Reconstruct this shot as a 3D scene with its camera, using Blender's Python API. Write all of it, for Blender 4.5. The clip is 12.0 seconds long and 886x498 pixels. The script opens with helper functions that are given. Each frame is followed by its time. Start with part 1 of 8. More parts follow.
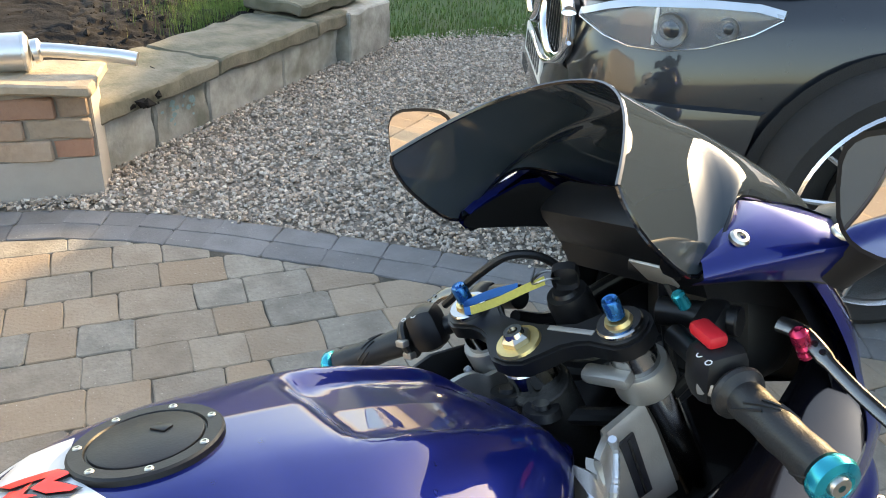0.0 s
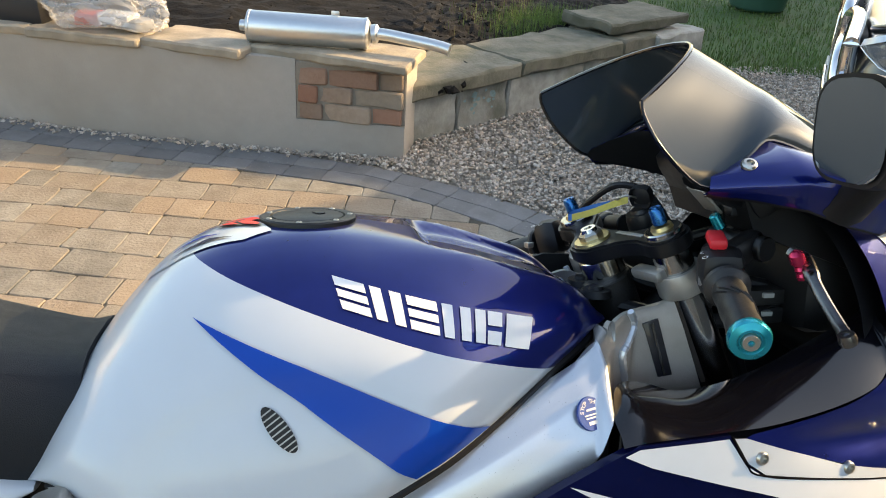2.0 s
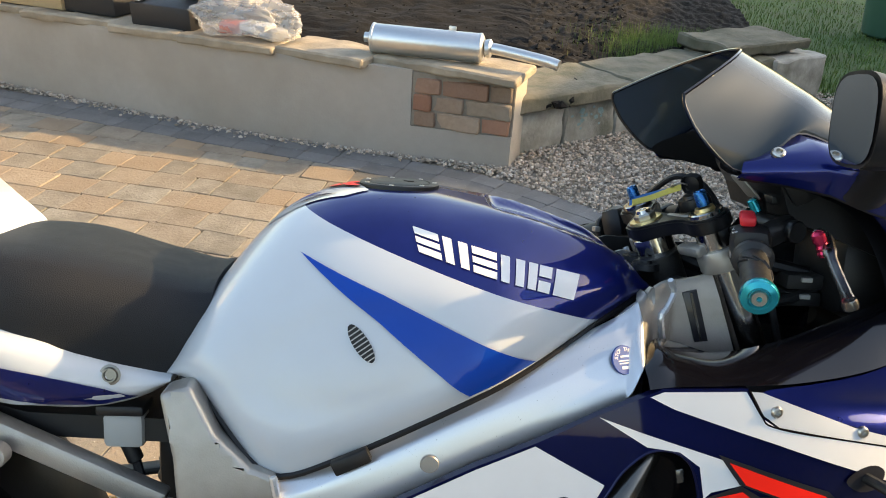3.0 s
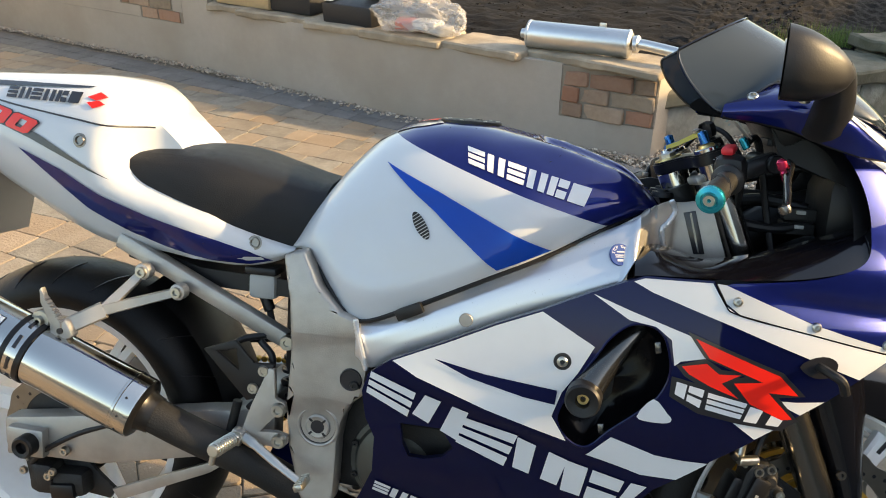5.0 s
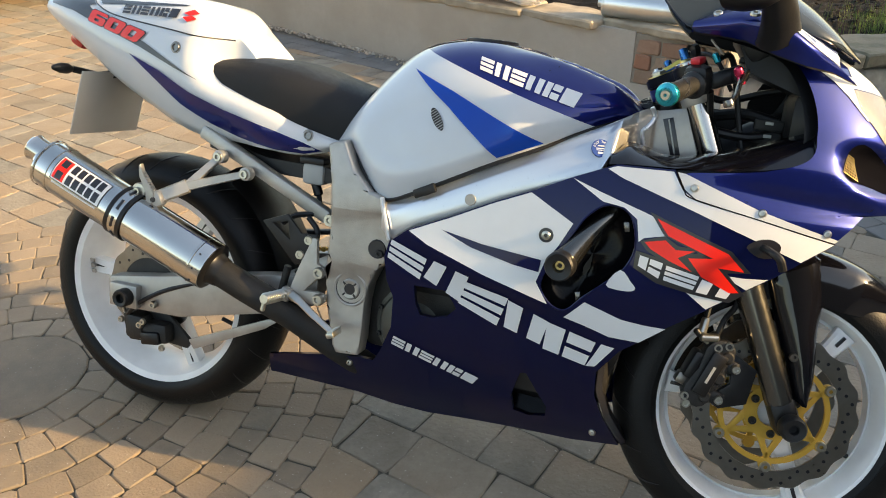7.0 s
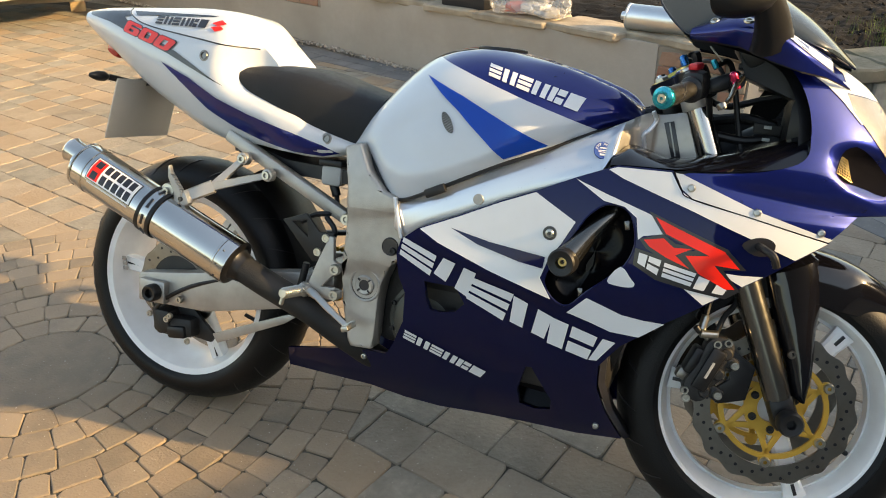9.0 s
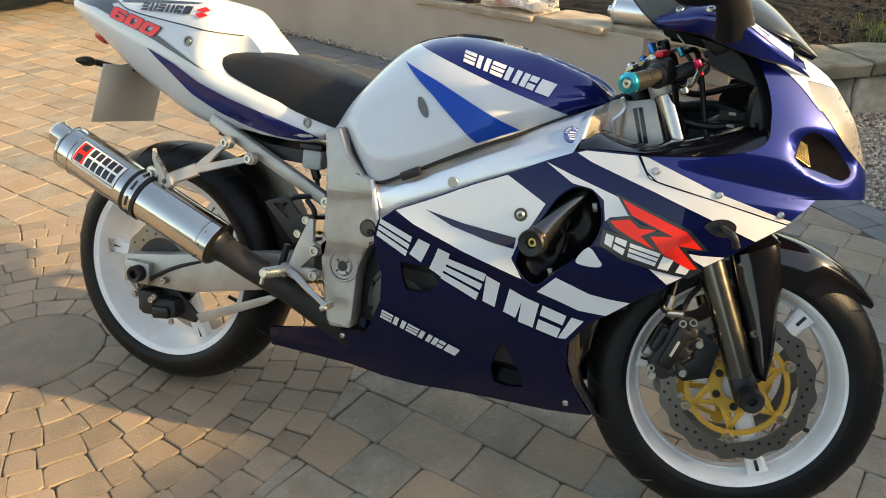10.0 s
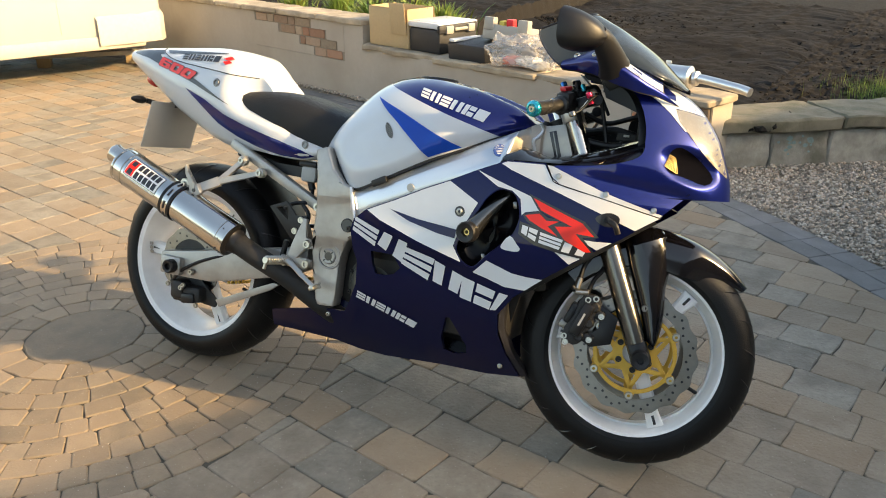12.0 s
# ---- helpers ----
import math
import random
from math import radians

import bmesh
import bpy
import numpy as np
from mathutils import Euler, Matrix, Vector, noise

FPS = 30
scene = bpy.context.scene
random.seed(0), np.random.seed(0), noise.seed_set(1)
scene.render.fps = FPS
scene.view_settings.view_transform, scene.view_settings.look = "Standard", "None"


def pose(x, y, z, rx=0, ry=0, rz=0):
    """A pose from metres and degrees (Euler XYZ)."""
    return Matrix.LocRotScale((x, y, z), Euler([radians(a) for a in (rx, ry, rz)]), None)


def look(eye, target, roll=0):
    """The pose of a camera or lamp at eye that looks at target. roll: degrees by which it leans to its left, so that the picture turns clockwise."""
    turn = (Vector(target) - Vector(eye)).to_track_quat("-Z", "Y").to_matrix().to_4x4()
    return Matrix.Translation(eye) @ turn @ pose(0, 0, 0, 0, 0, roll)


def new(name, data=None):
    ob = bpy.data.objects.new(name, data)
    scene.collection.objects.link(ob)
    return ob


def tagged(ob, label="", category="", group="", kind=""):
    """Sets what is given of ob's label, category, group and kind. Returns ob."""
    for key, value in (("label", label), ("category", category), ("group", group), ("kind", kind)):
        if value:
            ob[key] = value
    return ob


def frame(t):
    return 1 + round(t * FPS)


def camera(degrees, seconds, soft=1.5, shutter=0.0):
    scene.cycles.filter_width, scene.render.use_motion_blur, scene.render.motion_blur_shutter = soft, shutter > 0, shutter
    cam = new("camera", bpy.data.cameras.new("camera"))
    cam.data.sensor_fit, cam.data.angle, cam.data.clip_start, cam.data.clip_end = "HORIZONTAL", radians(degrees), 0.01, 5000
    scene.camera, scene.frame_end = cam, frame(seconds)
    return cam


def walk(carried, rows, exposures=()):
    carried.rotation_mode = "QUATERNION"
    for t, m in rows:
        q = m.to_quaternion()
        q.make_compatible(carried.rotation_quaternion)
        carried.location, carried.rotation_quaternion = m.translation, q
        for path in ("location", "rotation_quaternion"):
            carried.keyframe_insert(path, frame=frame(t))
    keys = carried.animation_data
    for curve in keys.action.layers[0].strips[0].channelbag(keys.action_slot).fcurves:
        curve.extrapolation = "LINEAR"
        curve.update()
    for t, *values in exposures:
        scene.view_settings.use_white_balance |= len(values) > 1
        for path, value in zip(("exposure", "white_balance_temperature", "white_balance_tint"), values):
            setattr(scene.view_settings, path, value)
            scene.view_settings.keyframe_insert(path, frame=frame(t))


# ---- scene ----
cam = camera(58.5, 12.0, soft=1.0)
PATH = [
    (0, (0.674, -0.192, 1.310), (1.680, 1.245, 0.348), 4.0),
    (0.5, (0.713, -0.272, 1.309), (1.535, 1.278, 0.350), 4.1),
    (1, (0.747, -0.363, 1.313), (1.382, 1.271, 0.350), 4.1),
    (1.5, (0.752, -0.446, 1.312), (1.219, 1.247, 0.354), 4.2),
    (2, (0.754, -0.539, 1.311), (1.077, 1.193, 0.365), 4.2),
    (2.5, (0.769, -0.624, 1.317), (0.956, 1.136, 0.387), 3.9),
    (3, (0.786, -0.712, 1.327), (0.832, 1.064, 0.408), 3.7),
    (3.2, (0.801, -0.738, 1.325), (0.791, 1.040, 0.410), 3.9),
    (4.8, (1.001, -1.003, 1.357), (0.617, 0.731, 0.437), 0.8),
    (5, (1.001, -1.039, 1.352), (0.599, 0.692, 0.434), 0.9),
    (5.5, (1.031, -1.136, 1.340), (0.572, 0.574, 0.410), 1.0),
    (6, (1.080, -1.193, 1.332), (0.563, 0.492, 0.389), 1.0),
    (6.5, (1.176, -1.242, 1.313), (0.596, 0.421, 0.365), 0.8),
    (7, (1.237, -1.290, 1.308), (0.603, 0.355, 0.364), 0.5),
    (7.5, (1.254, -1.314, 1.314), (0.578, 0.320, 0.378), 0.1),
    (7.7, (1.298, -1.318, 1.319), (0.590, 0.306, 0.391), -0.6),
    (9.3, (1.310, -1.347, 1.310), (0.597, 0.284, 0.399), 0.0),
    (9.5, (1.322, -1.345, 1.311), (0.614, 0.285, 0.393), 0.2),
    (10, (1.364, -1.380, 1.306), (0.664, 0.252, 0.385), 0.4),
    (10.5, (1.418, -1.464, 1.313), (0.709, 0.173, 0.410), 0.6),
    (11, (1.485, -1.553, 1.330), (0.743, 0.088, 0.460), 0.5),
    (11.5, (1.606, -1.626, 1.339), (0.814, 0.015, 0.516), 0.2),
    (12, (1.751, -1.721, 1.344), (0.921, -0.075, 0.566), -0.1),
]
LIGHT = [(0, 2.38, 7700, 8), (1.0, 1.87, 7700, 9), (1.5, 1.70, 7600, 8), (2.0, 1.77, 7600, 8), (3, 1.74, 7700, 8), (5.5, 1.67, 7900, 8), (9.5, 1.67, 8400, 8), (12, 1.69, 8200, 8)]
walk(cam, [(t, look(eye, target, roll)) for t, eye, target, roll in PATH], LIGHT)

# ---- light ----
SUN_AZ, SUN_EL = 7.5, 23.0          # degrees: from +x towards +y, above the ground
world = bpy.data.worlds.new("sky")
scene.world = world
world.use_nodes = True
wn = world.node_tree
sky = wn.nodes.new("ShaderNodeTexSky")
sky.sky_type, sky.sun_disc = "NISHITA", False
sky.sun_elevation, sky.sun_rotation = radians(SUN_EL), radians(90 - SUN_AZ)
sky.air_density, sky.dust_density = 1.0, 2.0
wn.links.new(sky.outputs[0], wn.nodes["Background"].inputs[0])
wn.nodes["Background"].inputs[1].default_value = 0.15
sun_data = bpy.data.lights.new("sun", "SUN")
sun_data.energy, sun_data.angle, sun_data.color = 2.65, radians(0.6), (1.0, 0.74, 0.425)
sun = new("sun", sun_data)
sun_dir = Vector((math.cos(radians(SUN_EL)) * math.cos(radians(SUN_AZ)), math.cos(radians(SUN_EL)) * math.sin(radians(SUN_AZ)), math.sin(radians(SUN_EL))))
sun.matrix_world = look(sun_dir * 20, (0, 0, 0))


# ---- materials ----
def mat(name, col, rough=0.5, metal=0.0, coat=0.0, vary=0.12, scale=30.0, bump=0.0, bump_scale=200.0, stain=None, stain_amt=0.0, stain_scale=4.0, per=0.0, island=False, alpha=1.0, trans=0.0, ior=1.45, coat_rough=0.04, tint2=None, place=False, speck=0.0):
    """A procedural surface: fine grain, broad stains, relief; per: change from piece to piece."""
    m = bpy.data.materials.new(name)
    m.use_nodes = True
    nt = m.node_tree
    N, lk = nt.nodes, nt.links.new
    b = N["Principled BSDF"]
    tc = N.new("ShaderNodeTexCoord")
    n1 = N.new("ShaderNodeTexNoise")
    n1.inputs["Scale"].default_value, n1.inputs["Detail"].default_value = scale, 6
    where = N.new("ShaderNodeNewGeometry").outputs["Position"] if place else tc.outputs["Object"]
    lk(where, n1.inputs["Vector"])
    dark = tuple(max(0, c * (1 - vary)) for c in col)
    lite = tuple(min(1, c * (1 + vary)) for c in col)
    mx = N.new("ShaderNodeMix")
    mx.data_type = "RGBA"
    mx.inputs["A"].default_value, mx.inputs["B"].default_value = (*dark, 1), (*lite, 1)
    lk(n1.outputs["Fac"], mx.inputs["Factor"])
    out = mx.outputs["Result"]
    if stain:
        n2 = N.new("ShaderNodeTexNoise")
        n2.inputs["Scale"].default_value, n2.inputs["Detail"].default_value = stain_scale, 8
        lk(where, n2.inputs["Vector"])
        rp = N.new("ShaderNodeMapRange")
        rp.inputs["From Min"].default_value, rp.inputs["From Max"].default_value, rp.inputs["To Max"].default_value = 0.42, 0.68, stain_amt
        lk(n2.outputs["Fac"], rp.inputs["Value"])
        m2 = N.new("ShaderNodeMix")
        m2.data_type = "RGBA"
        m2.inputs["B"].default_value = (*stain, 1)
        lk(rp.outputs["Result"], m2.inputs["Factor"])
        lk(out, m2.inputs["A"])
        out = m2.outputs["Result"]
    if per:
        if island:
            rnd = N.new("ShaderNodeNewGeometry").outputs["Random Per Island"]
        else:
            rnd = N.new("ShaderNodeObjectInfo").outputs["Random"]
        if tint2:
            mt = N.new("ShaderNodeMix")
            mt.data_type = "RGBA"
            mt.inputs["B"].default_value = (*tint2, 1)
            fr = N.new("ShaderNodeMath")
            fr.operation = "MULTIPLY"
            fr.inputs[1].default_value = 7.31
            f2 = N.new("ShaderNodeMath")
            f2.operation = "FRACT"
            f3 = N.new("ShaderNodeMath")
            f3.operation = "MULTIPLY"
            f3.inputs[1].default_value = 0.75
            lk(rnd, fr.inputs[0])
            lk(fr.outputs[0], f2.inputs[0])
            lk(f2.outputs[0], f3.inputs[0])
            lk(f3.outputs[0], mt.inputs["Factor"])
            lk(out, mt.inputs["A"])
            out = mt.outputs["Result"]
        mr = N.new("ShaderNodeMapRange")
        mr.inputs["To Min"].default_value, mr.inputs["To Max"].default_value = 1 - per, 1 + per
        lk(rnd, mr.inputs["Value"])
        hs = N.new("ShaderNodeHueSaturation")
        lk(mr.outputs["Result"], hs.inputs["Value"])
        lk(out, hs.inputs["Color"])
        out = hs.outputs["Color"]
    if speck:
        n4 = N.new("ShaderNodeTexNoise")
        n4.inputs["Scale"].default_value, n4.inputs["Detail"].default_value = 150, 2
        lk(where, n4.inputs["Vector"])
        r4 = N.new("ShaderNodeMapRange")
        r4.inputs["From Min"].default_value, r4.inputs["From Max"].default_value, r4.inputs["To Max"].default_value = 0.70, 0.76, speck
        lk(n4.outputs["Fac"], r4.inputs["Value"])
        m4 = N.new("ShaderNodeMix")
        m4.data_type = "RGBA"
        m4.inputs["B"].default_value = (0.62, 0.58, 0.52, 1)
        lk(r4.outputs["Result"], m4.inputs["Factor"])
        lk(out, m4.inputs["A"])
        out = m4.outputs["Result"]
    lk(out, b.inputs["Base Color"])
    b.inputs["Metallic"].default_value = metal
    b.inputs["IOR"].default_value = ior
    b.inputs["Coat Weight"].default_value, b.inputs["Coat Roughness"].default_value = coat, coat_rough
    b.inputs["Transmission Weight"].default_value = trans
    b.inputs["Alpha"].default_value = alpha
    rr = N.new("ShaderNodeMapRange")
    rr.inputs["To Min"].default_value, rr.inputs["To Max"].default_value = max(0.0, rough * 0.8), min(1, rough * 1.2)
    lk(n1.outputs["Fac"], rr.inputs["Value"])
    lk(rr.outputs["Result"], b.inputs["Roughness"])
    if bump:
        n3 = N.new("ShaderNodeTexNoise")
        n3.inputs["Scale"].default_value, n3.inputs["Detail"].default_value = bump_scale, 8
        lk(where, n3.inputs["Vector"])
        bp = N.new("ShaderNodeBump")
        bp.inputs["Strength"].default_value, bp.inputs["Distance"].default_value = min(1, bump), 0.004
        lk(n3.outputs["Fac"], bp.inputs["Height"])
        lk(bp.outputs["Normal"], b.inputs["Normal"])
    return m


M_BLUE = mat("blue_paint", (0.006, 0.0135, 0.135), 0.30, 0.55, 0.9, 0.12, 60, coat_rough=0.02, ior=1.06)
# darkened copy of the blue paint, its dim reflections put into the colour
M_SHADED_BLUE = mat("shaded_blue_paint", (0.003, 0.006, 0.052), 0.42, 0.7, 0.6, 0.12, 60, coat_rough=0.03, ior=1.06)
M_MID = mat("mid_blue_decal", (0.002, 0.055, 0.36), 0.3, 0, 0.4, 0.05, ior=1.15)
M_WHITE = mat("white_paint", (0.54, 0.57, 0.60), 0.32, 0, 0.7, 0.03, 25)
# white of the decals, also the lifted white of the dim fairing panels
M_DECAL_LIFT = mat("white_decal_lift", (0.70, 0.71, 0.72), 0.35, 0, 0.6, 0.04)
M_RED = mat("red_decal", (0.85, 0.012, 0.004), 0.4, 0, 0.25, 0.05)
M_BLKDEC = mat("black_decal", (0.012, 0.012, 0.016), 0.35, 0, 0.5)
M_BLACK = mat("black_gloss", (0.004, 0.004, 0.006), 0.12, 0, 0.4, 0.2)
M_VOID = mat("inlet_black", (0.003, 0.003, 0.004), 0.15, 0, 0, 0.2, ior=1.22)
# matt black of the fairing seam and of the inlet's painted shade
M_SHADE_SEAM = mat("shade_seam_black", (0.003, 0.003, 0.005), 0.9, 0, 0, 0.2, ior=1.1)
M_PLASTIC = mat("black_plastic", (0.007, 0.007, 0.008), 0.45, 0, 0, 0.25, 80, 0.05, 400, (0.016, 0.016, 0.016), 0.15, 12)
M_SATIN = mat("satin_black", (0.010, 0.010, 0.011), 0.35, 0.2, 0, 0.2, 60)
M_RUBBER = mat("tyre_rubber", (0.006, 0.006, 0.006), 0.42, 0, 0, 0.3, 70, 0.2, 300, (0.013, 0.0125, 0.012), 0.35, 9, ior=1.32)
M_SEAT = mat("seat_vinyl", (0.015, 0.016, 0.018), 0.50, 0, 0, 0.15, 60, 0.35, 900, ior=1.30)
M_ALU = mat("frame_aluminium", (0.66, 0.69, 0.73), 0.30, 0.70, 0.2, 0.03, 500)
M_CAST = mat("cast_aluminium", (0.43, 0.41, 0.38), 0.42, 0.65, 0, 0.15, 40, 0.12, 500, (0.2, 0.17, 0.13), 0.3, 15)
M_STEEL = mat("polished_steel", (0.62, 0.60, 0.56), 0.13, 1.0, 0, 0.05, 12)
M_BRUSH = mat("brushed_aluminium", (0.72, 0.72, 0.71), 0.34, 1.0, 0, 0.06, 40, 0.05, 700)
M_ZINC = mat("zinc_bolt", (0.52, 0.50, 0.45), 0.3, 1.0, 0, 0.1, 80)
M_LEVER = mat("lever_alloy", (0.17, 0.165, 0.16), 0.25, 0.95, 0, 0.1, 60)
M_TUBE = mat("fork_tube", (0.42, 0.41, 0.40), 0.15, 1.0, 0, 0.08, 60)
M_FORK = mat("fork_slider", (0.15, 0.145, 0.135), 0.22, 0.95, 0, 0.1, 60)
M_GOLD = mat("gold_anodised", (0.62, 0.36, 0.06), 0.38, 0.4, 0, 0.12, 60)
M_BRASS = mat("brass_nut", (0.66, 0.50, 0.22), 0.3, 0.9, 0, 0.15, 90)
M_WHEEL = mat("white_wheel_paint", (0.84, 0.84, 0.83), 0.38, 0, 0.4, 0.05, 30, 0, 200, (0.45, 0.42, 0.38), 0.25, 10)
M_DISC = mat("brake_disc_steel", (0.24, 0.225, 0.205), 0.30, 1.0, 0, 0.2, 60, 0.05, 500, (0.25, 0.2, 0.15), 0.3, 20)
M_ENGINE = mat("engine_black", (0.018, 0.018, 0.018), 0.5, 0.2, 0, 0.3, 40, 0.2, 300, (0.07, 0.06, 0.05), 0.3, 14)
M_HEAT = mat("pipe_black_coating", (0.015, 0.015, 0.015), 0.6, 0.2, 0, 0.25, 40, 0.2, 300, (0.05, 0.046, 0.042), 0.35, 10)
M_TEAL = mat("teal_anodised", (0.0, 0.33, 0.42), 0.25, 0.7, 0.3, 0.1)
M_PINK = mat("red_anodised", (0.62, 0.03, 0.10), 0.25, 0.7, 0.2, 0.1)
M_BLUEAN = mat("blue_anodised", (0.02, 0.16, 0.42), 0.28, 0.8, 0.2, 0.15)
M_GRIP = mat("grip_rubber", (0.02, 0.02, 0.02), 0.4, 0, 0, 0.2, 80, 0.12, 500)
M_REDPL = mat("red_plastic", (0.62, 0.02, 0.03), 0.4)
M_SMOKE = mat("smoked_screen", (0.030, 0.040, 0.048), 0.035, 0, 0.0, 0.02, 10, ior=1.44, alpha=0.985, coat_rough=0.02)
M_GLASS = mat("clear_lens", (0.95, 0.95, 0.92), 0.03, 0, 0, 0.01, 10, alpha=0.10, ior=1.3)
M_LENSBACK = mat("lamp_reflector", (0.13, 0.125, 0.115), 0.3, 0.4, 0.2, 0.35, 18)
M_TAILRED = mat("red_lens", (0.45, 0.02, 0.02), 0.15, 0, 0.8)
M_PLATE = mat("grey_plate", (0.40, 0.40, 0.38), 0.55, 0, 0, 0.1, 15, 0, 200, (0.30, 0.30, 0.29), 0.4, 5)
M_MESH = mat("inlet_mesh_gold", (0.6, 0.45, 0.2), 0.35, 0.9)
M_MIRROR = mat("mirror_glass", (0.85, 0.86, 0.88), 0.02, 1.0, vary=0.0)
M_YELLOW = mat("yellow_fabric", (0.52, 0.45, 0.10), 0.7, vary=0.2, scale=300)
M_FOBBLUE = mat("blue_fabric", (0.02, 0.14, 0.42), 0.7, vary=0.2, scale=300)
M_STICK = mat("blue_sticker", (0.02, 0.07, 0.30), 0.4, 0, 0.3, 0.1)
M_CASE = mat("engine_case_grey", (0.11, 0.11, 0.095), 0.45, 0.5, 0, 0.2, 40, 0.1, 300, (0.05, 0.045, 0.035), 0.4, 12)


# ---- shaping helpers ----
def part(name, bm, material, parent=None, label="", m=None, smooth=35.0):
    """One bmesh as one mesh object, under a thing or a part."""
    me = bpy.data.meshes.new(name)
    bmesh.ops.recalc_face_normals(bm, faces=bm.faces)
    lim = radians(smooth)
    for f in bm.faces:
        f.smooth = True
    for e in bm.edges:
        e.smooth = len(e.link_faces) == 2 and e.calc_face_angle(9) < lim
    bm.to_mesh(me)
    bm.free()
    for x in (material if isinstance(material, (list, tuple)) else [material]):
        me.materials.append(x)
    ob = new(name, me)
    if parent:
        ob.parent = parent
    if m is not None:
        ob.matrix_basis = m
    if label:
        ob["label"] = label
    return ob


def table(tab):
    """A smooth curve through a few (x, y) pairs."""
    xs, ys = [a for a, _ in tab], [b for _, b in tab]

    def f(x):
        if x <= xs[0]:
            return ys[0]
        if x >= xs[-1]:
            return ys[-1]
        i = max(k for k in range(len(xs) - 1) if xs[k] <= x)
        h, u = xs[i + 1] - xs[i], (x - xs[i]) / (xs[i + 1] - xs[i])
        d = (ys[i + 1] - ys[i]) / h
        d0 = (ys[i + 1] - ys[i - 1]) / (xs[i + 1] - xs[i - 1]) if i else d
        d1 = (ys[i + 2] - ys[i]) / (xs[i + 2] - xs[i]) if i + 2 < len(xs) else d
        return ys[i] * (1 + 2 * u) * (1 - u) ** 2 + d0 * h * u * (1 - u) ** 2 + ys[i + 1] * u * u * (3 - 2 * u) + d1 * h * u * u * (u - 1)
    return f


def sub(poly, n=3):
    """A closed outline with rounded run between its points."""
    out, k = [], len(poly)
    for i in range(k):
        p0, p1, p2, p3 = (Vector(poly[(i + j) % k]) for j in (-1, 0, 1, 2))
        for s in range(n):
            u = s / n
            out.append(tuple(0.5 * ((2 * p1) + (p2 - p0) * u + (2 * p0 - 5 * p1 + 4 * p2 - p3) * u * u + (3 * p1 - p0 - 3 * p2 + p3) * u ** 3)))
    return out


def flat(outlines, cell=0.03):
    """A face in the x-z plane with holes, cut into cells."""
    bm = bmesh.new()
    edges = []
    for o in outlines:
        vs = [bm.verts.new((x, 0, z)) for x, z in o]
        edges += [bm.edges.new((vs[i], vs[(i + 1) % len(vs)])) for i in range(len(vs))]
    bmesh.ops.triangle_fill(bm, use_beauty=True, edges=edges)
    if cell:
        for ax in (0, 2):
            lo, hi = min(v.co[ax] for v in bm.verts), max(v.co[ax] for v in bm.verts)
            nrm = [0, 0, 0]
            nrm[ax] = 1
            for k in range(1, int((hi - lo) / cell) + 1):
                co = [0, 0, 0]
                co[ax] = lo + k * cell
                bmesh.ops.bisect_plane(bm, geom=bm.verts[:] + bm.edges[:] + bm.faces[:], dist=1e-6, plane_co=co, plane_no=nrm)
    return bm


def sheet(outlines, surf, off=0.0, thick=0.0, cell=0.03, side=-1):
    """A panel that follows y = side * surf(x, z), raised by off, with its rim turned in by thick."""
    bm = flat(outlines if isinstance(outlines[0][0], (tuple, list)) else [outlines], cell)
    rim = [e for e in bm.edges if len(e.link_faces) == 1]
    if thick:
        r = bmesh.ops.extrude_edge_only(bm, edges=rim)
        inner = {v for v in r["geom"] if isinstance(v, bmesh.types.BMVert)}
    else:
        inner = set()
    for v in bm.verts:
        v.co.y = side * (surf(v.co.x, v.co.z) + off - (thick if v in inner else 0))
    return bm


def slab(outline, surf, thick, cell=0.05, bevel=0.004, side=-1, holes=()):
    """A solid plate whose outer face follows surf."""
    bm = flat([outline, *holes], cell)
    r = bmesh.ops.extrude_face_region(bm, geom=bm.faces[:])
    back = {v for v in r["geom"] if isinstance(v, bmesh.types.BMVert)}
    for v in bm.verts:
        v.co.y = side * (surf(v.co.x, v.co.z) - (0 if v in back else thick))
    bmesh.ops.recalc_face_normals(bm, faces=bm.faces)
    if bevel:
        sharp = [e for e in bm.edges if len(e.link_faces) == 2 and e.calc_face_angle(0) > 1.0]
        bmesh.ops.bevel(bm, geom=sharp, offset=bevel, segments=2, affect="EDGES", profile=0.6)
    return bm


def prism(outline, y0, y1, bevel=0.003, holes=()):
    bm = flat([outline, *holes], 0)
    r = bmesh.ops.extrude_face_region(bm, geom=bm.faces[:])
    back = {v for v in r["geom"] if isinstance(v, bmesh.types.BMVert)}
    for v in bm.verts:
        v.co.y = y1 if v in back else y0
    bmesh.ops.recalc_face_normals(bm, faces=bm.faces)
    if bevel:
        sharp = [e for e in bm.edges if len(e.link_faces) == 2 and e.calc_face_angle(0) > 0.9]
        bmesh.ops.bevel(bm, geom=sharp, offset=bevel, segments=2, affect="EDGES", profile=0.6)
    return bm


def box(c, s, bevel=0.004, rot=None, bm=None, seg=2):
    """A box with rounded edges."""
    b = bmesh.new()
    bmesh.ops.create_cube(b, size=1.0, matrix=Matrix.Diagonal((*s, 1)))
    if bevel:
        bmesh.ops.bevel(b, geom=b.edges[:], offset=bevel, segments=seg, affect="EDGES", profile=0.5)
    b.transform(Matrix.Translation(c) @ (rot or Matrix()))
    return join(bm, b)


def join(bm, b):
    """Adds mesh b to bm."""
    if bm is None:
        return b
    me = bpy.data.meshes.new("tmp")
    b.to_mesh(me)
    b.free()
    bm.from_mesh(me)
    bpy.data.meshes.remove(me)
    return bm


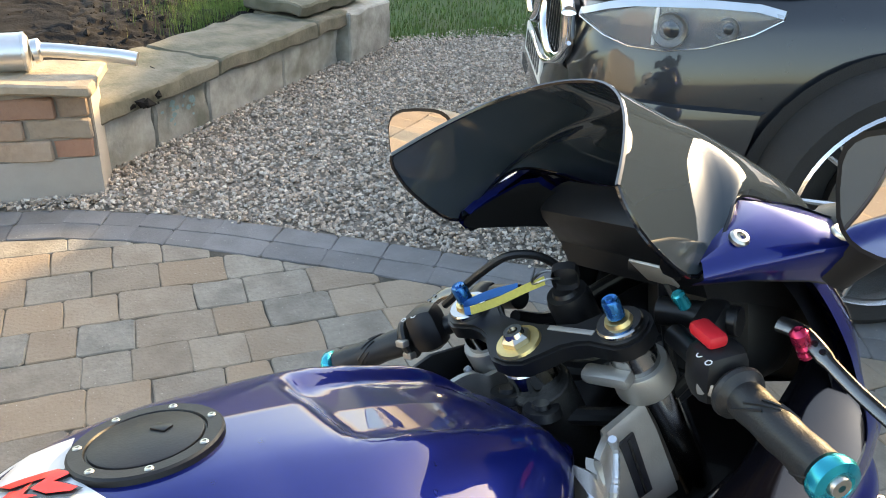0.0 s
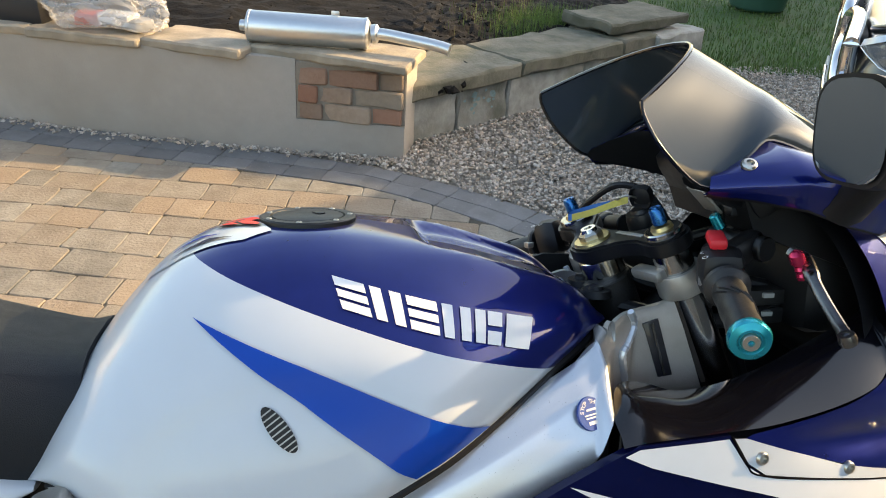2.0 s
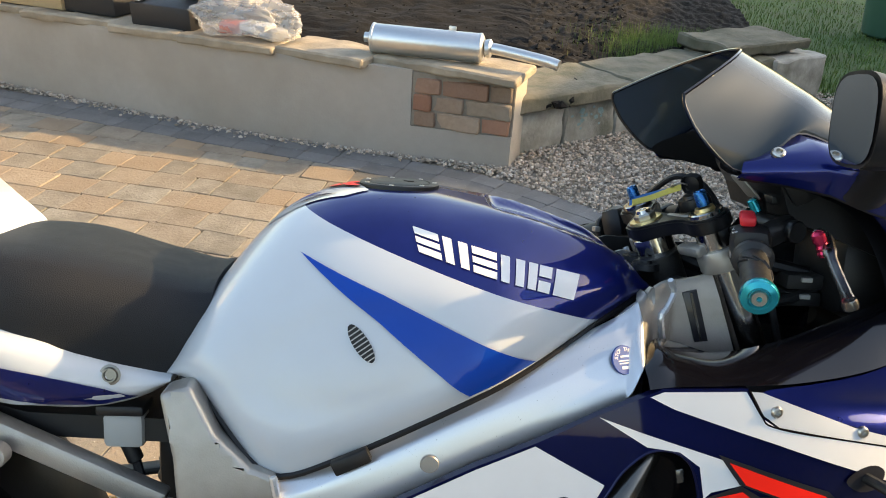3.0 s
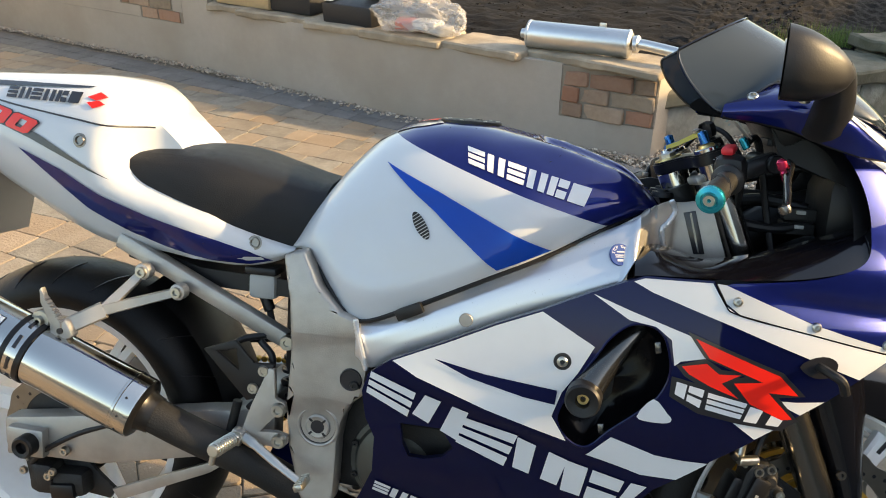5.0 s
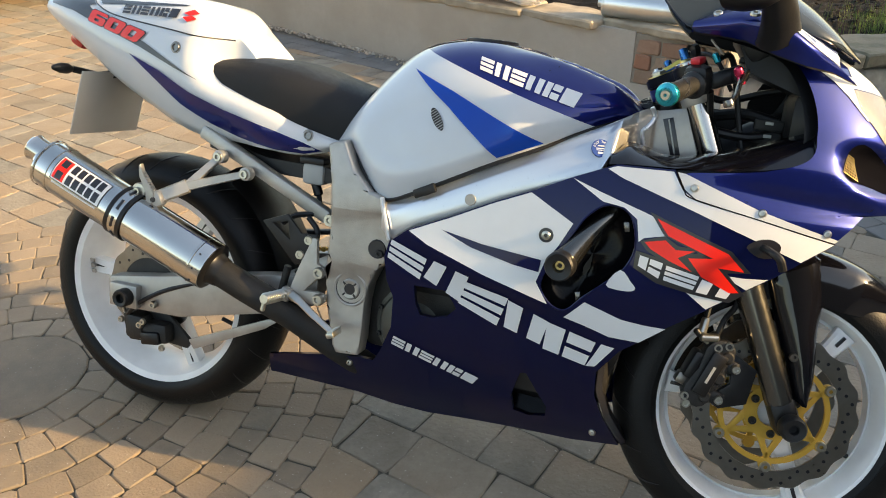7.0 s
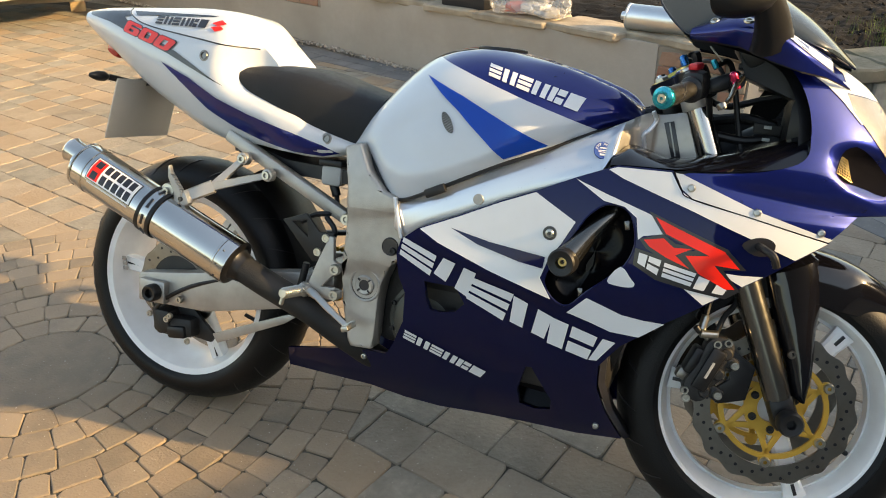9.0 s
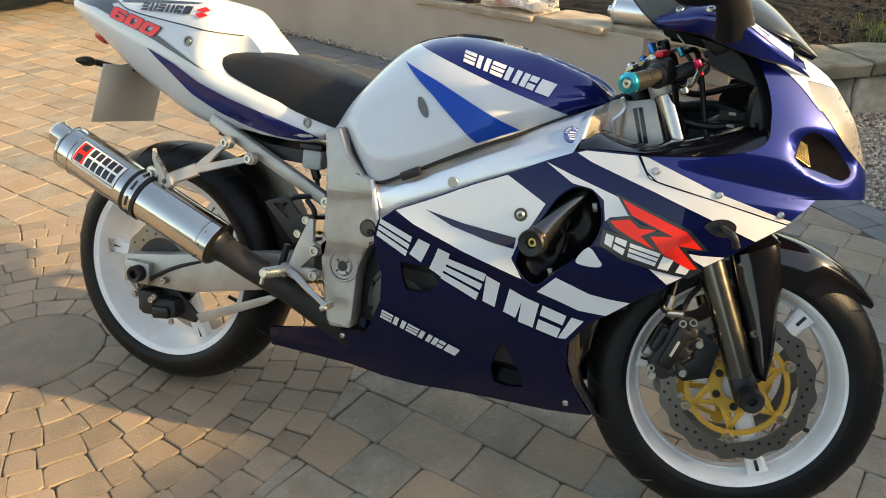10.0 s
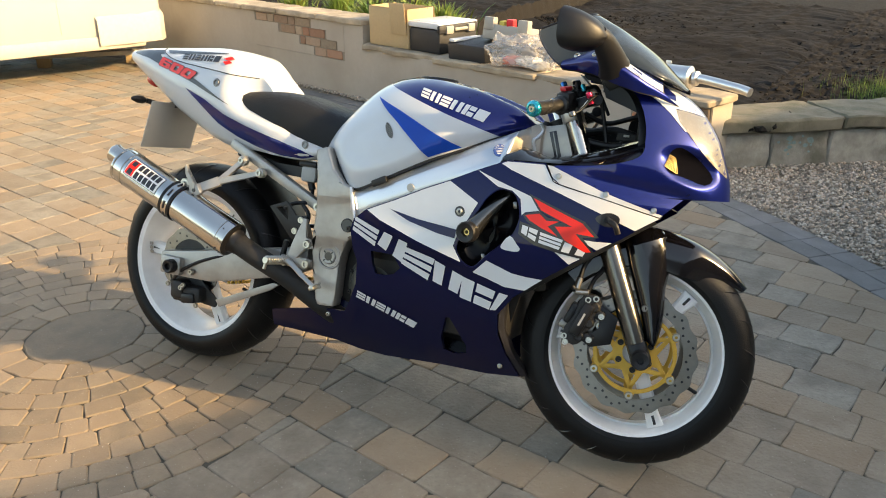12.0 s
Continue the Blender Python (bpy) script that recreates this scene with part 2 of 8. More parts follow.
def lathe(profile, seg=32, m=None, bm=None, closed=False):
    """Turns (radius, y) pairs about the y axis."""
    b = bmesh.new()
    rings = []
    for r, y in profile:
        if r < 1e-6:
            rings.append([b.verts.new((0, y, 0))])
        else:
            rings.append([b.verts.new((r * math.cos(2 * math.pi * k / seg), y, r * math.sin(2 * math.pi * k / seg))) for k in range(seg)])
    pairs = list(zip(rings, rings[1:])) + ([(rings[-1], rings[0])] if closed else [])
    for a, c in pairs:
        for k in range(seg):
            q = [a[k % len(a)], a[(k + 1) % len(a)], c[(k + 1) % len(c)], c[k % len(c)]]
            q = list(dict.fromkeys(q))
            if len(q) > 2:
                b.faces.new(q)
    if m is not None:
        b.transform(m)
    return join(bm, b)


def tube(pts, rad, seg=12, caps=True, bm=None, flatten=1.0):
    """A pipe through points; rad is one radius or one for each point."""
    b = bmesh.new()
    P = [Vector(p) for p in pts]
    R = rad if isinstance(rad, (list, tuple)) else [rad] * len(P)
    up, rings = None, []
    for i, p in enumerate(P):
        d = (P[min(i + 1, len(P) - 1)] - P[max(i - 1, 0)]).normalized()
        if up is None:
            up = d.orthogonal().normalized()
        up = (up - d * up.dot(d)).normalized()
        w = d.cross(up)
        rings.append([b.verts.new(p + R[i] * (math.cos(2 * math.pi * k / seg) * up + flatten * math.sin(2 * math.pi * k / seg) * w)) for k in range(seg)])
    for a, c in zip(rings, rings[1:]):
        for k in range(seg):
            b.faces.new((a[k], a[(k + 1) % seg], c[(k + 1) % seg], c[k]))
    if caps:
        b.faces.new(rings[0][::-1])
        b.faces.new(rings[-1])
    return join(bm, b)


def curve(pts, n=6):
    """Smooth run through points."""
    P = [Vector(p) for p in pts]
    P = [2 * P[0] - P[1]] + P + [2 * P[-1] - P[-2]]
    out = []
    for i in range(1, len(P) - 2):
        p0, p1, p2, p3 = P[i - 1:i + 3]
        for s in range(n):
            u = s / n
            out.append(0.5 * ((2 * p1) + (p2 - p0) * u + (2 * p0 - 5 * p1 + 4 * p2 - p3) * u * u + (3 * p1 - p0 - 3 * p2 + p3) * u ** 3))
    return out + [P[-2]]


def loft(rings, closed=True, caps=True):
    """Skin over rings of equal length."""
    b = bmesh.new()
    V = [[b.verts.new(p) for p in r] for r in rings]
    n = len(V[0])
    for a, c in zip(V, V[1:]):
        for k in range(n if closed else n - 1):
            b.faces.new((a[k], a[(k + 1) % n], c[(k + 1) % n], c[k]))
    if caps:
        b.faces.new(V[0][::-1])
        b.faces.new(V[-1])
    return b


def along(a, b):
    """The pose that carries the y axis from a towards b."""
    a, b = Vector(a), Vector(b)
    return Matrix.Translation(a) @ (b - a).to_track_quat("Y", "Z").to_matrix().to_4x4()


def rod(a, b, r, seg=16, bm=None, bev=0.0015):
    """A round bar with softened ends."""
    n = (Vector(b) - Vector(a)).length
    bev = min(bev, r * 0.5, n * 0.3)
    return lathe([(0, 0), (r - bev, 0), (r, bev), (r, n - bev), (r - bev, n), (0, n)], seg, along(a, b), bm)


def bolt(p, d, r=0.008, h=0.005, bm=None):
    """A button-head screw with a hexagon socket, standing on p towards d."""
    p, d = Vector(p), Vector(d).normalized()
    m = along(p, p + d)
    return lathe([(r, 0), (r, h * 0.4), (r * 0.82, h), (r * 0.45, h), (r * 0.45, h * 0.35), (0, h * 0.35)], 12, m, bm)


def text_mesh(s, size=1.0, bold=0.0, shear=0.0):
    """Letters of the built-in font as a flat mesh, and its width."""
    cu = bpy.data.curves.new("letters", "FONT")
    cu.body, cu.size, cu.offset, cu.shear, cu.fill_mode = s, size, bold, shear, "FRONT"
    ob = new("letters", cu)
    bpy.context.view_layer.update()
    me = bpy.data.meshes.new_from_object(ob.evaluated_get(bpy.context.evaluated_depsgraph_get()))
    bpy.data.objects.remove(ob)
    bm = bmesh.new()
    bm.from_mesh(me)
    bpy.data.meshes.remove(me)
    return bm


def quad_map(q, u, v):
    """A point of the four-cornered field q: top left, top right, bottom right, bottom left."""
    a = Vector(q[0]).lerp(Vector(q[1]), u)
    b = Vector(q[3]).lerp(Vector(q[2]), u)
    return tuple(b.lerp(a, v))


# ---- ground and walls ----
M_EARTH = mat("earth", (0.014, 0.0122, 0.0105), 0.95, 0, 0, 0.5, 40, 1.0, 60, (0.012, 0.0105, 0.009), 0.6, 3, place=True, ior=1.25)
M_RENDER = mat("wall_render", (0.42, 0.378, 0.325), 0.88, 0, 0, 0.08, 25, 0.4, 90, (0.33, 0.285, 0.23), 0.6, 2.2, place=True)
M_COPE = mat("coping_stone", (0.42, 0.35, 0.26), 0.85, 0, 0, 0.3, 18, 0.8, 60, (0.15, 0.125, 0.09), 0.5, 7, per=0.15, place=True)
M_MOSS = mat("mossy_stone", (0.17, 0.155, 0.115), 0.9, 0, 0, 0.35, 16, 0.9, 50, (0.065, 0.07, 0.04), 0.75, 7, per=0.15, place=True)
M_STONE = mat("wall_stone", (0.37, 0.36, 0.32), 0.9, 0, 0, 0.4, 18, 1.0, 40, (0.12, 0.12, 0.085), 0.75, 6, per=0.15, place=True)
M_TURQ = mat("turquoise_stain", (0.21, 0.31, 0.31), 0.85, 0, 0, 0.3, 60, 0.6, 80)
M_BRICK = mat("brick", (0.34, 0.275, 0.20), 0.9, 0, 0, 0.35, 40, 1.0, 70, (0.36, 0.31, 0.24), 0.7, 11, per=0.22, tint2=(0.30, 0.10, 0.05), place=True)
M_MORTAR = mat("mortar", (0.25, 0.215, 0.17), 0.9, 0, 0, 0.2, 60, 0.5, 150, place=True)
M_SAND = mat("paving_joint", (0.085, 0.078, 0.062), 0.95, 0, 0, 0.5, 90, 0.8, 160, (0.022, 0.024, 0.016), 0.7, 8, place=True)
M_BLOCK = mat("paving_block", (0.244, 0.229, 0.192), 0.85, 0, 0, 0.34, 55, 1.0, 90, (0.11, 0.10, 0.085), 0.6, 9, per=0.13, tint2=(0.325, 0.228, 0.142), place=True, speck=0.7)
M_BLOCKJ = mat("paving_block_joined", (0.244, 0.229, 0.192), 0.85, 0, 0, 0.34, 55, 1.0, 90, (0.11, 0.10, 0.085), 0.6, 9, per=0.13, island=True, tint2=(0.325, 0.228, 0.142), place=True, speck=0.7)
M_SETT = mat("paving_sett", (0.25, 0.20, 0.145), 0.85, 0, 0, 0.2, 50, 0.7, 150, (0.13, 0.11, 0.09), 0.5, 10, per=0.14, tint2=(0.30, 0.225, 0.155), place=True, speck=0.7)
M_SETTJ = mat("paving_sett_joined", (0.25, 0.20, 0.145), 0.85, 0, 0, 0.2, 50, 0.7, 150, (0.13, 0.11, 0.09), 0.5, 10, per=0.14, tint2=(0.30, 0.225, 0.155), island=True, place=True, speck=0.7)
M_EDGER = mat("edge_block", (0.175, 0.175, 0.175), 0.82, 0, 0, 0.18, 55, 0.5, 160, (0.09, 0.09, 0.085), 0.4, 9, per=0.15, place=True, speck=0.7)
M_GRAVELBED = mat("gravel_bed", (0.26, 0.23, 0.19), 0.95, 0, 0, 0.5, 70, 1.0, 70, (0.06, 0.05, 0.04), 0.6, 60)
M_PEBBLE = mat("gravel_stone", (0.47, 0.43, 0.375), 0.85, 0, 0, 0.15, 90, 0.2, 200, per=0.5, island=True, tint2=(0.42, 0.31, 0.22))
M_LAWN = mat("lawn_soil", (0.05, 0.095, 0.02), 0.95, 0, 0, 0.4, 60, 0.6, 60, (0.07, 0.06, 0.03), 0.5, 3)
M_GRASS = mat("grass_blade", (0.085, 0.175, 0.03), 0.6, 0, 0, 0.2, 60, per=0.35, island=True, tint2=(0.15, 0.17, 0.05))
M_SHADE_BLOCK = mat("shade_block_wall", (0.11, 0.105, 0.10), 0.85, 0, 0, 0.2, 20, 0.3, 90, (0.09, 0.08, 0.075), 0.4, 1.5)


def setting(name, bm, material, label, category, smooth=30):
    return tagged(part(name, bm, material, None, label, smooth=smooth), category=category, kind="structure")


def joined(name, verts, faces, material, parent=None, label="", category="", smooth=False):
    """Very many small pieces as one mesh."""
    me = bpy.data.meshes.new(name)
    me.from_pydata(verts, [], faces)
    me.polygons.foreach_set("use_smooth", [smooth] * len(me.polygons))
    me.materials.append(material)
    me.update()
    ob = new(name, me)
    if parent:
        ob.parent = parent
    return tagged(ob, label, category, kind="stuff")


def slab_poly(pts, z0, z1, bm=None):
    """A flat slab on a polygon of (x, y)."""
    b = bmesh.new()
    f = b.faces.new([b.verts.new((x, y, z0)) for x, y in pts])
    r = bmesh.ops.extrude_face_region(b, geom=[f])
    for v in r["geom"]:
        if isinstance(v, bmesh.types.BMVert):
            v.co.z = z1
    return join(bm, b)


WALL_A = Vector((1.15, 2.70))                       # right front corner of the rendered wall
W_D, W_N = Vector((-.951, .309)), Vector((-.309, -.951))


bow = table([(-.3, -.03), (0, 0), (.5, .055), (1.0, .10), (1.5, .11), (2.0, .085), (2.7, .03), (3.2, 0), (8, 0)])


def wp(s, o, z=0.0):
    """A point by the slightly bowed rendered wall: along it, out from its face, up."""
    p = WALL_A + W_D * s + W_N * (o + bow(s))
    return Vector((p.x, p.y, z))


EDGE_LINE = [(-7.0, 4.62), (-4.0, 4.26), (-1.0, 3.285), (.55, 2.785), (1.02, 2.615), (1.25, 2.475), (1.473, 2.30), (1.774, 2.02), (2.04, 1.755), (2.26, 1.52), (2.7, 1.05), (3.6, .2), (5.0, -1.2)]


def side_of_edge(x, y):
    """Distance of a point from the paving's outer edge; minus on the paved side."""
    best = None
    for (ax_, ay), (bx, by) in zip(EDGE_LINE, EDGE_LINE[1:]):
        d = Vector((bx - ax_, by - ay))
        t = min(max(((x - ax_) * d.x + (y - ay) * d.y) / d.length_squared, 0), 1)
        q = Vector((x - ax_ - d.x * t, y - ay - d.y * t))
        s = d.x * (y - ay) - d.y * (x - ax_)
        if best is None or q.length < abs(best):
            best = math.copysign(q.length, s)
    return best


bm = bmesh.new()
bmesh.ops.create_grid(bm, x_segments=2, y_segments=2, size=400, matrix=Matrix.Translation((0, 0, -0.09)))
setting("ground", bm, M_EARTH, "dark bare earth that reaches the horizon", "ground")
bm = slab_poly([(-9, -6), (6, -6)] + [(x, y) for x, y in EDGE_LINE[::-1]] + [(-9, 4.62)], -.08, -.0052)
pavement = setting("pavement", bm, M_SAND, "block paved drive with sandy joints", "pavement")
bm = slab_poly([(x, y) for x, y in EDGE_LINE] + [(9, -1.2), (9, 4.6), (3.35, 4.35), (1.25, 2.98), (1.1, 2.85), (-7, 5.4)], -.085, -.018)
setting("gravel_bed", bm, M_GRAVELBED, "pale gravel strip beside the drive", "ground")

# rendered wall with brick ends
WALL_T = .24


def wall_block(s0, s1, z0, z1, o0=0.0, o1=-WALL_T, bm=None, bevel=0.006):
    """A block of wall between two stations."""
    b = bmesh.new()
    n = max(1, round((s1 - s0) / .12))
    rings = []
    for k in range(n + 1):
        q = s0 + (s1 - s0) * k / n
        e = bevel if bevel else 0
        rings.append([wp(q, o, z) for o, z in ((o0, z0), (o0, z1 - e), (o0 - e, z1), (o1 + e, z1), (o1, z1 - e), (o1, z0))])
    b = loft(rings)
    return join(bm, b)


B0, B1, BZ0 = .025, .468, .145
bm = wall_block(0, 2.90, -.05, BZ0, bevel=0)
bm = wall_block(B1, 2.90, BZ0, .405, bm=bm, bevel=0)
bm = wall_block(0.0, B1, BZ0, .405, -.008, bm=bm, bevel=0)
wall_render = setting("wall_rendered", bm, M_RENDER, "low cream rendered garden wall with a patch of bare brick", "wall")
bm = wall_block(2.90, 3.15, -.05, .565, bevel=0)
bm = wall_block(3.15, 4.42, -.05, .265, bm=bm, bevel=0)
bm = wall_block(3.15, 4.42, .265, .565, -.008, bm=bm, bevel=0)
bm = wall_block(4.42, 8.0, -.05, .565, bm=bm, bevel=0)
wall_high = setting("wall_high", bm, M_RENDER, "higher cream rendered wall with a brick patch", "wall")
setting("wall_core", wall_block(0.004, B1 - .002, BZ0 + .002, .40, -.0015, -.03), M_MORTAR, "mortar behind the bare bricks", "wall")
bm = wall_block(3.152, 4.418, .267, .56, -.0045, -.03)
setting("wall_core_high", bm, M_MORTAR, "mortar behind the bare bricks of the high wall", "wall")


def rough_block(L, D, H, amp=.006, cuts=3, seed=0, edge=.010):
    """A worn stone block about the origin, uneven on all faces."""
    b = bmesh.new()
    bmesh.ops.create_cube(b, size=1, matrix=Matrix.Diagonal((L, D, H, 1)))
    bmesh.ops.bevel(b, geom=b.edges[:], offset=min(edge, H * .2), segments=1, affect="EDGES")
    bmesh.ops.subdivide_edges(b, edges=[e for e in b.edges if e.calc_length() > .05], cuts=cuts, use_grid_fill=True)
    for v in b.verts:
        n = noise.noise_vector(v.co * 9 + Vector((seed * 3.7, seed, 0)))
        v.co += n * amp
    bmesh.ops.recalc_face_normals(b, faces=b.faces)
    return b


rot_w = Matrix.Rotation(math.atan2(W_D.y, W_D.x), 4, "Z")
rnd = random.Random(4)
s, k = -.035, 0
while s < 2.86:
    L = (.70, .46, .52, .40, .55, .45)[k % 6]
    L = min(L, 2.88 - s)
    b = rough_block(L - .004, .30, .042, .010, 7, k)
    b.transform(Matrix.Translation(wp(s + L / 2, -.125, .417 + rnd.uniform(-.002, .002))) @ rot_w @ pose(0, 0, 0, 0, 0, -math.degrees(math.atan(bow(s + L) - bow(s)) / L) * .9))
    part("coping_stone", b, M_COPE, wall_render, m=None, smooth=40)
    s, k = s + L, k + 1
s = 2.9
while s < 8:
    L = rnd.uniform(.4, .6)
    b = rough_block(L - .008, .30, .045, .008, 5, k)
    b.transform(Matrix.Translation(wp(s + L / 2, -.12, .587)) @ rot_w)
    part("coping_stone", b, M_COPE, wall_high, smooth=40)
    s, k = s + L, k + 1
for row, lens in enumerate(((.13, .20, .10), (.21, .14, .085), (.10, .21, .12))):
    s = B0 - .012
    z = BZ0 + .003 + .0765 * row
    for n, L in enumerate(lens):
        L = min(L, B1 - s - .004)
        b = rough_block(L + .003, .036, .0735, .0055, 4, row * 7 + n * 3.1, .006)
        b.transform(Matrix.Translation(wp(s + L / 2, -.0125 + .004 * ((row + n) % 2), z + .036)) @ rot_w)
        part("brick", b, M_BRICK, wall_render, smooth=40)
        s += L + .007
for row, (a, e) in enumerate(((3.18, 3.55), (3.25, 3.75), (3.4, 4.05), (3.6, 4.40))):
    s = a
    while s < e - .06:
        L = min(rnd.choice((.21, .21, .10)), e - s)
        b = rough_block(L - .010, .03, .066, .004, 2, row + s, .004)
        b.transform(Matrix.Translation(wp(s + L / 2, -.0125, .303 + .073 * row)) @ rot_w)
        part("brick", b, M_BRICK, wall_high, smooth=40)
        s += L
for s0, s1, z0, z1 in ((3.56, 4.42, .267, .338), (3.76, 4.42, .338, .412), (3.152, 3.24, .338, .56), (4.06, 4.42, .412, .485), (3.24, 3.38, .412, .56), (3.38, 3.58, .486, .56)):
    setting("render_patch", wall_block(s0, s1, z0, z1, .0004, -.02, None, 0), M_RENDER, "patch of cream render left on the brick", "wall")

# dry stone wall round the bed
ST_A, ST_B = Vector((1.20, 2.905)), Vector((2.72, 3.945))
ST_D = (ST_B - ST_A).normalized()
ST_N = Vector((ST_D.y, -ST_D.x))


def sp(s, o, z):
    p = ST_A + ST_D * s + ST_N * o
    return Vector((p.x, p.y, z))


rot_s = Matrix.Rotation(math.atan2(ST_D.y, ST_D.x), 4, "Z")
LEN = (ST_B - ST_A).length
bm = box((0, 0, 0), (LEN + .1, .18, .24), .01)
bm.transform(Matrix.Translation(sp(LEN / 2, -.13, .08)) @ rot_s)
wall_stone = setting("wall_stone", bm, M_MOSS, "low weathered stone wall round the planting bed", "wall")
s = 0
for k, L in enumerate((.30, .36, .62, .58)):
    b = rough_block(L - .008, .12, .24, .014, 8, 20 + k)
    b.transform(Matrix.Translation(sp(s + L / 2, -.06, .085)) @ rot_s)
    part("stone_block", b, M_STONE, wall_stone, smooth=40)
    s += L
s = -.08
for k, L in enumerate((.78, .86, .36)):
    b = rough_block(L - .006, .42, .08, .014, 9, 40 + k)
    b.transform(Matrix.Translation(sp(s + L / 2, -.165, .245 + .004 * k)) @ rot_s)
    part("coping_slab", b, M_MOSS, wall_stone, smooth=40)
    s += L
for k in range(16):
    n = rnd.randint(12, 16)
    c = (rnd.uniform(.33, .55), rnd.uniform(.07, .175))
    r0 = rnd.uniform(.006, .018)
    o = [(c[0] + r0 * rnd.uniform(.6, 1.3) * math.cos(2 * math.pi * i / n) * 1.3, c[1] + r0 * rnd.uniform(.6, 1.3) * math.sin(2 * math.pi * i / n)) for i in range(n)]
    b = bmesh.new()
    b.faces.new([b.verts.new(sp(x, .0145, z)) for x, z in o])
    part("paint_stain", b, M_TURQ, wall_stone, "faded turquoise paint on the stone")
pier = setting("pier", rough_block(.52, .34, .30, .018, 8, 70), M_STONE, "stone pier at the end of the low wall", "wall")
pier.matrix_world = Matrix.Translation(sp(LEN + .30, -.10, .13)) @ rot_s
cs = setting("pier_cap", rough_block(.74, .40, .065, .018, 9, 71), M_MOSS, "thick weathered stone slab on the pier", "wall")
cs.matrix_world = Matrix.Translation(sp(LEN + .08, -.22, .335)) @ rot_s @ pose(0, 0, 0, 0, 0, -4)

# planting bed
bm = bmesh.new()
bmesh.ops.create_grid(bm, x_segments=320, y_segments=220, size=.5)
back = []
for v in bm.verts:
    u, w = v.co.x + .5, v.co.y + .5
    if u < .5:
        f = wp(8.0 * (1 - u * 2), -.20, 0)
        far = f + Vector((.25, 6.0, 0))
    else:
        f = sp((LEN + .55) * (u * 2 - 1), -.24, 0) if u > .51 else wp(0, -.2, 0).lerp(sp(0, -.24, 0), (u - .5) * 100)
        far = f + Vector((.6, 5.5, 0))
    p = f.lerp(far, w ** 1.6)
    h = .20 + .05 * noise.noise(p * 1.3) + .022 * noise.noise(p * 5) + .018 * noise.noise(p * 14) + .012 * noise.noise(p * 31) + .10 * w
    if u < .5 and u * 2 < .64:
        h += .15
    h -= .10 * max(0, u - .8) * 5 * (1 - w)
    v.co = (p.x, p.y, h + .05)
setting("planting_bed", bm, M_EARTH, "rough bare dark soil of the raised bed", "ground", 60)
vs, fs = [], []
rg = np.random.default_rng(8)
OCT = np.array([(1, 0, 0), (-1, 0, 0), (0, 1, 0), (0, -1, 0), (0, 0, 1), (0, 0, -1)], float)
OCF = [(0, 2, 4), (2, 1, 4), (1, 3, 4), (3, 0, 4), (2, 0, 5), (1, 2, 5), (3, 1, 5), (0, 3, 5)]


def scatter(points, lo, hi, flatk=.6, seed=1):
    """Small angular stones at the points."""
    g = np.random.default_rng(seed)
    vs, fs = [], []
    for i, p in enumerate(points):
        r = lo + (hi - lo) * g.random() ** 1.8
        a = g.normal(size=(3, 3))
        q, _ = np.linalg.qr(a)
        c = (OCT * (r * g.uniform(.55, 1.25, size=(6, 1)))) @ q.T
        c[:, 2] *= flatk
        c += np.array(p)
        n = len(vs)
        vs.extend(map(tuple, c))
        fs.extend([(n + a_, n + b_, n + c_) for a_, b_, c_ in OCF])
    return vs, fs


pts = []
for _ in range(24000):
    s = rg.uniform(-.2, 4.5) if rg.random() < .5 else None
    w = rg.random() ** 1.4 * 4.2 + .05
    p = wp(s, -.22 - w, 0) if s is not None else sp(rg.uniform(0, 2.2), -.35 - w, 0)
    h = .25 + .05 * noise.noise(p * 1.3) + .022 * noise.noise(p * 5) + .02 * noise.noise(p * 14) + .10 * (w / 6)
    pts.append((p.x, p.y, h))
vs, fs = scatter(pts, .004, .03, .8, 3)
joined("soil_clods", vs, fs, M_EARTH, None, "loose clods of dark soil on the bed", "soil")

# lawn beyond the gravel
bm = slab_poly([(3.30, 4.30), (4.3, 4.12), (9, 3.6), (14, 12), (3, 14), (2.9, 4.5)], -.06, .0)
setting("lawn", bm, M_LAWN, "shaded green lawn beyond the gravel", "ground")
vs, fs = [], []
for i in range(15000):
    u = rg.random()
    x, y = 2.95 + rg.random() ** 1.4 * 4.0, 4.18 + rg.random() ** 1.6 * 4.0
    if y < 4.3 - .18 * (x - 3.3) or (x < 3.3 and y < 4.6):
        continue
    h, a, ln = rg.uniform(.025, .06), rg.uniform(0, 6.28), rg.uniform(-.02, .02)
    w = .004
    n = len(vs)
    vs += [(x - w * math.cos(a), y - w * math.sin(a), -.005), (x + w * math.cos(a), y + w * math.sin(a), -.005), (x + ln, y + ln * .7, h)]
    fs.append((n, n + 1, n + 2))
for i in range(3500):
    s = 1.55 + rg.normal() * .22
    p = sp(s, -.42 - abs(rg.normal()) * .22, .26)
    h, a = rg.uniform(.04, .13), rg.uniform(0, 6.28)
    n = len(vs)
    vs += [(p.x - .003 * math.cos(a), p.y - .003 * math.sin(a), .2), (p.x + .003 * math.cos(a), p.y + .003 * math.sin(a), .2), (p.x + rg.normal() * .02, p.y + rg.normal() * .02, .24 + h)]
    fs.append((n, n + 1, n + 2))
joined("grass", vs, fs, M_GRASS, None, "short green grass of the lawn and bed edge", "grass")

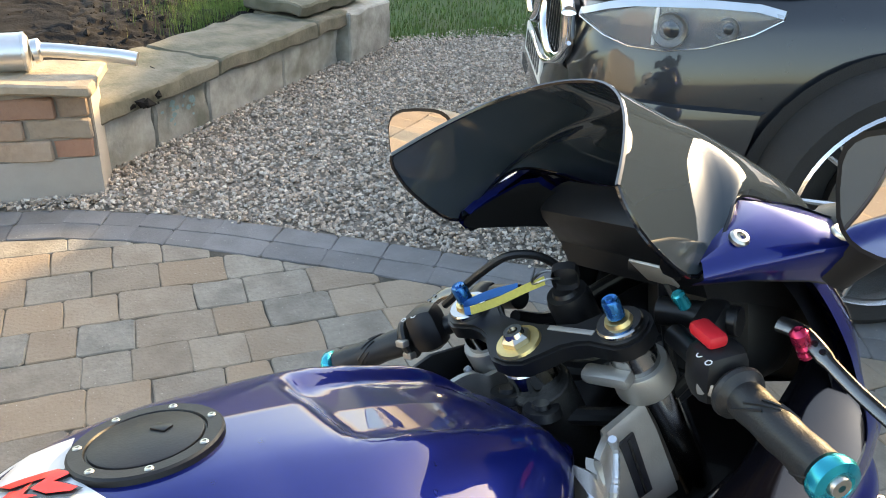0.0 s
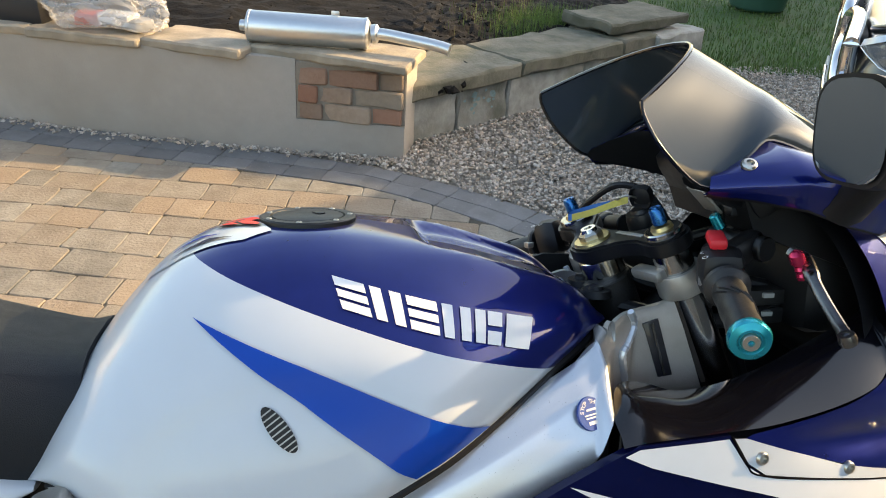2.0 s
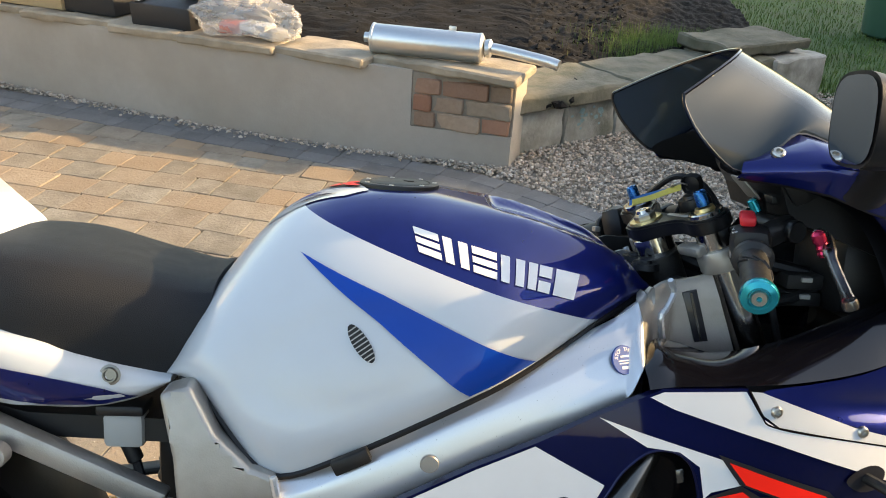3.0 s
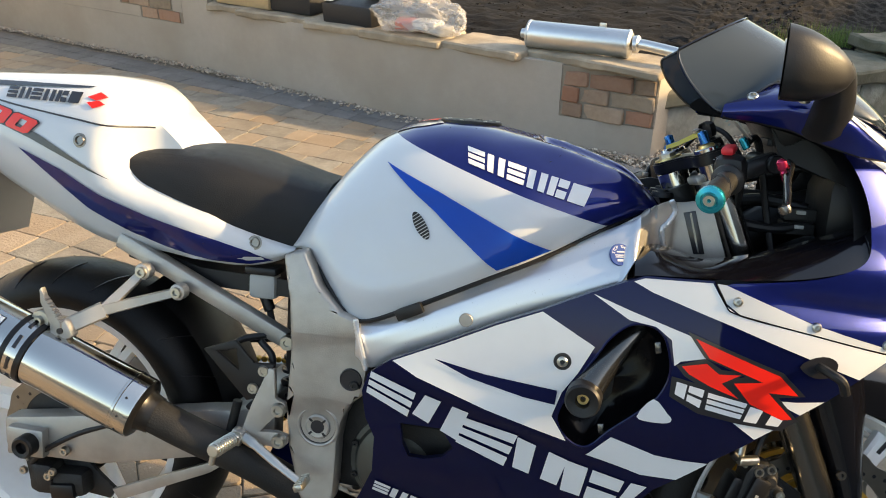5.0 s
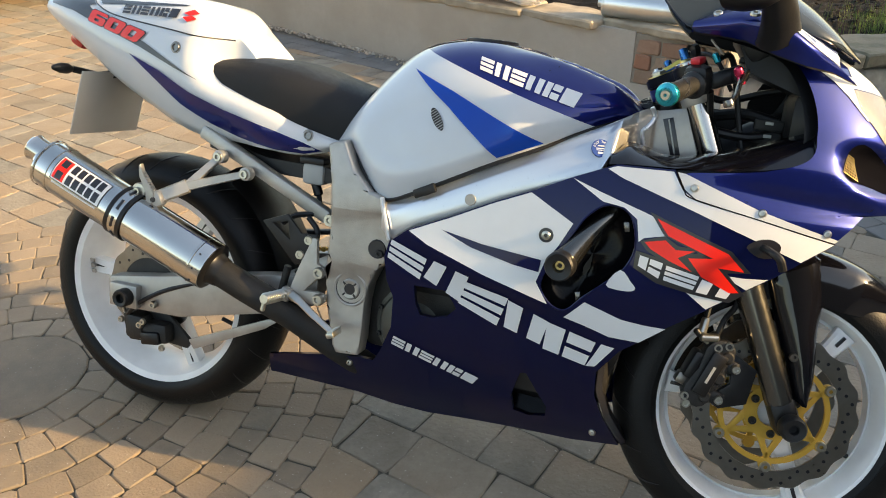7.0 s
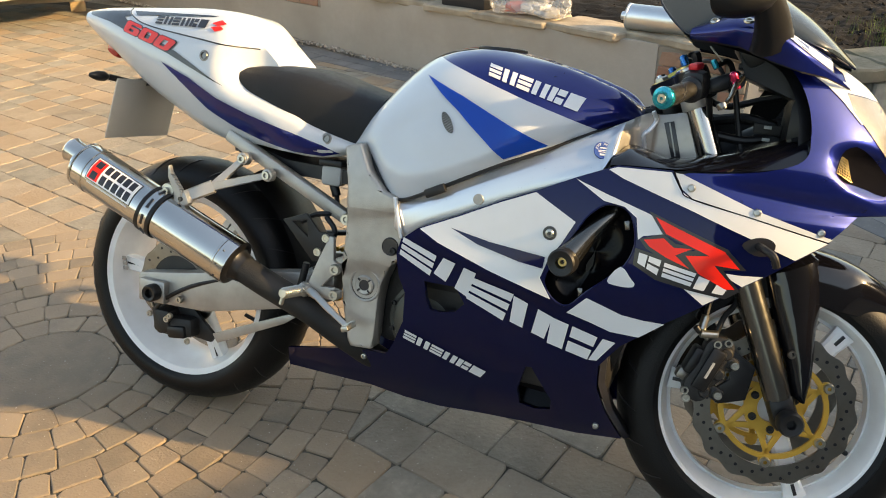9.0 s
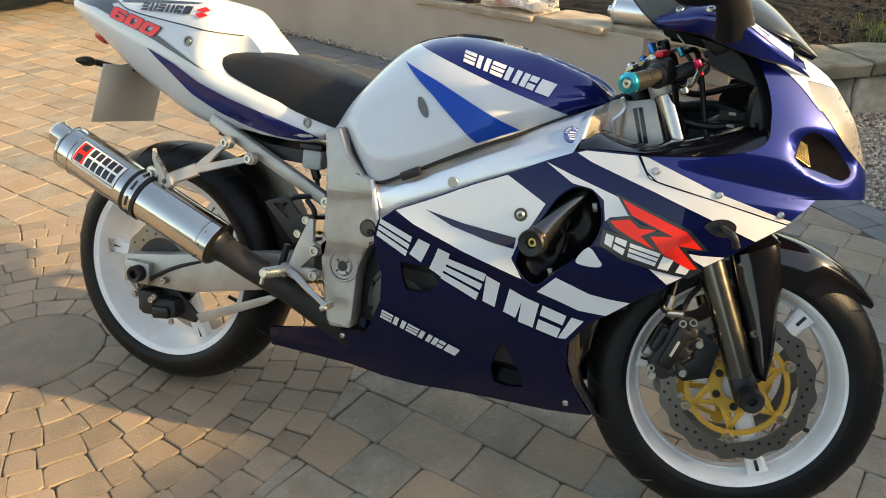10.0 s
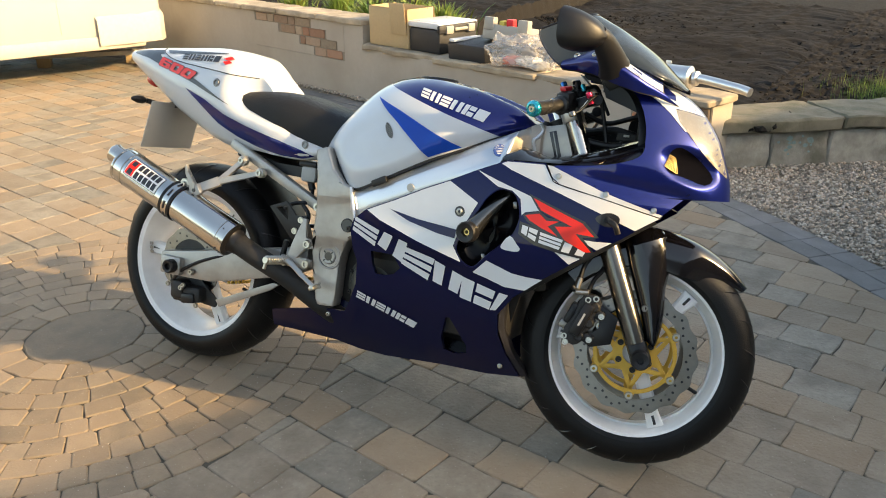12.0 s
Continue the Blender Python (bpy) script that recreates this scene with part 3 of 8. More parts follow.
# unseen block added on the sunny side; its outline sets the shadow edges
SHADE_PLAN = [(7.01, .07), (7.41, .92), (7.51, 2.91), (7.66, 3.0), (7.79, 3.13), (8.02, 3.28), (7.98, 3.34), (7.80, 3.39), (7.48, 3.42), (7.48, 3.58), (7.64, 3.8), (8.7, 5.8), (9.7, 9), (15, 9), (15, -8), (3.2, -6.2)]
# low pale wall added out of view, to bounce and reflect light
bm = slab_poly([(-14, -7.2), (3.2, -7.2), (3.2, -6.2), (-14, -6.2)], -.05, .9)
setting("wall_south", bm, M_RENDER, "unseen low cream wall added to bounce light onto the near side", "wall")
bm = slab_poly(SHADE_PLAN, -.05, 3.0)
setting("house", bm, M_SHADE_BLOCK, "unseen plain block added on the sunny side to shape the shadows", "house")


# ---- motorcycle ----
BIKE = Matrix.Translation((0.016, -0.037, 0.009)) @ pose(0, 0, 0, 0, 0, 2) @ pose(0, 0, 0, -16, 0, 0)
bike = new("motorcycle")
bike.matrix_world = BIKE
tagged(bike, "blue and white sports motorcycle leaning on its side stand", "motorcycle", kind="thing")

half_w = table([(0.10, .06), (0.16, .09), (0.22, .13), (0.28, .16), (0.36, .19), (0.45, .21), (0.55, .226), (0.66, .226), (0.75, .218), (0.85, .20), (0.95, .17), (1.03, .135)])
nose_x = table([(0.55, 1.50), (0.62, 1.537), (0.70, 1.548), (0.75, 1.544), (0.78, 1.536), (0.82, 1.521), (0.86, 1.504), (0.91, 1.468), (0.935, 1.445), (0.96, 1.411), (1.04, 1.285)])


CREASE = table([(.62, .605), (.688, .577), (.743, .552), (.80, .530), (.858, .515), (.914, .50), (.969, .484), (1.05, .470)])
CREASE_H = table([(.64, 0), (.70, .006), (.78, .009), (.93, .009), (1.0, .004), (1.05, 0)])


GROOVE = table([(1.2, .746), (1.267, .736), (1.35, .727), (1.407, .721), (1.465, .714), (1.5, .71)])
RIDGE = table([(1.2, .795), (1.34, .787), (1.374, .783), (1.423, .765), (1.484, .732), (1.52, .72)])
NOSE_WAVE = table([(1.2, 0), (1.28, .8), (1.34, 1), (1.45, 1), (1.50, .3), (1.54, 0)])


def fair(x, z):
    """Half the width of the fairing at (x, z)."""
    u = min(max((x - 1.1) / (nose_x(z) - 1.1), 0), 1)
    d = z - CREASE(x)
    k = math.exp(-d / .035) if d > 0 else max(0, 1 + d / .028) ** 1.5
    w = half_w(z) * max(1 - u ** 2.2, 0) ** 0.556 + CREASE_H(x) * k
    if x > 1.15 and .62 < z < .9:
        g, r = z - GROOVE(x), z - RIDGE(x)
        a, b = ((x - 1.457) * .93 - (z - .791) * .37) / .054, ((x - 1.457) * .37 + (z - .791) * .93) / .030
        hollow = NOSE_WAVE(x) * (.013 * math.exp(-(g / .017) ** 2) - .006 * math.exp(-(r / .022) ** 2)) + .030 * math.exp(-(a * a + b * b) ** 2)
        w -= min(hollow, .4 * w)
    return w


SIDE = [(.679, .587), (.762, .626), (.838, .664), (.907, .694), (.972, .726), (1.027, .75), (1.045, .758), (1.141, .761), (1.159, .73), (1.18, .716), (1.283, .696), (1.414, .666), (1.364, .629), (1.321, .596), (1.285, .572), (1.227, .528), (1.163, .481), (1.126, .448), (1.095, .423), (1.059, .371), (1.06, .319), (1.079, .268), (1.116, .205), (1.023, .19), (.899, .185), (.809, .178), (.714, .168), (.631, .17), (.549, .183), (.337, .185), (.35, .24), (.494, .274), (.566, .285), (.604, .286), (.623, .317), (.649, .378), (.653, .444), (.639, .478), (.633, .526), (.642, .557)]
SCOOP = [(.990, .635), (1.005, .661), (1.029, .683), (1.051, .688), (1.072, .682), (1.087, .663), (1.096, .621), (1.084, .582), (1.058, .553), (1.020, .517), (.992, .486), (.966, .489), (.943, .514), (.942, .541), (.964, .590)]
SCOOP = sub(SCOOP, 3)
SLOT = [(.696, .477), (.70, .441), (.71, .417), (.735, .416), (.765, .425), (.783, .445), (.763, .478)]
VENT = sub([(.899, .275), (.916, .334), (.928, .336), (.971, .264), (.969, .240), (.935, .232), (.904, .238)], 1)
right_fairing = part("side_fairing", sheet([SIDE, SCOOP, SLOT, VENT], fair, 0, 0.012, 0.014), M_SHADED_BLUE, bike, "blue fairing panel coloured darker for its dim reflections, with white and red graphics")
part("side_fairing", sheet([SIDE, SCOOP, SLOT, VENT], fair, 0, 0.012, 0.05, side=1), M_SHADED_BLUE, bike, "blue fairing panel on the far side, coloured darker for its dim reflections")
WHITE_A = [(.682, .586), (.762, .623), (.838, .661), (.904, .69), (.937, .672), (.985, .646), (.964, .602), (.944, .57), (.932, .53), (.957, .492), (.832, .527), (.722, .565)]
DART = [(.746, .598), (.826, .583), (.937, .572), (.935, .549), (.887, .555), (.804, .574)]
WHITE_B = [(.974, .725), (1.027, .707), (1.128, .676), (1.152, .651), (1.108, .64), (1.1, .632), (1.092, .67), (1.068, .687), (1.03, .692)]
WHITE_C = [(1.03, .749), (1.045, .755), (1.139, .758), (1.158, .7295), (1.1795, .7155), (1.283, .6955), (1.412, .6655), (1.364, .631), (1.279, .663), (1.178, .698), (1.058, .736)]
RED_A = [(1.125, .677), (1.248, .633), (1.278, .605), (1.235, .607), (1.275, .568), (1.26, .566), (1.211, .588), (1.185, .617), (1.225, .622), (1.147, .65)]
RED_B = [(1.11, .634), (1.144, .642), (1.163, .628), (1.193, .63), (1.168, .615), (1.195, .594), (1.154, .608), (1.122, .623)]
EDGE_A = [(1.112, .686), (1.252, .638), (1.289, .604), (1.251, .600), (1.285, .564), (1.256, .559), (1.2, .588), (1.172, .62), (1.2, .628), (1.14, .65)]
EDGE_B = [(1.102, .634), (1.142, .649), (1.166, .635), (1.2, .634), (1.18, .614), (1.204, .588), (1.15, .602), (1.116, .619)]
WHITE_T = [(1.186, .56), (1.223, .559), (1.258, .553), (1.227, .531)]
WHITE_R = [(1.243, .595), (1.277, .594), (1.318, .596), (1.286, .574)]
FIN = sub([(1.056, .547), (1.077, .578), (1.099, .558), (1.106, .55), (1.101, .543), (1.078, .541)], 3)
STRIPE = [(.989, .471), (1.023, .507), (1.09, .486), (1.13, .483), (1.168, .483), (1.126, .448), (1.073, .448), (1.028, .461)]


def decal(name, outline, material, on, parent, off=0.0014, cell=0.03, label=""):
    """A thin painted shape that follows the panel."""
    return part(name, sheet(outline, on, off, 0, cell), material, parent, label, smooth=60)


# paler than the tank's white, so that brightness is painted into these panels
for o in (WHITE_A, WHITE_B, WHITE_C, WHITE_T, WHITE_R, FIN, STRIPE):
    decal("white_panel", o, M_DECAL_LIFT, fair, right_fairing, cell=.014)
decal("dart", DART, M_SHADED_BLUE, fair, right_fairing, 0.0026)
for o in (EDGE_A, EDGE_B):
    decal("emblem_edge", o, M_BLKDEC, fair, right_fairing, 0.0026)
for o in (RED_A, RED_B):
    decal("emblem", o, M_RED, fair, right_fairing, 0.0036, label="red angular emblem")

BAR_KINDS = {"three": [(0, 0, 1, .28), (0, .38, 1, .62), (0, .72, 1, 1)], "two": [(0, 0, .37, 1), (.63, 0, 1, 1)], "mix": [(0, 0, .38, 1), (.46, 0, 1, .42), (.46, .58, 1, 1)], "one": [(0, 0, 1, 1)]}


def bars(quads, kinds, material, on, parent, off=0.0026, cell=0.03):
    """A row of plain bars in place of a brand's lettering."""
    for q, k in zip(quads, kinds):
        for u0, v0, u1, v1 in BAR_KINDS[k]:
            o = [quad_map(q, u0, v0), quad_map(q, u1, v0), quad_map(q, u1, v1), quad_map(q, u0, v1)]
            decal("lettering_bar", o, material, on, parent, off, cell)


def row_of(q, n, gap=0.12):
    """Cuts one long field into n fields."""
    out = []
    for i in range(n):
        a, b = (i + gap / 2) / n, (i + 1 - gap / 2) / n
        out.append([quad_map(q, a, 1), quad_map(q, b, 1), quad_map(q, b, 0), quad_map(q, a, 0)])
    return out


SIX = ["three", "two", "three", "two", "mix", "one"]
bars([[(.648, .563), (.721, .536), (.708, .492), (.641, .526)], [(.736, .535), (.806, .516), (.788, .462), (.716, .499)], [(.80, .505), (.884, .487), (.865, .427), (.787, .459)], [(.884, .484), (.963, .455), (.95, .406), (.879, .428)], [(.961, .455), (1.052, .432), (1.037, .381), (.956, .399)], [(1.062, .431), (1.086, .428), (1.055, .383), (1.039, .381)]], SIX, M_DECAL_LIFT, fair, right_fairing)
bars(row_of([(.653, .36), (.835, .30), (.822, .282), (.647, .34)], 6), SIX, M_DECAL_LIFT, fair, right_fairing)
decal("emblem_edge", [(1.098, .617), (1.15, .608), (1.215, .593), (1.268, .576), (1.280, .562), (1.262, .548), (1.2, .555), (1.14, .565), (1.098, .586)], M_BLKDEC, fair, right_fairing, 0.0026)
bars([[(1.106, .610), (1.146, .602), (1.142, .574), (1.105, .591)], [(1.152, .599), (1.208, .588), (1.201, .563), (1.150, .573)], [(1.213, .584), (1.264, .570), (1.257, .555), (1.206, .560)]], ["mix", "three", "two"], M_DECAL_LIFT, fair, right_fairing, 0.0034)

# dark inside of the openings
inner = lambda x, z: fair(x, z) - 0.05
part("inner_shroud", sheet([[(.68, .60), (1.16, .74), (1.40, .65), (1.1, .42), (1.04, .21), (.66, .20), (.66, .56)]], inner, 0, 0.01, 0.06), M_PLASTIC, bike, "black inner fairing shroud")
part("scoop_lip", tube([(x, -fair(x, z) + .0015, z) for x, z in SCOOP] + [(SCOOP[0][0], -fair(*SCOOP[0]) + .0015, SCOOP[0][1])], 0.0022, 8), M_SHADED_BLUE, right_fairing)
part("scoop_bowl", loft([[(1.02 + (x - 1.02) * k, -fair(x, z) + d, .588 + (z - .588) * k) for x, z in SCOOP] for k, d in ((1.0, .004), (.97, .016), (.90, .030), (.78, .040), (.55, .045), (.2, .046), (.02, .046))], True, False), M_VOID, right_fairing, "glossy black bowl of the intake", smooth=60)
for x, z, y in ((1.076, .652, .014), (1.008, .512, .014)):
    part("panel_clip", box((x, -fair(x, z) + y, z), (.010, .004, .018), .002, pose(0, 0, 0, 0, -12, 0)), M_LEVER, right_fairing, "small metal clip")
part("vent_blade", sheet([[(.89, .222), (.89, .262), (.985, .258), (.985, .222)]], lambda x, z: fair(x, z) - 0.010 - 0.9 * (z - .222), 0, 0, 0.03), M_VOID, right_fairing)
# front closing piece by the wheel
fr = [(1.06, .40), (1.06, .33), (1.08, .27), (1.118, .205)]
part("front_lip", loft([[(x + .002, -fair(x, z) + .002, z), (x + .012, -fair(x, z) + .018, z), (x + .010, -fair(x, z) + .05, z)] for x, z in fr], False, False), M_BLKDEC, bike, "dark edge of the lower fairing")

NOSE_REAR = table([(.668, 1.410), (.70, 1.318), (.73, 1.228), (.757, 1.150), (.763, 1.20), (.775, 1.28), (.80, 1.345), (.842, 1.353), (.898, 1.34), (.944, 1.312), (.962, 1.285), (.975, 1.24), (.985, 1.19), (.995, 1.140), (1.01, 1.138), (1.035, 1.19)])


under_screen = table([(.92, 0), (.955, 0), (.965, .035), (.98, .08), (1.0, .108), (1.035, .112)])


def nose_mesh(off, rows=72, cols=48):
    bm = bmesh.new()
    for side in (-1, 1):
        grid = []
        for i in range(rows + 1):
            z = .668 + (1.035 - .668) * i / rows
            x0 = NOSE_REAR(z)
            x1 = nose_x(z) if z > .715 else 1.412 + (z - .668) * 0.9
            if z > .925:
                lo_, hi_ = x0, x1
                for _ in range(20):
                    m_ = (lo_ + hi_) / 2
                    lo_, hi_ = (m_, hi_) if fair(m_, z) > under_screen(z) else (lo_, m_)
                x1 = max(lo_, x0 + .01)
            row = []
            for j in range(cols + 1):
                x = x0 + (x1 - x0) * math.sin(j / cols * math.pi / 2)
                row.append(bm.verts.new((x - off * 1.2, side * max(fair(x, z) - off, 0), z)))
            grid.append(row)
        for a, b in zip(grid, grid[1:]):
            for j in range(cols):
                bm.faces.new((a[j], a[j + 1], b[j + 1], b[j]))
    bmesh.ops.remove_doubles(bm, verts=[v for v in bm.verts if abs(v.co.y) < 0.002], dist=0.003)
    return bm


nose = part("nose_fairing", nose_mesh(0), M_BLUE, bike, "glossy blue nose fairing with white stripes", smooth=60)
part("nose_liner", nose_mesh(0.016), M_PLASTIC, nose, "black inside of the nose")
for s in (-1, 1):
    WING = [((1.135, .150, 1.005), (1.128, .160, .998)), ((1.165, .149, 1.023), (1.165, .180, 1.003)), ((1.20, .137, 1.042), (1.203, .206, 1.010)), ((1.245, .132, 1.03), (1.248, .219, 1.008)), ((1.285, .127, 1.013), (1.29, .205, .993)), ((1.325, .117, .996), (1.33, .165, .975)), ((1.36, .105, .98), (1.37, .118, .955))]
    rows = []
    for i, (p, q) in enumerate(WING):
        p, q = Vector(p), Vector(q)
        zl = (.978, .975, .968, .962, .95, .945, .93)[i]
        low = Vector((q.x + .012 * i / 2, max(fair(q.x + .006 * i, zl), q.y - .03) if i > 2 else q.y - .012, zl + (.012 if i < 3 else 0)))
        rows.append([(c.x, s * c.y, c.z) for c in (p + Vector((.004, -.012, .001)), p, p.lerp(q, .35) + Vector((0, 0, .007)), p.lerp(q, .7) + Vector((0, 0, .008)), p.lerp(q, .92) + Vector((0, 0, .004)), q, q.lerp(low, .25) + Vector((0, .003, 0)), q.lerp(low, .6) + Vector((0, .002, 0)), low)])
    wing = part("nose_wing", loft(rows, False, False), M_BLUE, nose, "blue shoulder under the mirror", smooth=50)
    part("white_stripe", loft([[(x, y + s * .0008, z + .0016) for x, y, z in ((r[1], r[2], r[3]) if n == 0 else (r[2], r[3], r[4]) if n == 1 else (r[3], r[4], r[5]))] for n, r in enumerate(rows[3:])], False, False), M_WHITE, wing)
    part("wing_liner", loft([[(x + .003, y - s * .004, z - .003) for x, y, z in r[4:]] for r in rows], False, False), M_PLASTIC, wing)
UPSTRIP = [(1.145, .758), (1.158, .757), (1.28, .712), (1.418, .673), (1.411, .6675), (1.283, .697), (1.181, .7172), (1.161, .731)]
decal("white_stripe", UPSTRIP, M_WHITE, fair, nose)
STR_A = [(1.297, 1.015), (1.338, .992), (1.384, .970), (1.408, .956), (1.438, .937), (1.462, .914), (1.437, .9195), (1.401, .9235), (1.408, .910), (1.436, .873), (1.432, .872), (1.395, .909), (1.368, .931), (1.33, .954), (1.30, .965), (1.323, .9655), (1.363, .951), (1.398, .941), (1.391, .957), (1.357, .981), (1.322, 1.003)]
decal("white_stripe", STR_A, M_WHITE, fair, nose, 0.0018, 0.012)
LAMP = [(1.402, .922), (1.436, .918), (1.463, .912), (1.481, .888), (1.501, .858), (1.518, .82), (1.532, .785), (1.535, .773), (1.520, .786), (1.49, .813), (1.461, .845), (1.441, .867), (1.416, .893)]
headlight = decal("headlight", LAMP, M_LENSBACK, fair, nose, 0.002, 0.012, "clear headlamp in the nose")
decal("lens", LAMP, M_GLASS, fair, headlight, 0.005, 0.012)
part("headlight", sheet(LAMP, fair, 0.002, 0, 0.012, 1), M_LENSBACK, nose)
INLET = sub([(1.407, .810), (1.413, .826), (1.431, .834), (1.458, .82), (1.486, .795), (1.507, .769), (1.493, .753), (1.460, .762), (1.433, .770), (1.416, .775), (1.404, .790)], 2)
# black patch stands in for the shade deep inside the inlet
inlet = decal("air_inlet", INLET, M_SHADE_SEAM, fair, nose, 0.0012, 0.008, "air inlet with gold mesh, its inner shade painted matt black")
part("air_inlet", sheet(INLET, fair, 0.002, 0, 0.012, 1), M_BLACK, nose)
bm = None
MQ = [(1.409, .815), (1.421, .809), (1.432, .773), (1.404, .788)]
for k in range(8):
    f = k / 7
    for a, b in ((quad_map(MQ, f, 0), quad_map(MQ, f, 1)), (quad_map(MQ, 0, f), quad_map(MQ, 1, f))):
        bm = tube([(x, -fair(x, z) - .003, z) for x, z in [(a[0] + (b[0] - a[0]) * q / 5, a[1] + (b[1] - a[1]) * q / 5) for q in range(6)]], 0.0006, 5, bm=bm)
tagged(part("inlet_mesh", bm, M_MESH, inlet, "gold wire mesh"), kind="stuff")

# smoked screen
SC_X, SC_Z = table([(0, 1.169), (.25, 1.24), (.55, 1.325), (.83, 1.380), (1, 1.415)]), table([(0, 1.142), (.25, 1.107), (.55, 1.055), (.83, 1.008), (1, .976)])
SB = [(0, 1.059, .141, 1.081), (.05, 1.060, .146, 1.068), (.12, 1.078, .150, 1.038), (.22, 1.118, .152, 1.001), (.27, 1.14, .152, .999), (.33, 1.172, .148, 1.026), (.42, 1.205, .136, 1.043), (.6, 1.29, .128, 1.012), (.8, 1.355, .106, .990), (1, 1.412, .03, .968)]
SB_X, SB_Y, SB_Z = (table([(b[0], b[i]) for b in SB]) for i in (1, 2, 3))
rows = []
for i in range(41):
    u = i / 40
    k = min(1, u / .45)
    row = []
    for j in range(-14, 15):
        v = j / 14
        a = abs(v)
        wy = (1 - k) * a ** .95 + k * math.sin(a * math.pi / 2) ** .95
        wz = (1 - k) * a ** 2.1 + k * (1 - math.cos(a * math.pi / 2))
        wx = (1 - k) * a ** 1.9 + k * a ** 1.3
        row.append((SC_X(u) + (SB_X(u) - SC_X(u)) * wx, math.copysign((SB_Y(u) + .014 * (1 - k)) * wy, v) + .014 * (1 - k) * wy, SC_Z(u) + (SB_Z(u) - SC_Z(u)) * wz))
    rows.append(row)
bm = loft(rows, False, False)
screen = part("windscreen", bm, M_SMOKE, bike, "dark smoked windscreen with a raised bubble", smooth=70)
rim = rows[0]
part("screen_edge", tube(rim, 0.0022, 6), M_BLACK, screen)
for s in (-1, 1):
    part("screen_edge", tube([r[0 if s < 0 else -1] for r in rows], 0.002, 6), M_BLACK, screen)


def screw(p, d, r):
    """A domed socket screw."""
    p = Vector(p)
    return lathe([(0, .0008), (r * .42, .0008), (r * .46, .0042), (r * .75, .0038), (r * .97, .0018), (r, -.001)], 20, along(p, p + Vector(d)))


part("screen_bolt", screw((1.166, -.164, 1.021), (-.1, -.6, .8), .0085), M_ZINC, screen)
for x, z in ((1.176, .735), (1.289, .707), (1.397, .683)):
    part("fairing_bolt", screw((x, -fair(x, z) - .001, z), (.1, -1, .1), .0072), M_ZINC, nose)
for x, z in ((.94, .618), (1.064, .226), (.549, .267)):
    part("fairing_bolt", screw((x, -fair(x, z) - .002, z), (0, -1, 0), .0072 if z < .5 else .0085), M_ZINC, right_fairing)
part("bolt_washer", lathe([(.0135, 0), (.013, .0015), (.0, .002)], 24, along((.94, -fair(.94, .618) - .001, .618), (.94, -1, .618))), M_BLKDEC, right_fairing, "black rubber washer")
# seam between lower and upper fairing
part("seam", tube([(p.x, -fair(p.x, p.y) - .0012, p.y) for p in curve([(1.142, .76, 0), (1.159, .73, 0), (1.18, .716, 0), (1.283, .696, 0), (1.412, .667, 0)], 6)], 0.0011, 6), M_SHADE_SEAM, right_fairing)
# lever-type holder in the side panel hole
HOLD = sub([(1.274, .648), (1.29, .662), (1.312, .665), (1.328, .655), (1.322, .636), (1.296, .633)], 3)
decal("cable_hole", HOLD, M_BLKDEC, fair, right_fairing, 0.0022, 0.02)
part("cable_hook", tube(curve([(1.30, -.20, .65), (1.312, -.225, .648), (1.326, -.232, .64), (1.334, -.228, .622)], 5), 0.007, 10), M_PLASTIC, right_fairing, "black plastic peg in the fairing hole")

# black cockpit trims
for s in (-1, 1):
    edge = curve([(1.030, .756, 0), (1.055, .7595, 0), (1.085, .761, 0), (1.13, .763, 0), (1.20, .766, 0), (1.28, .777, 0), (1.345, .797, 0), (1.357, .83, 0)], 5)
    top = curve([(1.032, .172, .776), (1.052, .146, .793), (1.085, .132, .787), (1.13, .138, .777), (1.20, .142, .793), (1.28, .130, .820), (1.345, .118, .844), (1.357, .112, .852)], 5)
    rows = []
    for e, (x, inn, zi) in zip(edge, top):
        z, y = e.y, fair(e.x, e.y) - .002
        rows.append([(e.x, s * y, z), (e.x, s * (y * .8 + inn * .2), z * .75 + zi * .25 + .004), (e.x, s * (y * .4 + inn * .6), z * .3 + zi * .7 + .003), (x, s * inn, zi), (x + .004, s * (inn - .010), zi - .004), (x + .01, s * (inn - .02), zi - .03), (x + .01, s * (inn - .02), .66)])
    part("cockpit_trim", loft(rows, False, False), M_BLACK, bike, "glossy black cockpit trim panel", smooth=70)
part("instrument_panel", box((1.235, .012, .988), (.055, .21, .075), .018, pose(0, 0, 0, 0, -35, 0)), M_PLASTIC, bike, "black instrument cluster")
part("instrument_stay", loft([[(x, -.085, z), (x, .10, z), (x + .02, .10, z - .05), (x + .02, -.085, z - .05)] for x, z in ((1.21, .985), (1.28, .96), (1.36, .93))]), M_PLASTIC, bike, "black stay behind the instruments")
# slab and sheets added to block the view through the dark cockpit
part("cockpit_fill", box((1.31, 0, .735), (.16, .24, .02), .006), M_PLASTIC, bike, "black slab added to keep the cockpit dark")
part("cockpit_liner", slab([(.98, .70), (.98, .845), (1.06, .868), (1.15, .862), (1.30, .862), (1.318, .90), (1.318, .96), (1.42, .93), (1.42, .70)], lambda x, z: .142, .006, .06, .002, side=1), M_PLASTIC, bike, "black sheet added to keep the far side of the cockpit dark")
part("cockpit_liner", loft([[(x, .155, .72), (x, .16, .80), (x, .15, .88), (x + .02, .13, .92)] for x in (1.25, 1.3, 1.36, 1.42)], False, False), M_PLASTIC, bike, "black inner sheet added to keep the nose dark")
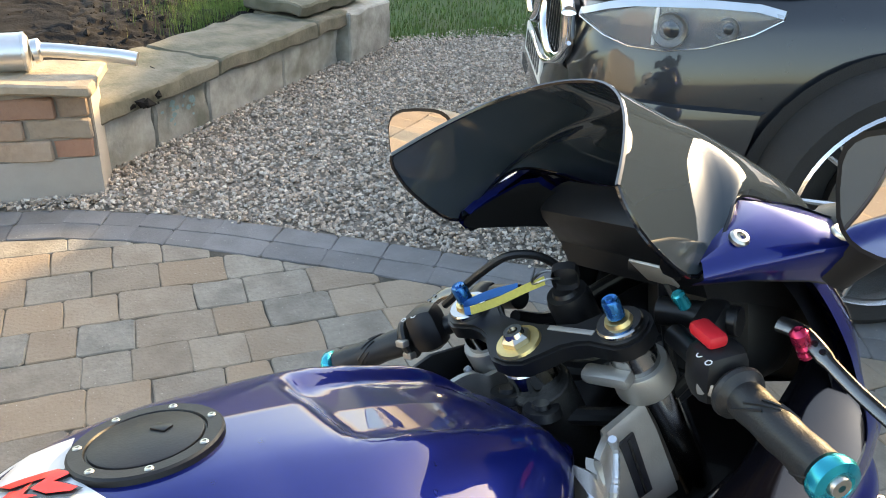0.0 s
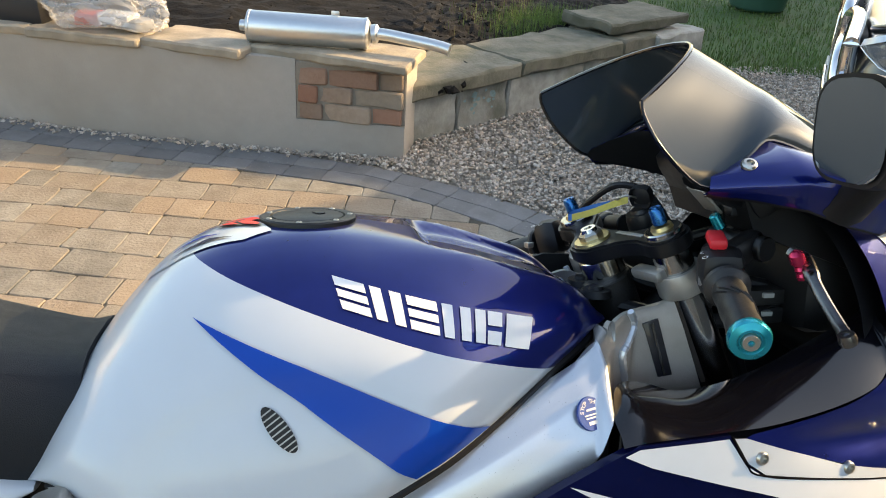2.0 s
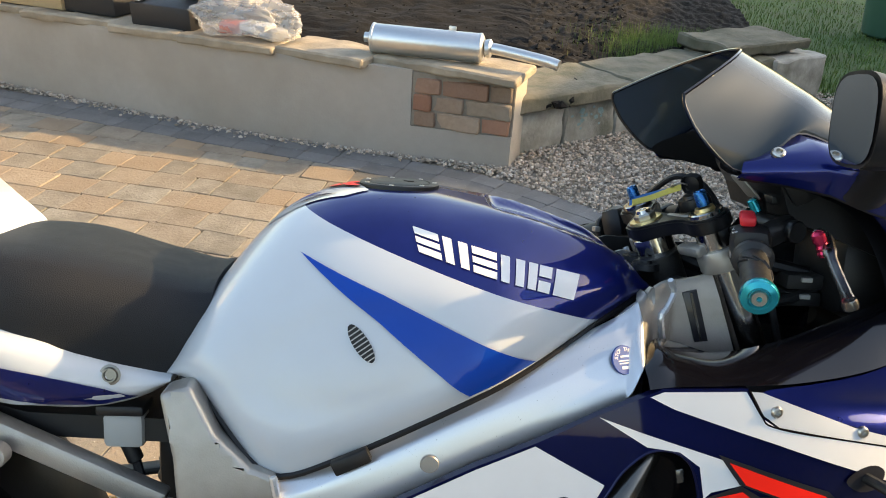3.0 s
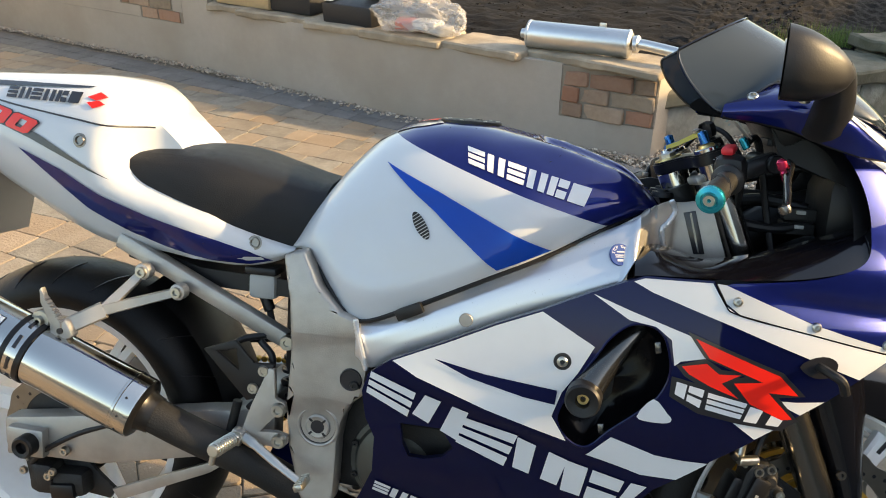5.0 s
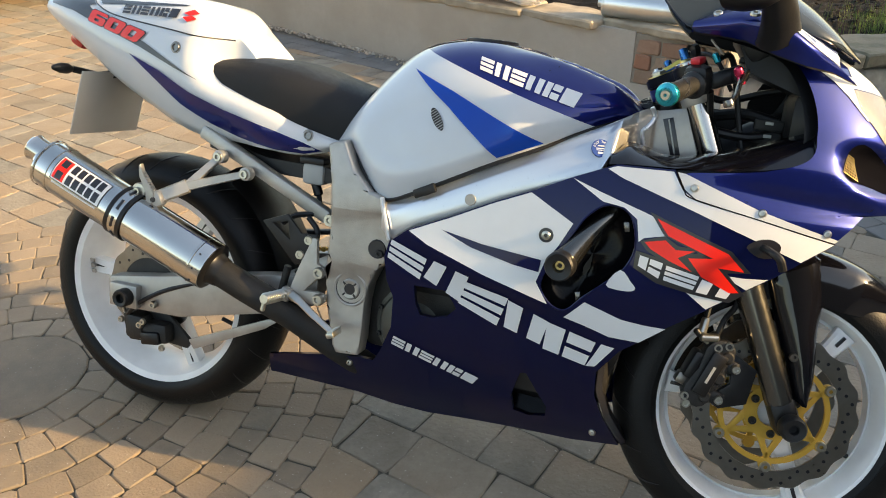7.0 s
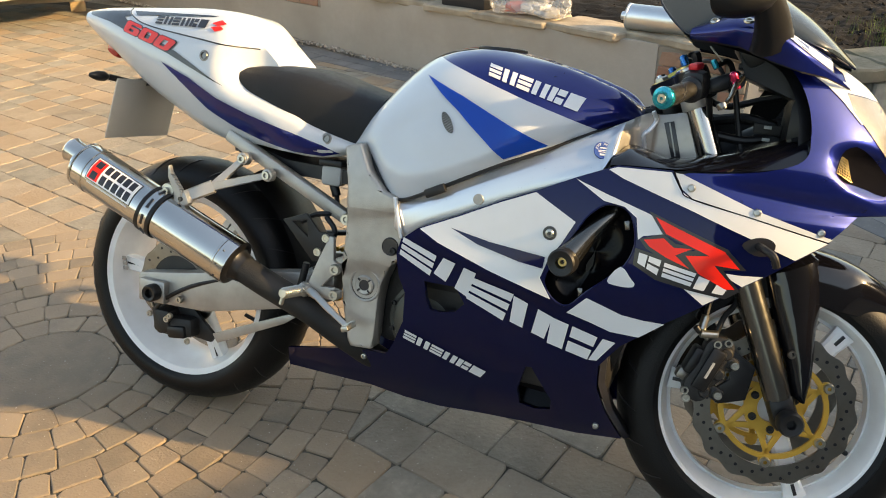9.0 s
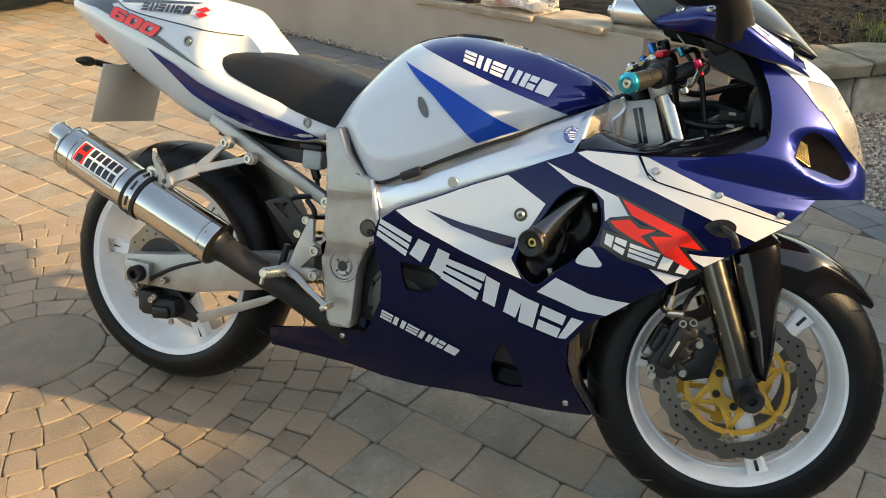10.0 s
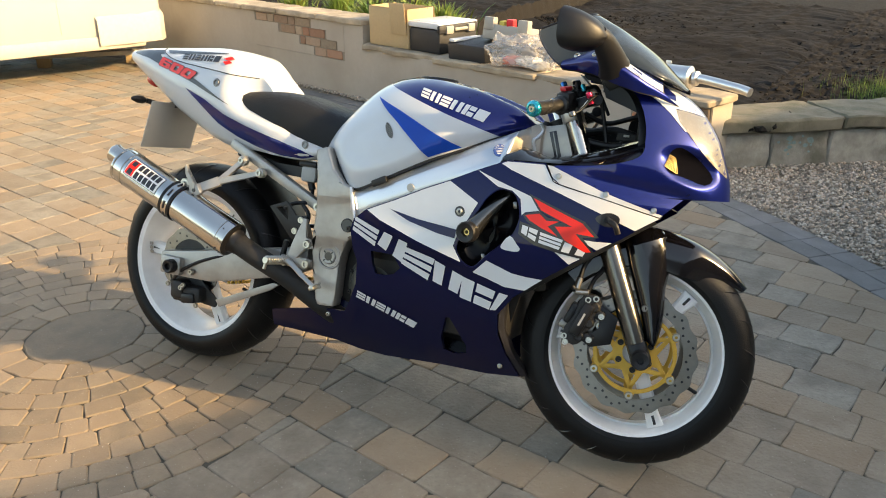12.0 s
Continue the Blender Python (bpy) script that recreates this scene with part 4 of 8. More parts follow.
part("air_pipe", tube(curve([(1.16, .09, .72), (1.26, .10, .80), (1.36, .09, .84), (1.46, .08, .80)], 6), .04, 16), M_PLASTIC, bike, "black ribbed air pipe")
part("lamp_housing", box((1.36, 0, .86), (.10, .15, .12), .03), M_PLASTIC, bike)
part("dash_bracket", box((1.24, -.03, .955), (.05, .06, .012), .003), M_PLASTIC, bike)
part("screen_bracket", box((1.174, -.071, .972), (.003, .036, .036), .001, pose(0, 0, 0, 0, -45, 0)), M_CAST, bike, "light grey bracket under the screen")
for x, z, w in ((1.285, .845, .05), (1.338, .852, .042), (1.285, .822, .05)):
    cb = part("connector_block", box((x, -.02, z), (w, .04, .020), .003), M_HEAT, bike, "grey connector block in the cockpit")
    part("connector_clip", box((x, -.042, z + .004), (.014, .006, .006), .001), M_PLATE, cb)
for k, pts_ in enumerate((((1.12, .05, .87), (1.17, .02, .85), (1.24, .0, .86), (1.30, -.01, .85)), ((1.10, -.02, .84), (1.16, -.05, .83), (1.25, -.04, .82), (1.32, -.02, .84)), ((1.14, .09, .90), (1.20, .10, .88), (1.27, .09, .90), (1.34, .07, .92)))):
    part("wiring_loom", tube(curve(pts_, 6), .011 - .002 * k, 10), M_PLASTIC, bike, "black taped wiring loom")

tank_top = table([(.47, .735), (.50, .795), (.55, .866), (.60, .915), (.65, .939), (.70, .949), (.75, .951), (.80, .946), (.90, .928), (.97, .908), (1.03, .884), (1.065, .845)])
tank_low = table([(.47, .72), (.50, .722), (.52, .715), (.55, .68), (.586, .64), (.618, .63), (.678, .655), (.823, .729), (.908, .769), (.982, .808), (1.03, .826), (1.065, .838)])
tank_wid = table([(.47, .115), (.52, .16), (.58, .19), (.65, .21), (.75, .22), (.85, .213), (.92, .18), (.97, .152), (1.02, .118), (1.065, .07)])
TANK_SEC = [(0, .935), (.06, .965), (.15, 1.0), (.3, .995), (.45, .96), (.6, .885), (.72, .79), (.82, .67), (.9, .53), (.955, .38), (.985, .24), (1.0, 0)]
tank_prof = table(TANK_SEC)


def tank_w(x, z):
    """Half the width of the tank at (x, z)."""
    s = (z - tank_low(x)) / max(tank_top(x) - tank_low(x), 1e-3)
    u, v = (x - .695) * .96 + (z - .77) * .28, (z - .77) * .96 - (x - .695) * .28
    r = math.sqrt((u / .16) ** 2 + (v / .075) ** 2)
    d = min(max((1 - r) / .4, 0), 1)
    return tank_wid(x) * tank_prof(min(max(s, 0), 1)) - .006 * d * d * (3 - 2 * d)


def tank_mesh():
    rings = []
    for i in range(97):
        x = .47 + (1.065 - .47) * i / 96
        lo, hi = tank_low(x), tank_top(x)
        right = []
        for k in range(33):
            s = math.sin(k / 32 * math.pi / 2)
            z = lo + (hi - lo) * s
            y = tank_w(x, z) if k < 32 else 0
            g = min(max((1 - abs((x - .955) / .10)) / .22, 0), 1) * min(max((1 - abs(y) / (.085 - .25 * (x - .955) ** 2 / .01 * .06)) / .28, 0), 1)
            ridge = math.exp(-((abs(y) - .09) / .03) ** 2) * min(max((x - .80) / .1, 0), 1) * min(max((1.06 - x) / .06, 0), 1)
            right.append((x, -y, z - .013 * g * g * (3 - 2 * g) + .007 * ridge))
        rings.append(right + [(px, -py, pz) for px, py, pz in right[-2::-1]])
    bm = loft(rings)
    d = Vector((.984 - .615, 0, .813 - .928)).normalized()
    nrm = Vector((-d.z, 0, d.x))
    bmesh.ops.bisect_plane(bm, geom=bm.verts[:] + bm.edges[:] + bm.faces[:], dist=1e-5, plane_co=(.615, 0, .928), plane_no=nrm)
    for f in bm.faces:
        if (f.calc_center_median() - Vector((.615, 0, .928))).dot(nrm) > 0:
            f.material_index = 1
    return bm


tank = part("fuel_tank", tank_mesh(), [M_WHITE, M_BLUE], bike, "white and deep blue painted fuel tank", smooth=50)

# tank graphics and cap
TRI = [(.631, .883), (.73, .849), (.906, .774), (.829, .740), (.728, .818)]
decal("blue_dart", TRI, M_MID, tank_w, tank, 0.0022, 0.009)
OVAL = [(.707 + .0141 * math.sin(a) + .0072 * math.cos(a), .796 - .0188 * math.sin(a) + .0054 * math.cos(a)) for a in [2 * math.pi * k / 20 for k in range(20)]]
badge = decal("mesh_badge", OVAL, M_HEAT, tank_w, tank, 0.0015, 0.02, "small oval mesh badge")
for k in range(-4, 5):
    f = k / 5
    h = math.sqrt(1 - f * f)
    decal("badge_wire", [(.707 + .0141 * f - .0072 * h, .796 - .0188 * f - .0054 * h), (.707 + .0141 * f + .0072 * h, .796 - .0188 * f + .0054 * h), (.7078 + .0141 * f + .0072 * h, .795 - .0188 * f + .0054 * h), (.7078 + .0141 * f - .0072 * h, .795 - .0188 * f - .0054 * h)], M_CAST, tank_w, badge, 0.0022, 0.02)
TQ = [(.757, .918), (.960, .868), (.950, .842), (.765, .894)]
bars(row_of(TQ, 6, 0.14), SIX, M_DECAL_LIFT, tank_w, tank, 0.0024, 0.012)


def tank_z(x, y):
    """Height of the tank's upper face."""
    lo, hi, w = tank_low(x), tank_top(x), tank_wid(x)
    a, b = 0.0, 1.0
    for _ in range(24):
        m = (a + b) / 2
        a, b = (m, b) if w * tank_prof(m) > abs(y) else (a, m)
    return lo + (hi - lo) * a


def on_top(outline, off, cell=0.015):
    bm = flat([outline], cell)
    for v in bm.verts:
        x, y = v.co.x, v.co.z
        v.co = (x, y, tank_z(x, y) + off)
    return bm


cap_m = Matrix.Translation((.742, 0, .9515)) @ pose(0, 0, 0, 0, math.degrees(math.atan2(tank_z(.69, 0) - tank_z(.79, 0), .10)), 0)
cap = part("filler_cap", lathe([(0, .0015), (.037, .0015), (.0385, .0008), (.039, -.001), (.040, -.001), (.041, .001), (.0505, .001), (.0522, -.0005), (.0525, -.012)], 48, cap_m @ pose(0, 0, 0, 90, 0, 0)), M_PLASTIC, tank, "black filler cap with small screws")
for k in range(7):
    a = 2 * math.pi * k / 7
    p = cap_m @ Vector((.0458 * math.cos(a), .0458 * math.sin(a), .0008))
    part("cap_screw", bolt(p, cap_m.to_3x3() @ Vector((0, 0, 1)), .0032, .0012), M_ZINC, cap)
part("cap_lock", box((0, 0, 0), (.009, .014, .002), .0008, cap_m @ pose(.012, .006, .002, 0, 0, 30)), M_SATIN, cap)
part("cap_surround", on_top([(.60, -.05), (.64, -.055), (.675, -.064), (.704, -.052), (.688, 0), (.704, .052), (.675, .064), (.64, .055), (.60, .05), (.575, .03), (.57, 0), (.575, -.03)], .0015), M_WHITE, tank, "white tail of the tank graphics behind the cap")
for o in (EDGE_A, EDGE_B):
    part("emblem_edge", on_top([(.670 + .27 * (x - 1.194), -.002 + .50 * (z - .62)) for x, z in o], .0028, .008), M_BLKDEC, tank)
for o in (RED_A, RED_B):
    part("emblem", on_top([(.670 + .27 * (x - 1.194), -.002 + .50 * (z - .62)) for x, z in o], .0040, .008), M_RED, tank, "red angular emblem")
for s in (-1, 1):
    part("dark_flash", on_top([(.60, s * .034), (.645, s * .043), (.665, s * .052), (.640, s * .030)], .0026, .008), M_SHADED_BLUE, tank)
    part("dark_flash", on_top([(.598, s * .012), (.635, s * .018), (.652, s * .030), (.630, s * .008)], .0026, .008), M_MID, tank)
part("tank_rubber", box((.70, -.214, .662), (.045, .012, .018), .003, pose(0, 0, 0, 0, -26, 0)), M_PLASTIC, tank, "black rubber tank mount")
EDGE = [(x, -tank_w(x, tank_low(x)) - .001, tank_low(x) - .001) for x in [.49 + .57 * k / 40 for k in range(41)]]
part("tank_edge", tube(EDGE, .004, 6), M_PLASTIC, tank, "black rubber edging under the tank")

# seat
S_TOP = table([(.115, .825), (.135, .848), (.175, .866), (.316, .87), (.43, .845), (.50, .83), (.53, .835)])
S_LOW = table([(.115, .822), (.14, .812), (.187, .794), (.264, .772), (.382, .742), (.468, .722), (.53, .715)])
S_W = table([(.115, .05), (.135, .105), (.17, .130), (.30, .145), (.40, .132), (.48, .118), (.53, .115)])
rings = []
for i in range(25):
    x = .115 + .405 * i / 24
    lo, hi, w = S_LOW(x), S_TOP(x), S_W(x)
    sec = [(0, .96), (.25, 1.0), (.5, 1.0), (.72, .94), (.88, .80), (.97, .55), (1.0, .28)]
    rr = [(x, -w * f, lo + (hi - lo) * s) for s, f in sec]
    rings.append(rr + [(x, 0, hi)] + [(a, -b, c) for a, b, c in rr[::-1]])
part("seat", loft(rings), M_SEAT, bike, "black grained vinyl rider seat", smooth=60)

# tail unit
T_TOP = table([(-.345, .958), (-.30, .964), (-.236, .969), (-.05, .977), (.06, .981), (.108, .977), (.135, .970), (.158, .955), (.187, .927), (.215, .901), (.245, .874), (.28, .83), (.33, .775), (.37, .752), (.47, .722)])
T_LOW = table([(-.345, .920), (-.30, .896), (-.24, .868), (-.19, .840), (-.107, .793), (.0, .745), (.074, .714), (.146, .695), (.25, .692), (.318, .687), (.383, .683), (.44, .693), (.48, .714)])
T_W = table([(-.345, .045), (-.25, .085), (-.1, .125), (.05, .155), (.15, .168), (.27, .162), (.38, .145), (.48, .124)])
T_SEC = table([(0, .72), (.12, .84), (.3, .965), (.45, 1.0), (.58, .99), (.7, .95), (.8, .885), (.88, .80), (.95, .66), (1, .50)])
T_EDGE = table([(.06, .90), (.115, .835), (.14, .814), (.187, .796), (.264, .775), (.382, .745), (.47, .722)])
T_SEC2 = table([(0, .9), (.3, 1.0), (.7, 1.0), (.9, .95), (1, .88)])


def tail_w(x, z):
    """Half the width of the tail at (x, z)."""
    s = min(max((z - T_LOW(x)) / max(T_TOP(x) - T_LOW(x), 1e-3), 0), 1)
    m = min(max((x - .2) / .1, 0), 1)
    w = T_W(x) * (T_SEC(s) * (1 - m) + T_SEC2(s) * m)
    e = T_EDGE(x)
    if x > .12 and z > e:
        k = min(1, (x - .12) / .09)
        w = min(w, T_W(x) - (T_W(x) - .085) * min(1, (z - e) / .05) * k * k * (3 - 2 * k))
    return w


rings = []
for i in range(61):
    x = -.345 + .822 * i / 60
    lo, hi = T_LOW(x), max(T_TOP(x), T_LOW(x) + .008)
    rr = [(x, -tail_w(x, lo + (hi - lo) * k / 14), lo + (hi - lo) * k / 14) for k in range(15)]
    rings.append(rr + [(x, 0, hi + (.003 if x < .2 else 0))] + [(a, -b, c) for a, b, c in rr[::-1]])
tail = part("tail_unit", loft(rings), M_WHITE, bike, "white tail unit with blue flash", smooth=60)
FLASH = [(-.03, .852), (.062, .822), (.14, .786), (.224, .759), (.334, .731), (.405, .711), (.440, .697), (.4, .687), (.337, .689), (.249, .705), (.189, .723), (.111, .758), (.048, .802)]
decal("blue_flash", FLASH, M_BLUE, tail_w, tail, 0.002, 0.02)
decal("grey_stripe", [(-.33, .957), (-.25, .959), (-.18, .963), (-.160, .951), (-.178, .947), (-.163, .938), (-.134, .927), (.016, .878), (.16, .813), (-.001, .869), (-.106, .899), (-.227, .933), (-.32, .947)], M_BLKDEC, tail_w, tail, 0.002, 0.02)
decal("grey_stripe", [(-.161, .963), (.102, .965), (.092, .962), (-.076, .956), (-.141, .953)], M_BLKDEC, tail_w, tail, 0.002, 0.02)
NUM = [(-.160, .940), (.020, .899), (-.008, .875), (-.170, .914)]
SIX_O = [(0, .1), (.1, 0), (.9, 0), (1, .1), (1, .52), (.9, .62), (.36, .62), (.36, .76), (1, .76), (.98, .9), (.88, 1), (.12, 1), (0, .88)]
NIL_O = [(0, .12), (.12, 0), (.88, 0), (1, .12), (1, .88), (.88, 1), (.12, 1), (0, .88)]
for n, (o, h) in enumerate(((SIX_O, (.36, .22, .64, .42)), (NIL_O, (.36, .24, .64, .76)), (NIL_O, (.36, .24, .64, .76)))):
    at = lambda u, v: quad_map(NUM, (n + .03 + .94 * u) / 3, v)
    hole = [(h[0], h[1]), (h[2], h[1]), (h[2], h[3]), (h[0], h[3])]
    for name, grow, mt, off in (("number_edge", .05, M_BLKDEC, .0028), ("number_mark", 0, M_RED, .0038)):
        oo = [at(.5 + (u - .5) * (1 + grow * 2), .5 + (v - .5) * (1 + grow * 2)) for u, v in o]
        decal(name, [oo, [at(*p) for p in hole]], mt, tail_w, tail, off, .012, "red printed number 600" if mt is M_RED else "")
bars(row_of([(-.071, .955), (.090, .954), (.090, .935), (-.069, .936)], 6, 0.15), SIX, M_BLKDEC, tail_w, tail, 0.003, 0.02)
for o in ([(.100, .947), (.118, .956), (.135, .948), (.118, .942)], [(.102, .938), (.123, .942), (.136, .936), (.117, .929)]):
    decal("red_mark", o, M_RED, tail_w, tail, 0.003, 0.02)
SEAM = curve([(-.184, .969, 0), (-.172, .959, 0), (-.149, .948, 0), (-.115, .936, 0), (-.059, .926, 0), (.019, .917, 0), (.092, .909, 0), (.149, .902, 0), (.20, .901, 0)], 5)
part("cover_seam", tube([(p.x, -tail_w(p.x, p.y) - .0003, p.y) for p in SEAM], .0016, 6), M_BLKDEC, tail, "dark joint of the seat cowl")
for x, z in ((.104, .875), (.411, .727)):
    part("tail_bolt", lathe([(.0, .001), (.006, .001), (.0068, .004), (.0085, .004), (.0095, .001), (.0125, .0006)], 18, along((x, -tail_w(x, z) - .001, z), (x, -1, z + .1))), M_DISC, tail)
part("tail_lamp", box((-.272, 0, .872), (.045, .062, .045), .014, pose(0, 0, 0, 0, 30, 0)), M_TAILRED, bike, "red tail lamp lens")
part("mudguard_bracket", loft([[(x, -w, z), (x, w, z), (x, w, z - .02), (x, -w, z - .02)] for x, w, z in ((-.10, .03, .82), (-.2, .03, .80), (-.25, .03, .79))]), M_PLASTIC, bike, "black plate bracket under the tail")
bm = slab([(-.112, -.0), (-.112, .15), (.112, .15), (.112, 0)], lambda x, z: 0, .004, 0, .0015)
plate_m = Matrix.Translation((-.200, -.018, .655)) @ pose(0, 0, 0, 0, 14, 0) @ pose(0, 0, 0, 0, 0, 90)
part("number_plate", bm, M_PLATE, bike, "plain grey rear plate", m=plate_m)
for s in (-1, 1):
    ind = part("indicator", lathe([(0, 0), (.006, .004), (.0125, .020), (.012, .040), (.006, .060), (0, .066)], 16, along((-.247, s * .068, .80), (-.255, s * .24, .805))), M_PLASTIC, bike, "short black indicator")
    part("stalk", rod((-.225, s * .02, .79), (-.247, s * .072, .80), .008), M_PLASTIC, ind)

# frame
fy = table([(.50, .19), (.62, .1985), (.68, .205), (.80, .205), (.95, .196), (1.0, .189), (1.02, .183), (1.033, .172), (1.043, .142), (1.055, .118), (1.075, .106), (1.085, .100), (1.091, .091), (1.2, .089)])
SP_LO, SP_HI = table([(.61, .555), (.70, .59), (.79, .63), (.902, .680), (.978, .711), (1.012, .735), (1.027, .765), (1.08, .77)]), table([(.61, .628), (.678, .653), (.823, .727), (.982, .806), (1.08, .857)])
TILT = table([(.62, 0), (.72, .012), (.90, .016), (1.0, .040), (1.028, .052), (1.05, .006), (1.08, 0)])


def spar_y(x, z):
    """Outer face of the frame spar, leaning in towards the tank."""
    s = min(max((z - SP_LO(x)) / max(SP_HI(x) - SP_LO(x), .02), 0), 1)
    return fy(x) + .002 * min(1, s / .3) + TILT(x) * (.3 - s)


SPAR_LO = curve([(.612, .570, 0), (.64, .555, 0), (.70, .59, 0), (.79, .63, 0), (.902, .680, 0), (.978, .711, 0), (1.012, .735, 0), (1.028, .766, 0), (1.042, .770, 0), (1.06, .76, 0), (1.076, .748, 0), (1.083, .749, 0), (1.092, .75, 0), (1.13, .752, 0), (1.180, .755, 0)], 6)
SPAR_HI = curve([(.612, .626, 0), (.635, .635, 0), (.678, .653, 0), (.823, .727, 0), (.908, .767, 0), (.978, .803, 0), (1.008, .818, 0), (1.028, .829, 0), (1.042, .837, 0), (1.057, .846, 0), (1.072, .853, 0), (1.083, .854, 0), (1.092, .852, 0), (1.115, .856, 0), (1.139, .862, 0)], 6)
for side in (-1, 1):
    rows = []
    for a, b in zip(SPAR_LO, SPAR_HI):
        row = []
        k = 1 if a.x < 1.06 else .25
        for s, y in ((0, -.010), (.02, -.003), (.06, .0), (.35, .0022), (.55, .003), (.70, .0028), (.74, .002), (.78, -.001), (.90, -.0075), (.97, -.012), (1, -.02)):
            p = a.lerp(b, s)
            row.append((p.x, side * (fy(p.x) + y * k + TILT(p.x) * (.3 - s)), p.y))
        back = .05 if a.x < 1.05 else .012
        rows.append(row + [(b.x, side * (fy(b.x) - back), b.y), (a.x, side * (fy(a.x) - back), a.y)])
    # rows past the cut take darker cast metal, which also stands for their shade
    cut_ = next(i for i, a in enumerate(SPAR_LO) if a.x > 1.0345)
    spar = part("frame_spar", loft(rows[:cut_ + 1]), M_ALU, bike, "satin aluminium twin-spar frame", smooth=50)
    part("head_plate", loft(rows[cut_:]), M_CAST, spar, "cast side plate of the steering head, in darker metal for its shade", smooth=50)
    if side < 0:
        frame_m = spar
REARF = [(.480, .722), (.515, .733), (.545, .678), (.585, .641), (.612, .634), (.622, .604), (.632, .565), (.630, .538), (.627, .505), (.605, .484), (.588, .448), (.581, .407), (.580, .348), (.577, .296), (.526, .292), (.516, .308), (.508, .344), (.496, .391), (.492, .449), (.496, .503), (.499, .546), (.501, .60), (.497, .65)]
step_z = table([(.28, .004), (.34, 0), (.455, .0), (.485, .009), (.50, .010), (.585, .013), (.60, .019), (.66, .016), (.735, .004)])


def plate_y(x, z):
    """Outer face of the pivot plate, stepped out towards the spar."""
    return .180 + step_z(z - .12 * (x - .55)) + .10 * max(0, x - .575)


rearf = part("swingarm_plate", slab(REARF, plate_y, .045, .014, .006), M_CAST, bike, "cast aluminium swingarm pivot plate", smooth=60)
part("swingarm_plate", slab(REARF, lambda x, z: .185, .045, .08, .006, side=1), M_CAST, bike)
weld = curve([(.612, -.2055, .636), (.617, -.2065, .612), (.625, -.2075, .585), (.634, -.2075, .555)], 8)
part("weld_bead", tube(weld, [.0042 + .0009 * (k % 2) for k in range(len(weld))], 8), M_ALU, frame_m, "rippled weld bead")
PV = Vector((.548, -plate_y(.548, .434), .434))
pv_m = along(PV, PV + Vector((0, -1, 0)))
part("pivot_boss", lathe([(.030, -.004), (.0315, .002), (.034, .0030), (.0365, .0018), (.038, -.004)], 44, pv_m), M_CAST, rearf, "raised rim round the pivot bolt")
part("pivot_recess", lathe([(.0305, .001), (.0295, -.0006), (.024, -.0008), (.0205, .0004)], 36, pv_m), M_HEAT, rearf)
part("pivot_nut", lathe([(.0115, .0005), (.012, .004), (.0185, .005), (.0212, .003), (.0212, -.002)], 36, pv_m), M_CAST, rearf, "castellated pivot nut")
for k in range(4):
    a = math.pi / 4 + k * math.pi / 2
    part("nut_slot", box((.0165 * math.cos(a), .0048, .0165 * math.sin(a)), (.007, .002, .0035), 0, pose(0, 0, 0, 0, -math.degrees(a), 0)), M_BLKDEC, rearf, m=pv_m)
part("pivot_bore", lathe([(0, .003), (.0118, .003)], 24, pv_m), M_BLKDEC, rearf)
fh = Vector((.606, -plate_y(.615, .535) - .0015, .530))
part("frame_hole", lathe([(0, .0008), (.0165, .0008), (.018, .002), (.0195, -.002)], 28, along(fh, fh + Vector((0, -1, 0)))), M_BLKDEC, rearf, "dark round hole in the plate")
part("hole_bolt", bolt((.613, fh.y - .001, .522), (0, -1, 0), .008, .004), M_ENGINE, rearf)
part("frame_plug", lathe([(0, .002), (.010, .002), (.011, 0)], 20, along((.788, -spar_y(.788, .657) - .001, .657), (.788, -1, .657))), M_CAST, frame_m)
tx = Vector((1, .4, 0)).normalized()
tn = Vector((.4, -1, .50)).normalized()
tx = (tx - tn * tx.dot(tn)).normalized()
ty = tn.cross(tx)
sp = Vector((1.008, -spar_y(1.008, .778) - .0005, .778))
mst = Matrix(((tx.x, ty.x, tn.x, sp.x), (tx.y, ty.y, tn.y, sp.y), (tx.z, ty.z, tn.z, sp.z), (0, 0, 0, 1)))
sticker = part("round_sticker", lathe([(0, .0022), (.0165, .0022), (.0172, 0)], 32, along(sp, sp + tn)), M_STICK, frame_m, "round blue sticker with the words stop thief")
bm = None
for n, ch in enumerate("STOP THIEF"):
    if ch != " ":
        b = text_mesh(ch, .0062, .0001)
        b.transform(mst @ pose(0, 0, .0026, 0, 0, 74 - 16.4 * n) @ Matrix.Translation((-.002, .0100, 0)))
        bm = join(bm, b)
part("sticker_words", bm, M_DECAL_LIFT, sticker)
bm = None
for w, h, y in ((.012, .0022, .004), (.019, .0014, -.001), (.017, .0014, -.004), (.012, .0034, -.009)):
    bm = box((0, y, .0028), (w, h, .0004), 0, bm=bm)
bm.transform(mst)
part("sticker_bars", bm, M_DECAL_LIFT, sticker)

# head of the frame beside the fork
part("head_slot", slab([(1.101, .838), (1.119, .843), (1.141, .776), (1.124, .774)], lambda x, z: .0915, .003, 0, .0008), M_BLKDEC, frame_m, "dark slot in the head plate")
part("slot_rib", slab([(1.110, .838), (1.113, .839), (1.1325, .777), (1.1295, .777)], lambda x, z: .0925, .002, 0, 0), M_LEVER, frame_m)
